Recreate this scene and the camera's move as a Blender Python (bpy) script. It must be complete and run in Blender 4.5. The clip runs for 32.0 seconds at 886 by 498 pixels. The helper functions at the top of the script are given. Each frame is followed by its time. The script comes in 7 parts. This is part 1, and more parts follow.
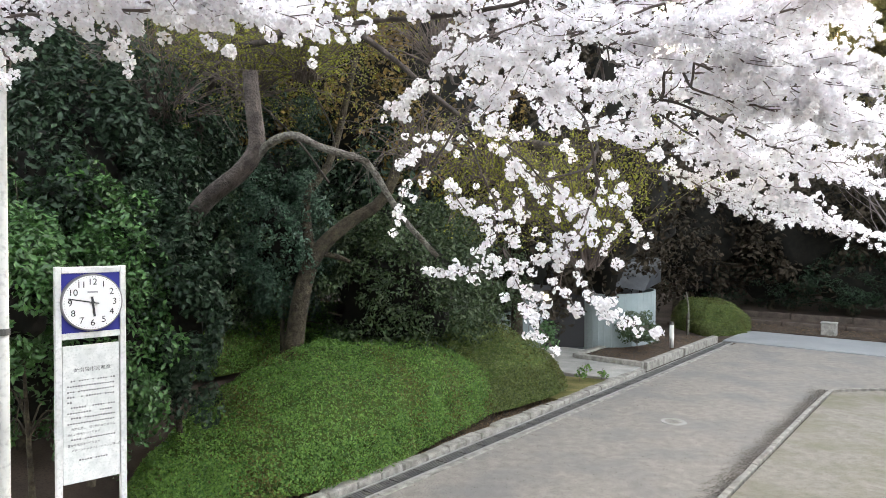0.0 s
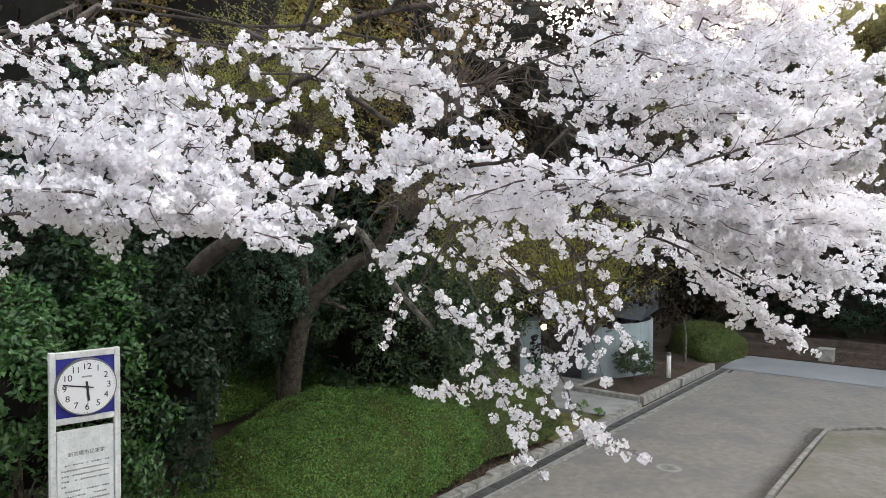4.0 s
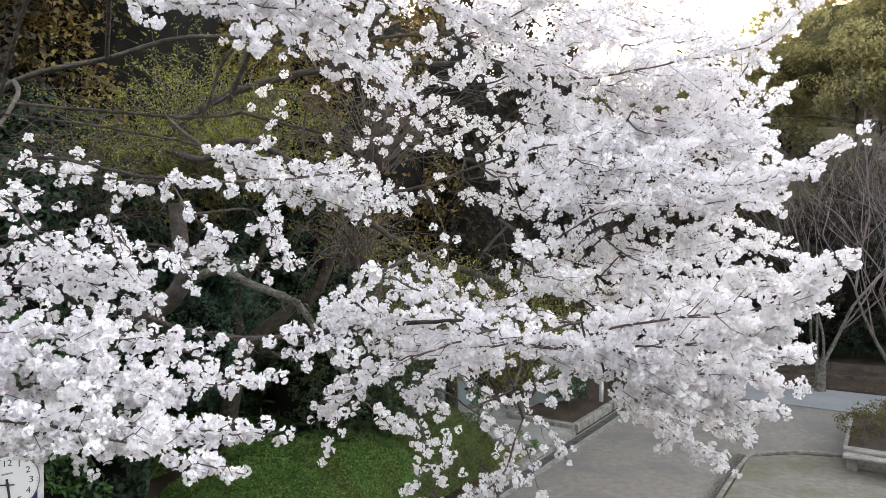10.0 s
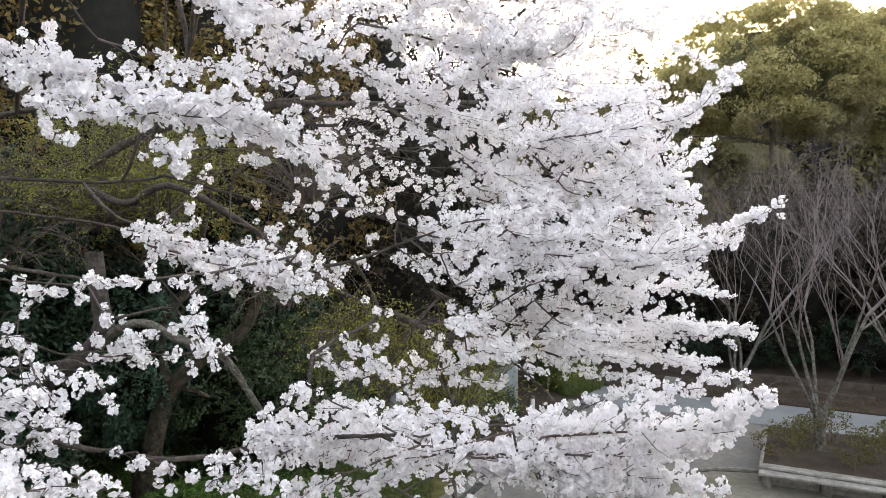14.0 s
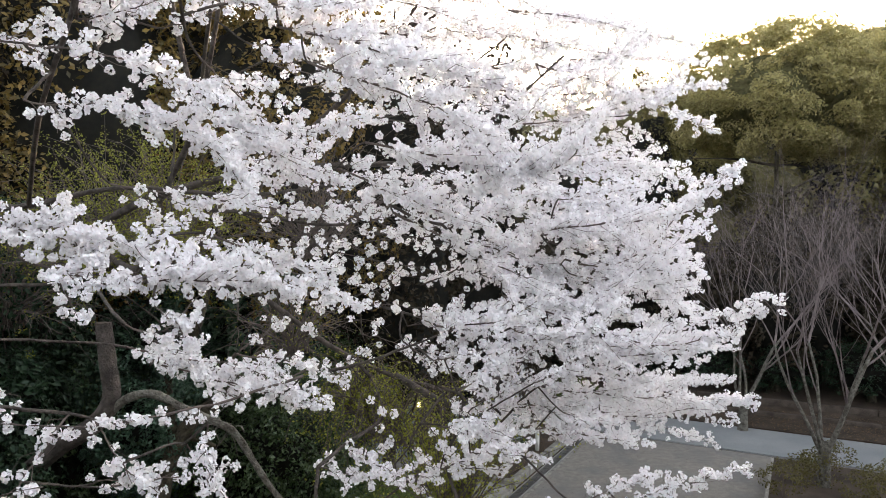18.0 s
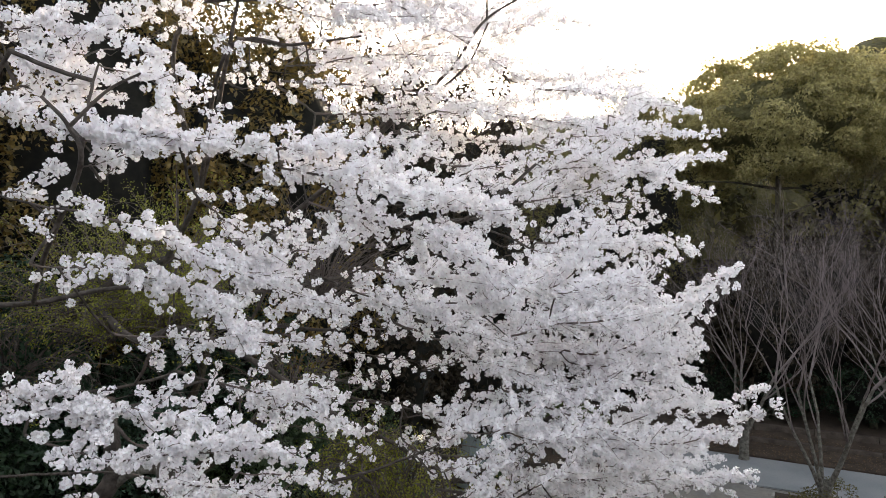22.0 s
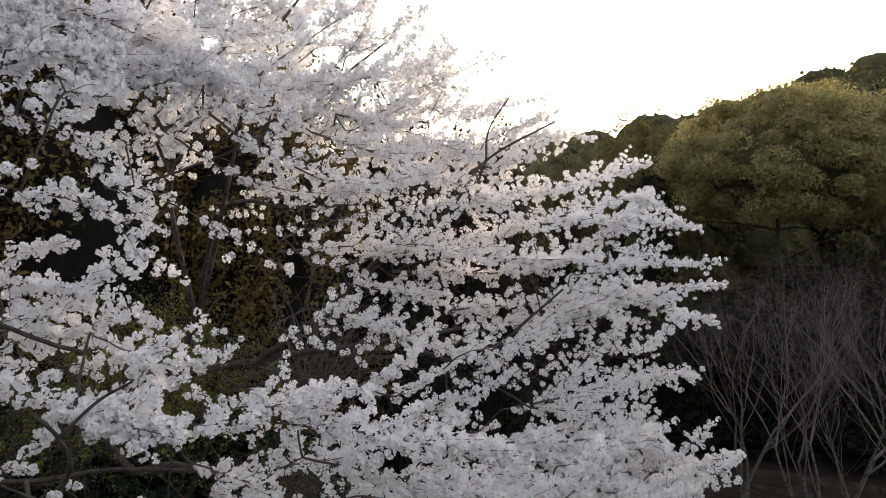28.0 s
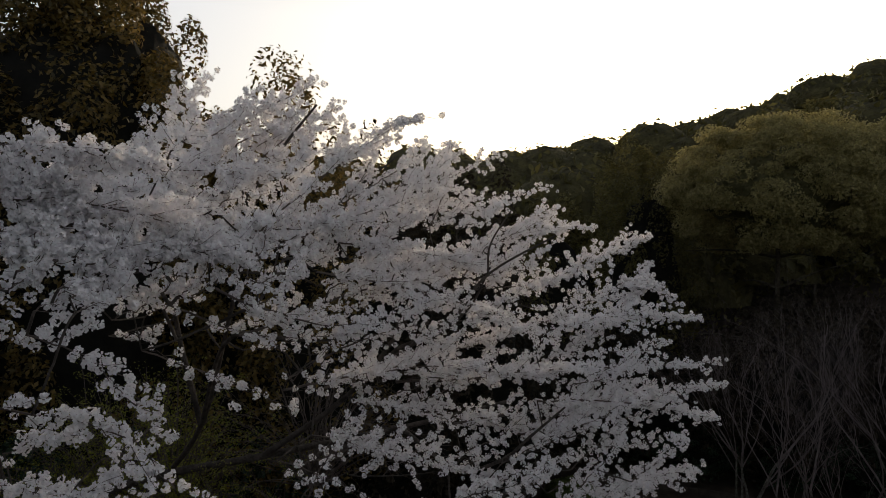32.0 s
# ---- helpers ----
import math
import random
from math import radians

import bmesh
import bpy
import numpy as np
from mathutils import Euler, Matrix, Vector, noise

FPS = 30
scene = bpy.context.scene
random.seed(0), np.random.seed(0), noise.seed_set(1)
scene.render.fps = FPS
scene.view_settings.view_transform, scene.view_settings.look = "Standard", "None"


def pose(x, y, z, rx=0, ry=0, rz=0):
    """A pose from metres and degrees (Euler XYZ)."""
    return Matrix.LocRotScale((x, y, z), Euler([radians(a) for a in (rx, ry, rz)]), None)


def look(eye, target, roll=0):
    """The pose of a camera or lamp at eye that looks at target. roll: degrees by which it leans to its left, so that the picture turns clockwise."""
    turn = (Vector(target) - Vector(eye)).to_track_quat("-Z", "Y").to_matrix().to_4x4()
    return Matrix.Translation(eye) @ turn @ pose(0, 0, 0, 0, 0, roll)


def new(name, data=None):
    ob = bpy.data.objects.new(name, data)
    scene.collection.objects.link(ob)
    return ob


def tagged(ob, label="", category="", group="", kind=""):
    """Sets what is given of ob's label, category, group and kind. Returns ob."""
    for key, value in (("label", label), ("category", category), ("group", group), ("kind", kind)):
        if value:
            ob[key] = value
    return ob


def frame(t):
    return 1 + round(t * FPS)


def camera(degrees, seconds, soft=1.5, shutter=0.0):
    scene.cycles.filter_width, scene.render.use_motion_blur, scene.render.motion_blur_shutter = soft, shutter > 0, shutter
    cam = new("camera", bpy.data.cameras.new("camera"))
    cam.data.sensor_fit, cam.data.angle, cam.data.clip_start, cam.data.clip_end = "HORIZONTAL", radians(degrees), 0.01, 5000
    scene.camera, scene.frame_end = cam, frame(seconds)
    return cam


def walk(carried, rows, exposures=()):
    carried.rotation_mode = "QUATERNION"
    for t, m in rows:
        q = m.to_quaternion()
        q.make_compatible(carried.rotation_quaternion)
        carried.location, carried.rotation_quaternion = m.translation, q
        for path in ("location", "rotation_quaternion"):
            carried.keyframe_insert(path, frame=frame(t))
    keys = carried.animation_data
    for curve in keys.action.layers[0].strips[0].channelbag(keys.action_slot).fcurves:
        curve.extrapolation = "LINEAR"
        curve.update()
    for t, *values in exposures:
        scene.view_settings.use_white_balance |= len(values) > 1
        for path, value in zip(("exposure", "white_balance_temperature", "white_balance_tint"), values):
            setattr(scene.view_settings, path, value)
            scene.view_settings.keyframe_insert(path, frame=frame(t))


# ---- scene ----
cam = camera(66.0, 32.0, soft=0.7)

PATH = [
    (0, (0.17, -0.04, 3.338), (0.092, 1.958, 3.287), 0.3),
    (1, (0.207, -0.043, 3.537), (0.13, 1.955, 3.488), 0.3),
    (2, (0.229, -0.028, 3.733), (0.152, 1.97, 3.683), 0.3),
    (3, (0.236, -0.038, 3.934), (0.158, 1.96, 3.886), 0.3),
    (6, (0.231, -0.066, 4.512), (0.154, 1.932, 4.466), 0.3),
    (7, (0.239, -0.069, 4.668), (0.159, 1.929, 4.622), 0.3),
    (8, (0.233, -0.072, 4.792), (0.159, 1.926, 4.742), 0.3),
    (9, (0.23, -0.072, 4.891), (0.211, 1.927, 4.843), 0.3),
    (10, (0.225, -0.068, 4.976), (0.331, 1.928, 4.925), 0.2),
    (11, (0.244, -0.066, 5.062), (0.465, 1.921, 5.011), 0.3),
    (12, (0.254, -0.057, 5.186), (0.546, 1.921, 5.136), 0.3),
    (13, (0.246, -0.038, 5.365), (0.549, 1.939, 5.315), 0.4),
    (14, (0.235, -0.021, 5.556), (0.535, 1.956, 5.508), 0.3),
    (17, (0.215, -0.074, 6.152), (0.504, 1.904, 6.11), 0.3),
    (18, (0.229, -0.083, 6.359), (0.514, 1.896, 6.319), 0.3),
    (19, (0.253, -0.088, 6.579), (0.536, 1.891, 6.541), 0.3),
    (20, (0.236, -0.103, 6.797), (0.519, 1.877, 6.761), 0.3),
    (21, (0.225, -0.128, 7.019), (0.506, 1.852, 6.984), 0.3),
    (22, (0.234, -0.125, 7.235), (0.514, 1.855, 7.202), 0.3),
    (23, (0.223, -0.136, 7.464), (0.504, 1.844, 7.431), 0.3),
    (24, (0.223, -0.137, 7.691), (0.502, 1.843, 7.659), 0.3),
    (25, (0.218, -0.116, 7.957), (0.495, 1.865, 7.925), 0.3),
    (28, (0.253, -0.031, 8.856), (0.533, 1.949, 8.826), 0.4),
    (29, (0.271, -0.026, 9.191), (0.551, 1.954, 9.162), 0.3),
    (30, (0.259, -0.051, 9.534), (0.539, 1.929, 9.505), 0.4),
    (31, (0.257, -0.067, 9.877), (0.538, 1.913, 9.846), 0.3),
    (32, (0.214, -0.071, 10.191), (0.494, 1.909, 10.153), 0.1),
]
EXPOSURES = [(0, 2.8), (3, 2.28), (6, 2.07), (9, 2.08), (13, 2.0), (17, 1.78), (20, 1.48), (25, 0.86), (28, 0.26), (30, -0.56), (32, -1.4)]
walk(cam, [(t, look(eye, target, roll)) for t, eye, target, roll in PATH], EXPOSURES)

# ---- world and sun: low evening sun behind the wooded hill, thin bright haze ----
SUN_AZ, SUN_EL = radians(30), radians(11.8)
world = bpy.data.worlds.new("evening_sky")
scene.world = world
world.use_nodes = True
wn = world.node_tree
wn.nodes.clear()
sky = wn.nodes.new("ShaderNodeTexSky")
sky.sky_type = "NISHITA"
sky.sun_disc = False
sky.sun_elevation, sky.sun_rotation = SUN_EL, SUN_AZ
sky.air_density, sky.dust_density, sky.ozone_density = 1.0, 6.0, 1.0
haze = wn.nodes.new("ShaderNodeMixRGB")
haze.blend_type = "ADD"
haze.inputs[0].default_value = 1.0
haze.inputs[2].default_value = (6.55, 6.6, 6.75, 1)
bg = wn.nodes.new("ShaderNodeBackground")
bg.inputs[1].default_value = 0.07
wout = wn.nodes.new("ShaderNodeOutputWorld")
wn.links.new(sky.outputs[0], haze.inputs[1])
# the haze is brightest low in the sky and thins towards the zenith
way_up = wn.nodes.new("ShaderNodeTexCoord")
split = wn.nodes.new("ShaderNodeSeparateXYZ")
thin = wn.nodes.new("ShaderNodeMapRange")
thin.inputs[1].default_value, thin.inputs[2].default_value, thin.inputs[3].default_value, thin.inputs[4].default_value = 0.30, 0.80, 3.0, 0.5
depth_of_haze = wn.nodes.new("ShaderNodeVectorMath")
depth_of_haze.operation = "SCALE"
wn.links.new(way_up.outputs["Generated"], split.inputs[0])
wn.links.new(split.outputs["Z"], thin.inputs[0])
wn.links.new(haze.outputs[0], depth_of_haze.inputs[0])
wn.links.new(thin.outputs[0], depth_of_haze.inputs["Scale"])
wn.links.new(depth_of_haze.outputs[0], bg.inputs[0])
wn.links.new(bg.outputs[0], wout.inputs[0])

sun = new("sun", bpy.data.lights.new("sun", "SUN"))
sun.data.energy, sun.data.angle, sun.data.color = 5.0, radians(0.6), (1.0, 0.80, 0.55)
sun_dir = Vector((math.sin(SUN_AZ) * math.cos(SUN_EL), math.cos(SUN_AZ) * math.cos(SUN_EL), math.sin(SUN_EL)))
sun.matrix_world = look(sun_dir * 200, (0, 0, 0))


# ---- materials ----
def nodes_of(name):
    m = bpy.data.materials.new(name)
    m.use_nodes = True
    n = m.node_tree
    b = n.nodes["Principled BSDF"]
    return m, n, b


def rough_mat(name, c1, c2, scale=3.0, rough=0.85, bump=0.3, fine=60.0, metal=0.0, c3=None, spec=0.3, dist=0.01):
    """A surface with patches at one scale and grain at a finer one, and relief from the grain."""
    m, n, b = nodes_of(name)
    geo = n.nodes.new("ShaderNodeNewGeometry")
    big = n.nodes.new("ShaderNodeTexNoise")
    big.inputs["Scale"].default_value, big.inputs["Detail"].default_value = scale, 6
    small = n.nodes.new("ShaderNodeTexNoise")
    small.inputs["Scale"].default_value, small.inputs["Detail"].default_value = fine, 4
    n.links.new(geo.outputs["Position"], big.inputs["Vector"])
    n.links.new(geo.outputs["Position"], small.inputs["Vector"])
    ramp = n.nodes.new("ShaderNodeValToRGB")
    ramp.color_ramp.elements[0].position, ramp.color_ramp.elements[1].position = 0.35, 0.65
    ramp.color_ramp.elements[0].color, ramp.color_ramp.elements[1].color = (*c1, 1), (*c2, 1)
    n.links.new(big.outputs["Fac"], ramp.inputs[0])
    mix = n.nodes.new("ShaderNodeMixRGB")
    mix.blend_type = "MIX"
    dark = c3 or tuple(0.6 * a for a in c1)
    mix.inputs[2].default_value = (*dark, 1)
    fr = n.nodes.new("ShaderNodeMapRange")
    fr.inputs[1].default_value, fr.inputs[2].default_value, fr.inputs[3].default_value, fr.inputs[4].default_value = 0.5, 0.75, 0.0, 0.7
    n.links.new(small.outputs["Fac"], fr.inputs[0])
    n.links.new(fr.outputs[0], mix.inputs[0])
    n.links.new(ramp.outputs[0], mix.inputs[1])
    n.links.new(mix.outputs[0], b.inputs["Base Color"])
    b.inputs["Roughness"].default_value, b.inputs["Metallic"].default_value = rough, metal
    b.inputs["Specular IOR Level"].default_value = spec
    bp = n.nodes.new("ShaderNodeBump")
    bp.inputs["Strength"].default_value, bp.inputs["Distance"].default_value = bump, dist
    n.links.new(small.outputs["Fac"], bp.inputs["Height"])
    n.links.new(bp.outputs[0], b.inputs["Normal"])
    return m


def leaf_mat(name, c1, c2, rough=0.45, thin=0.25, spec=0.4):
    """Leaves or petals: each one its own tone, part of the light passing through."""
    m, n, b = nodes_of(name)
    geo = n.nodes.new("ShaderNodeNewGeometry")
    ramp = n.nodes.new("ShaderNodeValToRGB")
    ramp.color_ramp.elements[0].color, ramp.color_ramp.elements[1].color = (*c1, 1), (*c2, 1)
    n.links.new(geo.outputs["Random Per Island"], ramp.inputs[0])
    n.links.new(ramp.outputs[0], b.inputs["Base Color"])
    b.inputs["Roughness"].default_value, b.inputs["Specular IOR Level"].default_value = rough, spec
    tr = n.nodes.new("ShaderNodeBsdfTranslucent")
    n.links.new(ramp.outputs[0], tr.inputs[0])
    mx = n.nodes.new("ShaderNodeMixShader")
    mx.inputs[0].default_value = thin
    n.links.new(b.outputs[0], mx.inputs[1])
    n.links.new(tr.outputs[0], mx.inputs[2])
    n.links.new(mx.outputs[0], n.nodes["Material Output"].inputs[0])
    return m


def plain_mat(name, c, rough=0.5, metal=0.0, glow=0.0):
    m, n, b = nodes_of(name)
    b.inputs["Base Color"].default_value = (*c, 1)
    b.inputs["Roughness"].default_value, b.inputs["Metallic"].default_value = rough, metal
    if glow:
        b.inputs["Emission Color"].default_value, b.inputs["Emission Strength"].default_value = (*c, 1), glow
    return m


M_PETAL = leaf_mat("petal", (0.915, 0.88, 0.905), (0.96, 0.96, 0.975), 0.6, 0.32, 0.2)
M_HEART = plain_mat("flower_heart", (0.34, 0.15, 0.14), 0.7)
M_BARK = rough_mat("cherry_bark", (0.045, 0.037, 0.033), (0.105, 0.088, 0.078), 9, 0.85, 1.0, 34, dist=0.03)
M_TWIG = rough_mat("twig_bark", (0.09, 0.072, 0.066), (0.16, 0.13, 0.115), 6, 0.8, 0.3, 80)
M_GREYBARK = rough_mat("lichen_bark", (0.075, 0.066, 0.054), (0.20, 0.19, 0.165), 11, 0.9, 1.0, 38, c3=(0.03, 0.026, 0.022), dist=0.04)
M_DARKBARK = rough_mat("evergreen_bark", (0.03, 0.024, 0.017), (0.085, 0.072, 0.048), 9, 0.9, 1.0, 30, c3=(0.012, 0.01, 0.007), dist=0.04)
M_AZALEA = leaf_mat("azalea_leaf", (0.038, 0.105, 0.018), (0.175, 0.31, 0.06), 0.5, 0.3)
M_AZALEA2 = leaf_mat("older_azalea_leaf", (0.05, 0.075, 0.020), (0.15, 0.18, 0.05), 0.5, 0.3)
M_WORN = leaf_mat("worn_azalea_leaf", (0.06, 0.055, 0.018), (0.15, 0.15, 0.04), 0.6, 0.2, 0.2)
# near-black tone paints the deep shade inside the crowns
M_CROWNSHADE = rough_mat("painted_crown_shade", (0.003, 0.003, 0.002), (0.009, 0.008, 0.005), 5, 0.95, 0.8, 12)
M_HEDGEIN = rough_mat("hedge_inside", (0.035, 0.058, 0.010), (0.075, 0.11, 0.02), 9, 0.95, 0.9, 45, c3=(0.02, 0.03, 0.008))
M_CAMELLIA = leaf_mat("camellia_leaf", (0.028, 0.085, 0.02), (0.075, 0.175, 0.042), 0.32, 0.2, 0.5)
# dark evergreen green, lowered further to hold the shade under the canopy
M_DARKLEAF = leaf_mat("shade_dark_evergreen_leaf", (0.010, 0.026, 0.013), (0.030, 0.058, 0.028), 0.45, 0.15, 0.28)
# brown-black leaf colour carries the deep shade of the trees behind
M_DEEP = leaf_mat("painted_shade_leaf", (0.016, 0.013, 0.008), (0.046, 0.036, 0.024), 0.7, 0.12, 0.15)
M_HOLLY = leaf_mat("holly_leaf", (0.025, 0.058, 0.035), (0.065, 0.125, 0.075), 0.4, 0.15, 0.4)
M_MIDLEAF = leaf_mat("evergreen_leaf", (0.022, 0.046, 0.015), (0.055, 0.085, 0.028), 0.42, 0.22, 0.4)
# gold in the leaf colour stands in for low sun on the tree tops
M_GOLDLIGHTLEAF = leaf_mat("sun_painted_leaf", (0.05, 0.042, 0.013), (0.24, 0.16, 0.04), 0.45, 0.4, 0.4)
# yellow-green leaf, its tone lifted to stand in for backlit glow and haze
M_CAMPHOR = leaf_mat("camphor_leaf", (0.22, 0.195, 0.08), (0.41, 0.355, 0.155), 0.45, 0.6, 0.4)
M_HILLLEAF = leaf_mat("hill_leaf", (0.07, 0.066, 0.022), (0.155, 0.135, 0.045), 0.5, 0.4, 0.3)
M_FRESH = leaf_mat("fresh_yellow_leaf", (0.18, 0.20, 0.028), (0.38, 0.385, 0.07), 0.5, 0.4, 0.3)
# olive darker than the leaves, painting the shade inside the camphor crowns
M_CAMPHORIN = rough_mat("camphor_inner_shade", (0.08, 0.076, 0.034), (0.15, 0.14, 0.068), 2.0, 0.95, 1.0, 7, c3=(0.03, 0.03, 0.012), dist=0.1)
M_SOIL = rough_mat("leaf_litter_soil", (0.038, 0.028, 0.021), (0.078, 0.058, 0.044), 1.5, 0.95, 0.6, 45)
def gravel_mat(name, c1, c2, patch, speck):
    """Packed gravel: broad damp patches, mottling, pebbles and dark specks."""
    m = rough_mat(name, c1, c2, 6.5, 0.95, 0.5, 48, c3=tuple(0.45 * a for a in c1), dist=0.01)
    n = m.node_tree
    b = n.nodes["Principled BSDF"]
    old = b.inputs["Base Color"].links[0].from_socket
    geo = n.nodes.new("ShaderNodeNewGeometry")
    big = n.nodes.new("ShaderNodeTexNoise")
    big.inputs["Scale"].default_value, big.inputs["Detail"].default_value = 0.9, 10
    n.links.new(geo.outputs["Position"], big.inputs["Vector"])
    r = n.nodes.new("ShaderNodeMapRange")
    r.inputs[1].default_value, r.inputs[2].default_value, r.inputs[3].default_value, r.inputs[4].default_value = 0.45, 0.66, 0.0, 0.6
    n.links.new(big.outputs["Fac"], r.inputs[0])
    mx = n.nodes.new("ShaderNodeMixRGB")
    mx.inputs[2].default_value = (*patch, 1)
    n.links.new(r.outputs[0], mx.inputs[0])
    n.links.new(old, mx.inputs[1])
    vor = n.nodes.new("ShaderNodeTexVoronoi")
    vor.inputs["Scale"].default_value = 34
    n.links.new(geo.outputs["Position"], vor.inputs["Vector"])
    r2 = n.nodes.new("ShaderNodeMapRange")
    r2.inputs[1].default_value, r2.inputs[2].default_value, r2.inputs[3].default_value, r2.inputs[4].default_value = 0.10, 0.22, 0.8, 0.0
    n.links.new(vor.outputs["Distance"], r2.inputs[0])
    mx2 = n.nodes.new("ShaderNodeMixRGB")
    mx2.inputs[2].default_value = (*speck, 1)
    n.links.new(r2.outputs[0], mx2.inputs[0])
    n.links.new(mx.outputs[0], mx2.inputs[1])
    n.links.new(mx2.outputs[0], b.inputs["Base Color"])
    return m


M_GRAVEL = gravel_mat("packed_gravel", (0.20, 0.186, 0.166), (0.26, 0.242, 0.218), (0.145, 0.146, 0.148), (0.11, 0.10, 0.088))
M_SAND = gravel_mat("sandy_ground", (0.185, 0.172, 0.146), (0.245, 0.23, 0.198), (0.125, 0.12, 0.072), (0.11, 0.10, 0.075))
M_ASPHALT = rough_mat("pale_paving", (0.215, 0.228, 0.24), (0.275, 0.285, 0.295), 0.7, 0.9, 0.25, 120, dist=0.004)
M_CONCRETE = rough_mat("concrete", (0.235, 0.235, 0.222), (0.34, 0.335, 0.315), 2.5, 0.9, 0.35, 50)
M_STONE = rough_mat("kerb_stone", (0.17, 0.163, 0.145), (0.31, 0.30, 0.272), 7, 0.9, 0.6, 60)
M_MOSS = rough_mat("moss", (0.07, 0.08, 0.02), (0.17, 0.145, 0.055), 2.5, 0.95, 0.7, 70)
M_PANEL = rough_mat("light_grey_panel", (0.20, 0.245, 0.25), (0.27, 0.315, 0.32), 1.5, 0.55, 0.05, 60)
M_SLATE = rough_mat("dark_grey_cladding", (0.085, 0.09, 0.10), (0.13, 0.135, 0.145), 2.0, 0.6, 0.1, 60)
M_METALROOF = rough_mat("roof_sheet", (0.06, 0.067, 0.076), (0.095, 0.104, 0.115), 2.0, 0.5, 0.1, 40)
# black in place of the shade inside doorway and drain
M_BLACK = plain_mat("painted_opening_shade", (0.02, 0.02, 0.022), 0.8)
M_WHITE = rough_mat("weathered_white_paint", (0.62, 0.63, 0.61), (0.78, 0.78, 0.76), 7, 0.6, 0.1, 40, c3=(0.45, 0.46, 0.44))
M_BOARD = rough_mat("weathered_notice_board", (0.66, 0.68, 0.66), (0.82, 0.83, 0.81), 9, 0.65, 0.08, 50, c3=(0.5, 0.52, 0.50))
M_BLUE = plain_mat("blue_panel", (0.02, 0.025, 0.25), 0.45)
M_DIAL = plain_mat("white_dial", (0.85, 0.85, 0.84), 0.4)
M_INK = plain_mat("black_print", (0.03, 0.03, 0.035), 0.6)
M_RIM = plain_mat("grey_clock_rim", (0.25, 0.25, 0.25), 0.35, 0.6)
M_IRON = rough_mat("grating_iron", (0.10, 0.10, 0.10), (0.17, 0.165, 0.155), 6, 0.6, 0.3, 60, metal=0.5)
M_WOOD = rough_mat("grey_weathered_wood", (0.20, 0.19, 0.175), (0.34, 0.325, 0.30), 5, 0.9, 0.6, 35, c3=(0.10, 0.095, 0.085))
M_TIMBER = rough_mat("brown_timber", (0.05, 0.039, 0.032), (0.10, 0.08, 0.066), 3, 0.9, 0.5, 30)
M_LAMP = plain_mat("lit_lamp", (1.0, 0.85, 0.45), 0.4, glow=3.0)
M_POLE = rough_mat("pale_painted_pole", (0.50, 0.50, 0.47), (0.66, 0.66, 0.62), 5, 0.5, 0.1, 40)


# ---- helpers of shape ----
def mesh_np(name, verts, faces, mats, mat_index=None, smooth=False):
    """A mesh from arrays; faces all have the same number of corners."""
    verts, faces = np.asarray(verts, np.float32), np.asarray(faces, np.int32)
    k = faces.shape[1]
    me = bpy.data.meshes.new(name)
    me.vertices.add(len(verts))
    me.vertices.foreach_set("co", verts.ravel())
    me.loops.add(faces.size)
    me.loops.foreach_set("vertex_index", faces.ravel())
    me.polygons.add(len(faces))
    me.polygons.foreach_set("loop_start", np.arange(0, faces.size, k, dtype=np.int32))
    if smooth:
        me.polygons.foreach_set("use_smooth", np.ones(len(faces), bool))
    for m in mats if isinstance(mats, (list, tuple)) else [mats]:
        me.materials.append(m)
    if mat_index is not None:
        me.polygons.foreach_set("material_index", np.asarray(mat_index, np.int32))
    me.update(calc_edges=True)
    return me


def part_np(name, verts, faces, mats, parent=None, mat_index=None, smooth=False, label="", kind=""):
    ob = new(name, mesh_np(name, verts, faces, mats, mat_index, smooth))
    if parent:
        ob.parent = parent
    return tagged(ob, label, kind=kind)


def part(name, bm, material, parent=None, label="", smooth=False):
    """Links a bmesh as one mesh object under a thing."""
    me = bpy.data.meshes.new(name)
    bm.normal_update()
    bm.to_mesh(me)
    bm.free()
    if smooth:
        me.polygons.foreach_set("use_smooth", np.ones(len(me.polygons), bool))
    me.materials.append(material)
    ob = new(name, me)
    if parent:
        ob.parent = parent
    return tagged(ob, label)


def thing(name, label, category, group="", kind=""):
    ob = new(name)
    ob.empty_display_size = 0.2
    return tagged(ob, label, category, group, kind)


def box_bm(x0, x1, y0, y1, z0, z1, bevel=0.0, m=None):
    bm = bmesh.new()
    bmesh.ops.create_cube(bm, size=1, matrix=Matrix.Translation(((x0 + x1) / 2, (y0 + y1) / 2, (z0 + z1) / 2)) @ Matrix.Diagonal((x1 - x0, y1 - y0, z1 - z0, 1)))
    if bevel:
        bmesh.ops.bevel(bm, geom=bm.edges[:], offset=bevel, segments=1, affect="EDGES")
    if m is not None:
        bmesh.ops.transform(bm, matrix=m, verts=bm.verts)
    return bm


def cyl_bm(r0, r1, h, seg=16, m=None, caps=True):
    bm = bmesh.new()
    bmesh.ops.create_cone(bm, cap_ends=caps, segments=seg, radius1=r0, radius2=r1, depth=h, matrix=Matrix.Translation((0, 0, h / 2)))
    if m is not None:
        bmesh.ops.transform(bm, matrix=m, verts=bm.verts)
    return bm


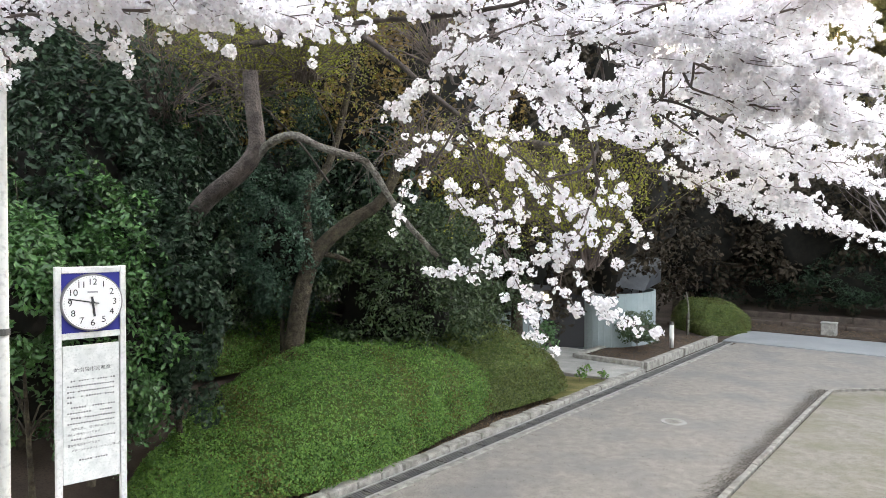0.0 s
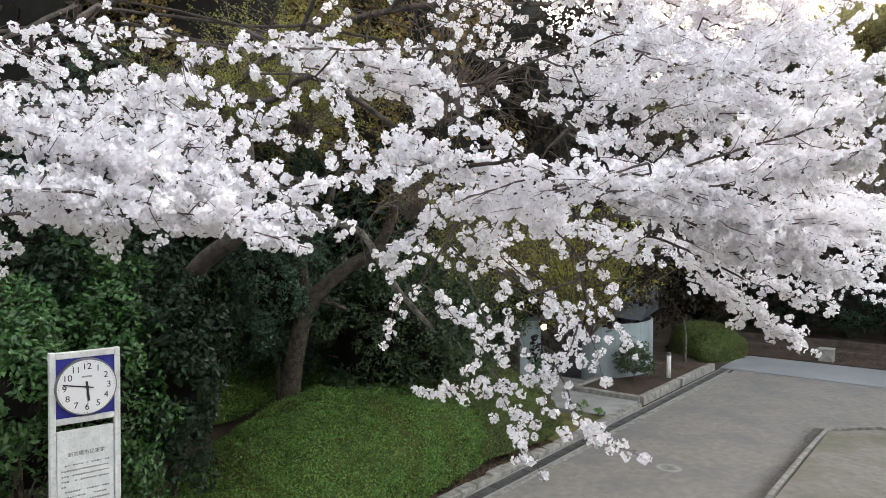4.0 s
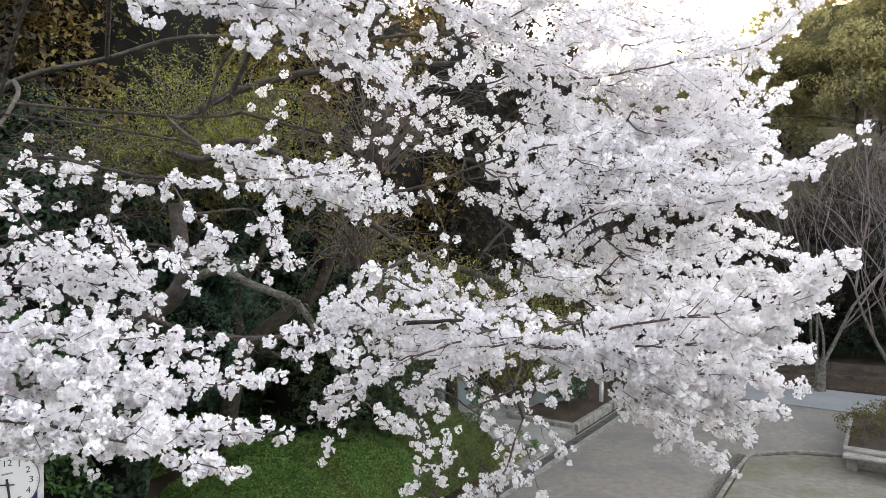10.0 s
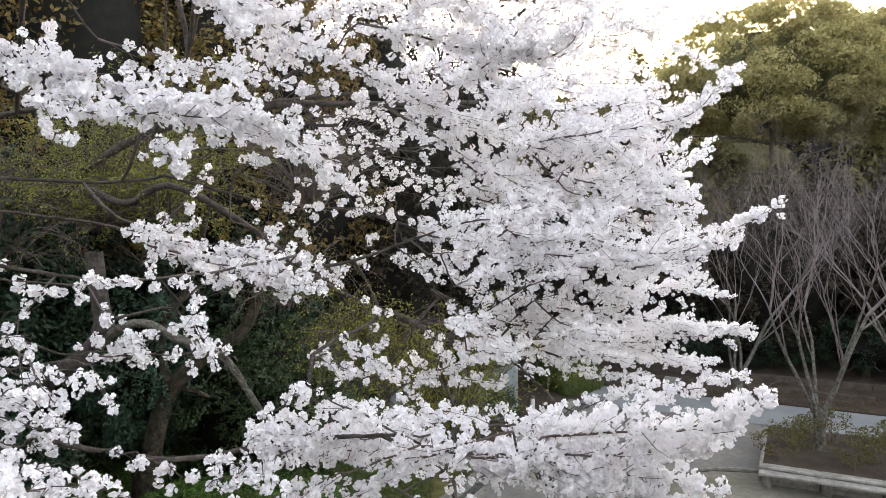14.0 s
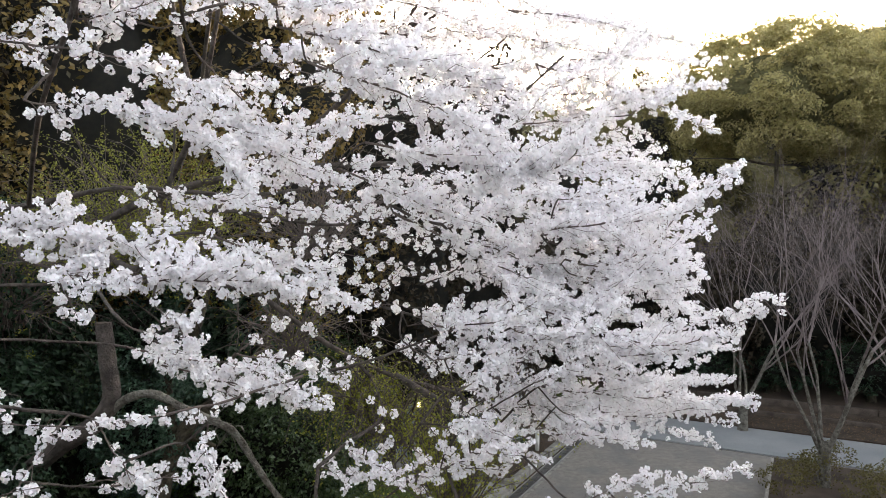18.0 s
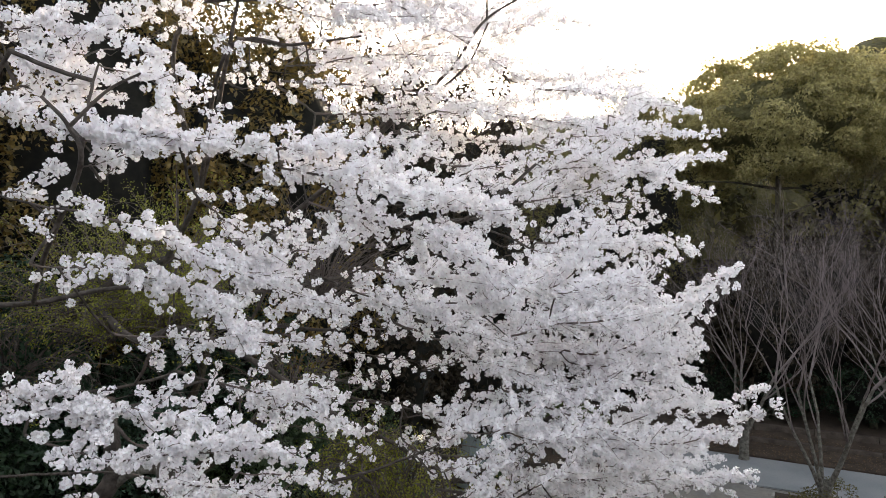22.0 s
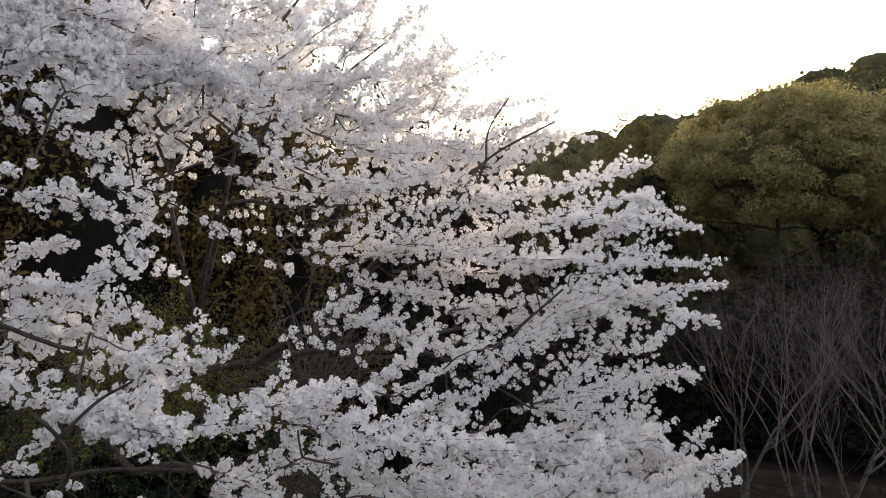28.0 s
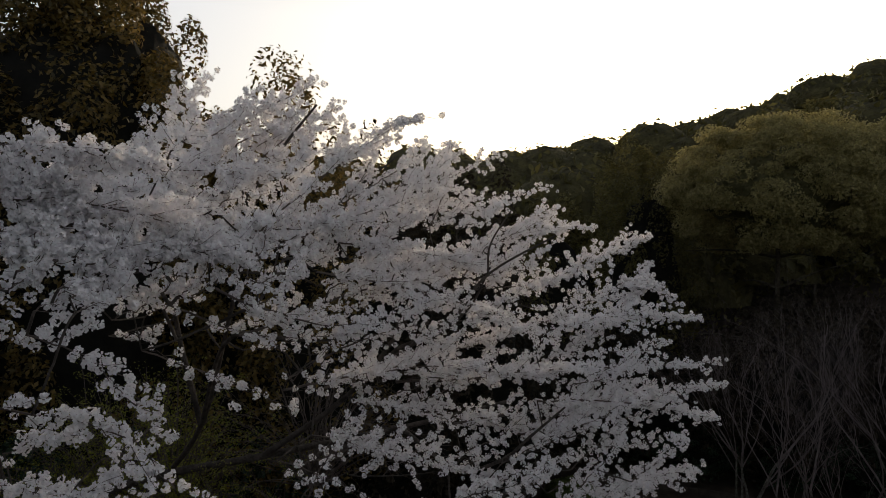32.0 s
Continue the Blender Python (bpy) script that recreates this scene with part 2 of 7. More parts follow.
def prism_bm(points, z0, z1, bevel=0.0):
    """An upright prism on a plan outline."""
    bm = bmesh.new()
    low = [bm.verts.new((x, y, z0)) for x, y in points]
    f = bm.faces.new(low)
    top = bmesh.ops.extrude_face_region(bm, geom=[f])
    bmesh.ops.translate(bm, vec=(0, 0, z1 - z0), verts=[v for v in top["geom"] if isinstance(v, bmesh.types.BMVert)])
    bmesh.ops.recalc_face_normals(bm, faces=bm.faces)
    if bevel:
        bmesh.ops.bevel(bm, geom=[e for e in bm.edges if abs(e.verts[0].co.z - z1) < 1e-5 and abs(e.verts[1].co.z - z1) < 1e-5], offset=bevel, segments=1, affect="EDGES")
    return bm


def smooth_line(points, n):
    """n points along a Catmull-Rom curve through the given ones."""
    p = np.asarray(points, float)
    if len(p) == 2:
        return p[0] + (p[1] - p[0]) * np.linspace(0, 1, n)[:, None]
    q = np.vstack([2 * p[0] - p[1], p, 2 * p[-1] - p[-2]])
    u = np.linspace(0, len(p) - 1 - 1e-6, n)
    i, f = u.astype(int), (u % 1)[:, None]
    a, b, c, d = q[i], q[i + 1], q[i + 2], q[i + 3]
    return 0.5 * (2 * b + (c - a) * f + (2 * a - 5 * b + 4 * c - d) * f**2 + (3 * b - a - 3 * c + d) * f**3)


def tube(line, radii, sides=6):
    """Vertices and quads of a tapered tube along a line."""
    line, radii = np.asarray(line, float), np.asarray(radii, float)
    tang = np.gradient(line, axis=0)
    tang /= np.linalg.norm(tang, axis=1, keepdims=True) + 1e-9
    a = np.empty_like(tang)
    side = np.cross(tang[0], (1.0, 0, 0) if abs(tang[0, 2]) > 0.9 else (0, 0, 1.0))
    for k, t in enumerate(tang):  # the side way is carried along, so that the tube never twists
        side = side - t * (side @ t)
        side = side / (math.sqrt(side @ side) + 1e-9)
        a[k] = side
    b = np.cross(tang, a)
    ang = np.linspace(0, 2 * np.pi, sides, endpoint=False)
    v = line[:, None] + radii[:, None, None] * (np.cos(ang)[None, :, None] * a[:, None] + np.sin(ang)[None, :, None] * b[:, None])
    n = len(line)
    i = np.arange(n - 1)[:, None] * sides
    j = np.arange(sides)[None]
    k = (j + 1) % sides
    f = np.stack([i + j, i + k, i + sides + k, i + sides + j], -1).reshape(-1, 4)
    return v.reshape(-1, 3), f


class Tubes:
    """Gathers many tubes into one mesh."""

    def __init__(self):
        self.v, self.f, self.n = [], [], 0

    def add(self, line, radii, sides=5):
        v, f = tube(line, radii, sides)
        self.v.append(v)
        self.f.append(f + self.n)
        self.n += len(v)

    def link(self, name, mat, parent, label="", kind=""):
        return part_np(name, np.vstack(self.v), np.vstack(self.f), mat, parent, smooth=True, label=label, kind=kind)


def turns(n, rng):
    """n random rotations."""
    q = rng.normal(size=(n, 4))
    q /= np.linalg.norm(q, axis=1, keepdims=True)
    w, x, y, z = q.T
    return np.stack([1 - 2 * (y * y + z * z), 2 * (x * y - z * w), 2 * (x * z + y * w), 2 * (x * y + z * w), 1 - 2 * (x * x + z * z), 2 * (y * z - x * w),
                     2 * (x * z - y * w), 2 * (y * z + x * w), 1 - 2 * (x * x + y * y)], -1).reshape(n, 3, 3)


def frames_to(normals, rng):
    """Rotations whose z axis is the given normal, with a random spin."""
    z = normals / (np.linalg.norm(normals, axis=1, keepdims=True) + 1e-9)
    r = rng.normal(size=z.shape)
    x = np.cross(r, z)
    x /= np.linalg.norm(x, axis=1, keepdims=True) + 1e-9
    return np.stack([x, np.cross(z, x), z], -1)


# a leaf, 1 long, folded along its rib
LEAF_V = np.array([[0, 0, 0], [0.5, 0.26, 0.09], [1.0, 0, -0.08], [0.5, -0.26, 0.09]])
LEAF_F = np.array([[0, 1, 2], [0, 2, 3]])


def leaves(points, normals, size, rng, jitter=0.5):
    """Vertices and triangles of one leaf at each point, lying roughly across the normals."""
    n = len(points)
    nn = normals / (np.linalg.norm(normals, axis=1, keepdims=True) + 1e-9) + jitter * rng.normal(size=(n, 3))
    rot = frames_to(nn, rng)
    s = size * rng.uniform(0.65, 1.25, n)
    v = np.einsum("nij,kj->nki", rot, LEAF_V - [0.5, 0, 0]) * s[:, None, None] + points[:, None]
    f = LEAF_F[None] + 4 * np.arange(n)[:, None, None]
    return v.reshape(-1, 3), f.reshape(-1, 3)


def crown_points(centre, radii, n, rng, clumps=60, spread=0.16, shell=0.65):
    """Leaf places and outward ways of a crown built of clumps, with gaps between them."""
    d = rng.normal(size=(clumps, 3))
    d /= np.linalg.norm(d, axis=1, keepdims=True)
    d[:, 2] = np.where(d[:, 2] < -0.88, -d[:, 2] * 0.5, d[:, 2])
    r = rng.uniform(shell, 1.0, clumps)[:, None]
    hubs = d * r
    size = rng.uniform(0.6, 1.4, clumps) * spread
    pick = rng.integers(0, clumps, n)
    o = rng.normal(size=(n, 3))
    o /= np.linalg.norm(o, axis=1, keepdims=True)
    o[:, 2] = np.abs(o[:, 2]) * rng.choice([1, 1, 1, -0.6], n)
    rad = rng.uniform(0.55, 1.1, n) ** 0.6
    p = hubs[pick] + o * (size[pick] * rad)[:, None]
    return p * np.asarray(radii) + np.asarray(centre), o + 0.5 * d[pick] + [0, 0, 0.4]


# ---- plan: s runs along the path, w across it to the right ----
ORIGIN, ALONG, ACROSS = Vector((-1.12, 8.58)), Vector((0.592, 0.806)), Vector((0.806, -0.592))
PLAN = Matrix(((ACROSS.x, ALONG.x, 0, ORIGIN.x), (ACROSS.y, ALONG.y, 0, ORIGIN.y), (0, 0, 1, 0), (0, 0, 0, 1)))  # x: w, y: s


def at(s, w, z=0.0):
    return PLAN @ Vector((w, s, z))


def step(v, a, b):
    u = np.clip((v - a) / (b - a), 0, 1)
    return u * u * (3 - 2 * u)


def ground_z(x, y):
    """Height of the ground: level paths, a bank behind the hedge, a wooded hill beyond."""
    x, y = np.asarray(x, float), np.asarray(y, float)
    dx, dy = x - ORIGIN.x, y - ORIGIN.y
    s, w = dx * ALONG.x + dy * ALONG.y, dx * ACROSS.x + dy * ACROSS.y
    near = 1 - step(s, 6.5, 8.0)
    bank = near * (0.24 * np.clip(-w - 0.7, 0, 5.5)) + 0.16 * np.clip(-w - 7.0, 0, 40) * step(s, -12, 4)
    far = 0.10 * np.clip(s - 20.5, 0, 6) + 0.215 * np.clip(s - 26, 0, 45) * (1 + 0.62 * step(w, -10, 25))
    far = far + np.clip(0.15 + 0.0035 * w, 0.04, 0.33) * np.clip(s - 60, 0, 50)
    z = np.maximum(bank, far)
    return z - 0.03 + 0.03 * np.sin(1.7 * x + 0.6 * y) * np.sin(1.3 * y - 0.4 * x) * step(np.maximum(-w - 0.8, s - 18.5), 0, 2)


# ---- ground: one sheet to the horizon ----
def axis_values(a, b, fine, far):
    mid = np.arange(a, b, fine)
    out = []
    d, p = fine, 0.0
    while p < far:
        d *= 1.22
        p += d
        out.append(p)
    out = np.array(out)
    return np.concatenate([(a - out)[::-1], mid, b + out])


gx, gy = axis_values(-10, 18, 0.3, 2500), axis_values(2, 30, 0.3, 2500)
X, Y = np.meshgrid(gx, gy)
Z = ground_z(X, Y)
gi = np.arange(len(gy) - 1)[:, None] * len(gx) + np.arange(len(gx) - 1)[None]
gf = np.stack([gi, gi + 1, gi + 1 + len(gx), gi + len(gx)], -1).reshape(-1, 4)
tagged(part_np("ground", np.stack([X, Y, Z], -1).reshape(-1, 3), gf, M_SOIL, smooth=True), "brown soil with leaf litter under the trees", "ground", kind="structure")


def slab(name, outline, z0, z1, mat, label, category, kind="structure", bevel=0.0):
    """A flat piece of the setting on an outline given as (s, w)."""
    return tagged(part(name, prism_bm([at(s, w).xy for s, w in outline], z0, z1, bevel), mat), label, category, kind=kind)


slab("path", [(-30, 0.28), (-30, 3.55), (10.2, 3.55), (11.0, 4.3), (11.4, 5.5), (11.5, 30), (15.6, 30), (15.6, 0.28)], -0.2, 0.004, M_GRAVEL, "pale packed gravel footpath with darker worn patches", "path")
slab("sand_yard", [(-30, 3.68), (-30, 30), (11.3, 30), (11.25, 5.5), (10.85, 4.45), (10.1, 3.68)], -0.2, 0.008, M_SAND, "sandy yard with thin mossy grass beside the path", "ground")
slab("road", [(15.75, -0.2), (15.75, 34), (18.5, 34), (18.5, -0.2)], -0.2, 0.012, M_ASPHALT, "pale blue-grey paved lane crossing the path", "road")
slab("moss_lawn", [(5.6, -1.6), (5.6, -0.30), (7.9, -0.30), (7.5, -1.6)], -0.2, 0.075, M_MOSS, "small mossy lawn with yellowing grass beside the kerb", "lawn")
slab("entrance_paving", [(7.55, -5.0), (7.95, -0.30), (9.6, -0.30), (9.6, -1.5), (11.0, -2.2), (11.0, -5.0)], -0.2, 0.10, M_CONCRETE, "smooth grey concrete paving before the toilet block", "pavement", bevel=0.01)
slab("litter_bed", [(18.6, -3), (18.6, 34), (20.4, 34), (20.4, -3)], -0.2, 0.035, M_SOIL, "brown leaf litter beside the lane", "ground")


# ---- camera-side pieces: kerb, drain, edging ----
def kerb_row():
    k = thing("kerb", "row of rough grey kerb stones beside the path", "kerb", kind="structure")
    rng = random.Random(3)
    s = -18.0
    while s < 9.4:
        ln = rng.uniform(0.38, 0.55)
        bm = box_bm(-0.34 + rng.uniform(-0.05, 0.04), -0.14 + rng.uniform(-0.015, 0.0), s, s + ln - 0.015, -0.1, 0.085 + rng.uniform(-0.012, 0.015), 0.018, PLAN)
        for v in bm.verts:
            v.co += Vector((rng.uniform(-1, 1), rng.uniform(-1, 1), rng.uniform(-1, 1))) * 0.012
        part("kerb_stone", bm, M_STONE, k)
        s += ln
    return k


def drain():
    d = thing("drain_channel", "dark iron grated drain channel along the kerb", "drain", kind="structure")
    # shallow bed, painted black for the shade below the grating
    part("channel_bed", box_bm(-0.13, 0.17, -18.0, 15.5, -0.15, -0.02, 0, PLAN), M_BLACK, d)
    for w0, w1 in ((-0.13, -0.10), (0.13, 0.17)):
        part("channel_edge", box_bm(w0, w1, -18.0, 15.5, -0.1, 0.010, 0, PLAN), M_CONCRETE, d)
    s, n = -18.0, 0
    while s < 15.4 and n < 70:
        tb = bmesh.new()
        for w in (-0.085, -0.045, -0.005, 0.035, 0.075, 0.115):
            bmesh.ops.create_cube(tb, size=1, matrix=PLAN @ Matrix.Translation((w, s + 0.24, -0.005)) @ Matrix.Diagonal((0.018, 0.47, 0.02, 1)))
        for a in (0.02, 0.24, 0.46):
            bmesh.ops.create_cube(tb, size=1, matrix=PLAN @ Matrix.Translation((0.015, s + a, -0.008)) @ Matrix.Diagonal((0.23, 0.02, 0.018, 1)))
        part("grating", tb, M_IRON, d)
        s += 0.5
        n += 1


def edging(name, line, width, height, mat, label, piece):
    """A row of narrow edging blocks along a line of (s, w)."""
    e = thing(name, label, "edging", kind="structure")
    p = smooth_line([at(s, w) for s, w in line], 200)
    dist = np.concatenate([[0], np.cumsum(np.linalg.norm(np.diff(p, axis=0), axis=1))])
    d, rng = 0.0, random.Random(5)
    while d < dist[-1] - piece:
        a, b = (Vector([np.interp(q, dist, p[:, i]) for i in range(3)]) for q in (d, d + piece - 0.01))
        t = (b - a).normalized()
        m = Matrix.Translation((a + b) / 2) @ t.to_track_quat("Y", "Z").to_matrix().to_4x4()
        part("edging_block", box_bm(-width / 2, width / 2, -(b - a).length / 2, (b - a).length / 2, -0.1, height + rng.uniform(-0.006, 0.008), 0.008, m), mat, e)
        d += piece


def scatter(name, label, category, s0, s1, places, n, size, mat, seed):
    """Many small flat bits lying on the ground; places(rng, n) gives the offsets across the path."""
    rng = np.random.default_rng(seed)
    s, (w, z) = rng.uniform(s0, s1, n), places(rng, n)
    p = np.stack([ORIGIN.x + ALONG.x * s + ACROSS.x * w, ORIGIN.y + ALONG.y * s + ACROSS.y * w, np.zeros(n) + z], -1)
    v, f = leaves(p, np.tile([0, 0, 1.0], (n, 1)), size, rng, 0.35)
    tagged(part_np(name, v, f, mat), label, category, kind="stuff")


kerb_row()
drain()
M_LITTER = leaf_mat("dry_litter", (0.05, 0.035, 0.022), (0.20, 0.14, 0.085), 0.8, 0.1, 0.2)
M_GRIT = leaf_mat("dark_grit", (0.055, 0.048, 0.04), (0.17, 0.152, 0.13), 0.9, 0.0, 0.2)
scatter("edge_grit", "loose dark grit and leaf crumbs gathered along the yard edging", "grit", -6, 10.2, lambda r, n: (3.56 - np.abs(r.normal(0, 0.13, n)), 0.012), 10000, 0.026, M_GRIT, 301)
scatter("edge_grit", "loose dark grit strewn over the packed gravel", "grit", -6, 14.5, lambda r, n: (r.uniform(0.3, 3.5, n), 0.010), 7000, 0.018, M_GRIT, 302)
scatter("kerb_litter", "dry brown leaf litter lying between hedge and kerb", "litter", -6, 7.4, lambda r, n: (-0.36 - np.abs(r.normal(0, 0.28, n)), 0.03), 7000, 0.045, M_LITTER, 303)
scatter("lane_litter", "dry brown leaf litter along the far side of the lane", "litter", 18.6, 22.5, lambda r, n: (r.uniform(-2.5, 16, n), 0.06), 9000, 0.06, M_LITTER, 304)
edging("inner_edging", [(-18, 0.23), (4, 0.23), (15.4, 0.23)], 0.10, 0.016, M_STONE, "thin pale stone edging between drain and gravel", 0.6)
edging("yard_edging", [(-18, 3.61), (-6, 3.61), (3, 3.61), (9.6, 3.61), (10.5, 3.85), (11.1, 4.5), (11.4, 5.6), (11.42, 9), (11.42, 16)], 0.085, 0.03, M_STONE, "pale concrete edging curving between path and sandy yard", 0.6)


def manhole():
    m = thing("manhole_cover", "small round concrete-rimmed manhole cover in the gravel", "manhole", kind="structure")
    base = Matrix.Translation((3.78, 12.05, 0.004))
    part("rim", cyl_bm(0.22, 0.215, 0.014, 28, base), M_CONCRETE, m)
    part("lid", cyl_bm(0.15, 0.145, 0.022, 28, base), M_STONE, m)
    part("key_slot", box_bm(-0.03, 0.03, -0.012, 0.012, 0.018, 0.026, 0, base), M_IRON, m)


manhole()


# ---- hedges ----
def mound_at(u, th, s0, w0, a, b, h, z0, lump, taper=0.3, tilt=0.16):
    rr = 1 + 0.05 * np.sin(3 * th + s0) + 0.04 * np.sin(5 * th + w0)
    e = np.clip(1 - u**3.2, 0, 1) ** 0.55
    low = np.clip(-u * np.cos(th), 0, 1)  # the near end is lower and narrower, its front edge staying along the kerb
    s, w = s0 + a * rr * u * np.cos(th), w0 + b * rr * u * np.sin(th) * (1 - taper * low) + taper * b * low
    z = z0 + h * (1 - taper * low) * e - tilt * (w - w0) * e + lump * np.sin(2.3 * s + 0.7) * np.sin(2.9 * w) * e + 0.5 * lump * np.sin(5.1 * s) * np.sin(4.7 * w + 1) * e
    x = ORIGIN.x + ALONG.x * s + ACROSS.x * w
    y = ORIGIN.y + ALONG.y * s + ACROSS.y * w
    return np.stack([x, y, z], -1)


def hedge(label, s0, w0, a, b, h, z0, n, size, mat, seed):
    rng = np.random.default_rng(seed)
    g = thing("clipped_hedge", label, "hedge")
    nu, nt = 22, 64
    uu, tt = np.meshgrid(np.linspace(0, 1, nu), np.linspace(0, 2 * np.pi, nt, endpoint=False), indexing="ij")
    inner = mound_at(uu.ravel(), tt.ravel(), s0, w0, a * 0.97, b * 0.97, h * 0.95, z0 - 0.02, 0.07)
    i = np.arange(nu - 1)[:, None] * nt + np.arange(nt)[None]
    k = np.arange(nu - 1)[:, None] * nt + (np.arange(nt)[None] + 1) % nt
    part_np("twiggy_inside", inner, np.stack([i, k, k + nt, i + nt], -1).reshape(-1, 4), M_HEDGEIN, g, smooth=True)
    # more leaves towards the steep sides
    u = rng.uniform(0, 1, n) ** 0.5
    edge = rng.random(n) < 0.45
    u = np.where(edge, 1 - 0.14 * rng.random(n) ** 1.5, u)
    th = rng.uniform(0, 2 * np.pi, n)
    d = 1e-3
    p = mound_at(u, th, s0, w0, a, b, h, z0, 0.07)
    pu, pt = mound_at(np.clip(u - d, 0, 1), th, s0, w0, a, b, h, z0, 0.07), mound_at(u, th + d, s0, w0, a, b, h, z0, 0.07)
    nn = np.cross(pt - p, pu - p)
    nn *= np.sign(nn[:, 2:3] + 1e-9)
    nn /= np.linalg.norm(nn, axis=1, keepdims=True) + 1e-9
    p = p + nn * (rng.normal(0, 0.022, n) + 0.03 * np.sin(9 * p[:, 0]) * np.sin(8 * p[:, 1] + 5 * p[:, 2]))[:, None]
    v, f = leaves(p, nn, size, rng, 0.75)
    patch = np.sin(3.1 * p[:, 0] + 1.7 * p[:, 1] + seed) * np.sin(2.3 * p[:, 1] - 4.1 * p[:, 2]) + rng.normal(0, 0.55, n) > 0.95
    part_np("leaves", v, f, [mat, M_WORN], g, np.repeat(patch.astype(np.int32), 2), kind="stuff")
    return g


hedge("bright green clipped azalea hedge, a long rounded mound", 1.4, -1.98, 3.85, 1.72, 1.2, 0.10, 80000, 0.046, M_AZALEA, 11)
hedge("darker green clipped azalea hedge beside the mossy lawn", 5.0, -2.75, 2.25, 2.4, 1.36, 0.12, 46000, 0.048, M_AZALEA2, 12)
hedge("low dark clipped hedge under the trees", 0.2, -5.0, 1.8, 1.15, 0.80, 0.9, 16000, 0.05, M_AZALEA, 13)
hedge("low dark clipped hedge under the trees", 3.2, -5.0, 2.1, 1.15, 0.80, 0.9, 18000, 0.05, M_AZALEA, 14)
hedge("low clipped round shrub beside the lane", 18.2, -1.35, 1.7, 1.3, 1.0, 0.0, 14000, 0.06, M_AZALEA2, 15)


# ---- broad-leaved shrubs and trees ----
def tree(name, label, category, base, height, crown_c, crown_r, n, size, mat, seed, bark=M_DARKBARK, trunk_r=0.16, clumps=70, spread=0.18, lean=(0, 0), limbs=7, group="", inside=0.0, inner=None):
    rng = np.random.default_rng(seed)
    t = thing(name, label, category, group)
    top = np.asarray(crown_c, float)
    b = np.asarray(base, float)
    line = smooth_line([b - [0, 0, 0.2], b * 0.6 + top * 0.4 + [lean[0], lean[1], 0], top + [0, 0, crown_r[2] * 0.4]], 14)
    tb = Tubes()
    tb.add(line, np.linspace(trunk_r * 1.25, trunk_r * 0.3, 14), 9)
    tb.link("trunk", bark, t)
    for i in range(limbs):
        k = rng.integers(5, 12)
        d = rng.normal(size=3) * [1, 1, 0.4] + [0, 0, 0.4]
        d /= np.linalg.norm(d)
        end = line[k] + d * np.asarray(crown_r) * rng.uniform(0.6, 0.9)
        lb = Tubes()
        lb.add(smooth_line([line[k], line[k] * 0.5 + end * 0.5 + [0, 0, 0.15], end], 8), np.linspace(trunk_r * 0.45, trunk_r * 0.1, 8), 6)
        lb.link("limb", bark, t)
    # added core shell closes the crown; its dark colour is painted inner shade
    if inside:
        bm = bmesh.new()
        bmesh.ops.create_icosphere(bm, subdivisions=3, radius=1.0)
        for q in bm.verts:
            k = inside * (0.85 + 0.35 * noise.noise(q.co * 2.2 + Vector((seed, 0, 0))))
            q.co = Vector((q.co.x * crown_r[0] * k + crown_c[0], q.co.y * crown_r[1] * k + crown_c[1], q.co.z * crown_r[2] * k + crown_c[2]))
        part("crown_shade_core", bm, inner or M_CROWNSHADE, t, smooth=True)
    p, nn = crown_points(crown_c, crown_r, n, rng, clumps, spread, 0.82 if inner else 0.65)
    v, f = leaves(p, nn, size, rng, 0.6)
    part_np("crown", v, f, mat, t, kind="stuff")
    return t


def ground_at(x, y):
    return float(ground_z(x, y))


def evergreen(x, y, h, rx, rz, n, size, mat, seed, label, clumps=80, spread=0.17, low=None, group="evergreen trees behind", inside=0.8, inner=None):
    z0 = ground_at(x, y)
    zc = z0 + (low if low is not None else h - rz)
    return tree("evergreen_tree", label, "tree", (x, y, z0), h, (x, y, zc), (rx, rx, rz), n, size, mat, seed, clumps=clumps, spread=spread, group=group, inside=inside, inner=inner)


DARK = "tall dark evergreen tree with glossy leaves, deep in shade"
# the shrub round the signboard
tree("camellia_shrub", "leafy bright green camellia shrub growing round the signboard", "shrub", (-5.2, 7.9, 0.9), 3.4, (-5.1, 7.9, 2.2), (1.9, 1.25, 1.85), 22000, 0.085, M_CAMELLIA, 21, trunk_r=0.05, clumps=120, spread=0.17, inside=0.64)
tree("camellia_shrub", "leafy bright green camellia shrub growing round the signboard", "shrub", (-4.15, 7.55, 0.6), 2.6, (-4.0, 7.6, 1.9), (0.75, 0.6, 1.5), 7000, 0.08, M_CAMELLIA, 22, trunk_r=0.04, clumps=60, spread=0.22, inside=0.6)
tree("camellia_shrub", "leafy bright green camellia branch mass lapping over the signboard post", "shrub", (-4.4, 6.9, 0.5), 2.6, (-4.2, 6.4, 2.5), (0.5, 0.42, 0.65), 3200, 0.09, M_CAMELLIA, 25, trunk_r=0.03, clumps=40, spread=0.28, inside=0.5)
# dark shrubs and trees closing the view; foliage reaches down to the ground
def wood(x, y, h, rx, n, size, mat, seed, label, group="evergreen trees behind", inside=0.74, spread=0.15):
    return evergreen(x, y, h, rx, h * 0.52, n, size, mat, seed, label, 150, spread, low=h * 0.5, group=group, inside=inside)


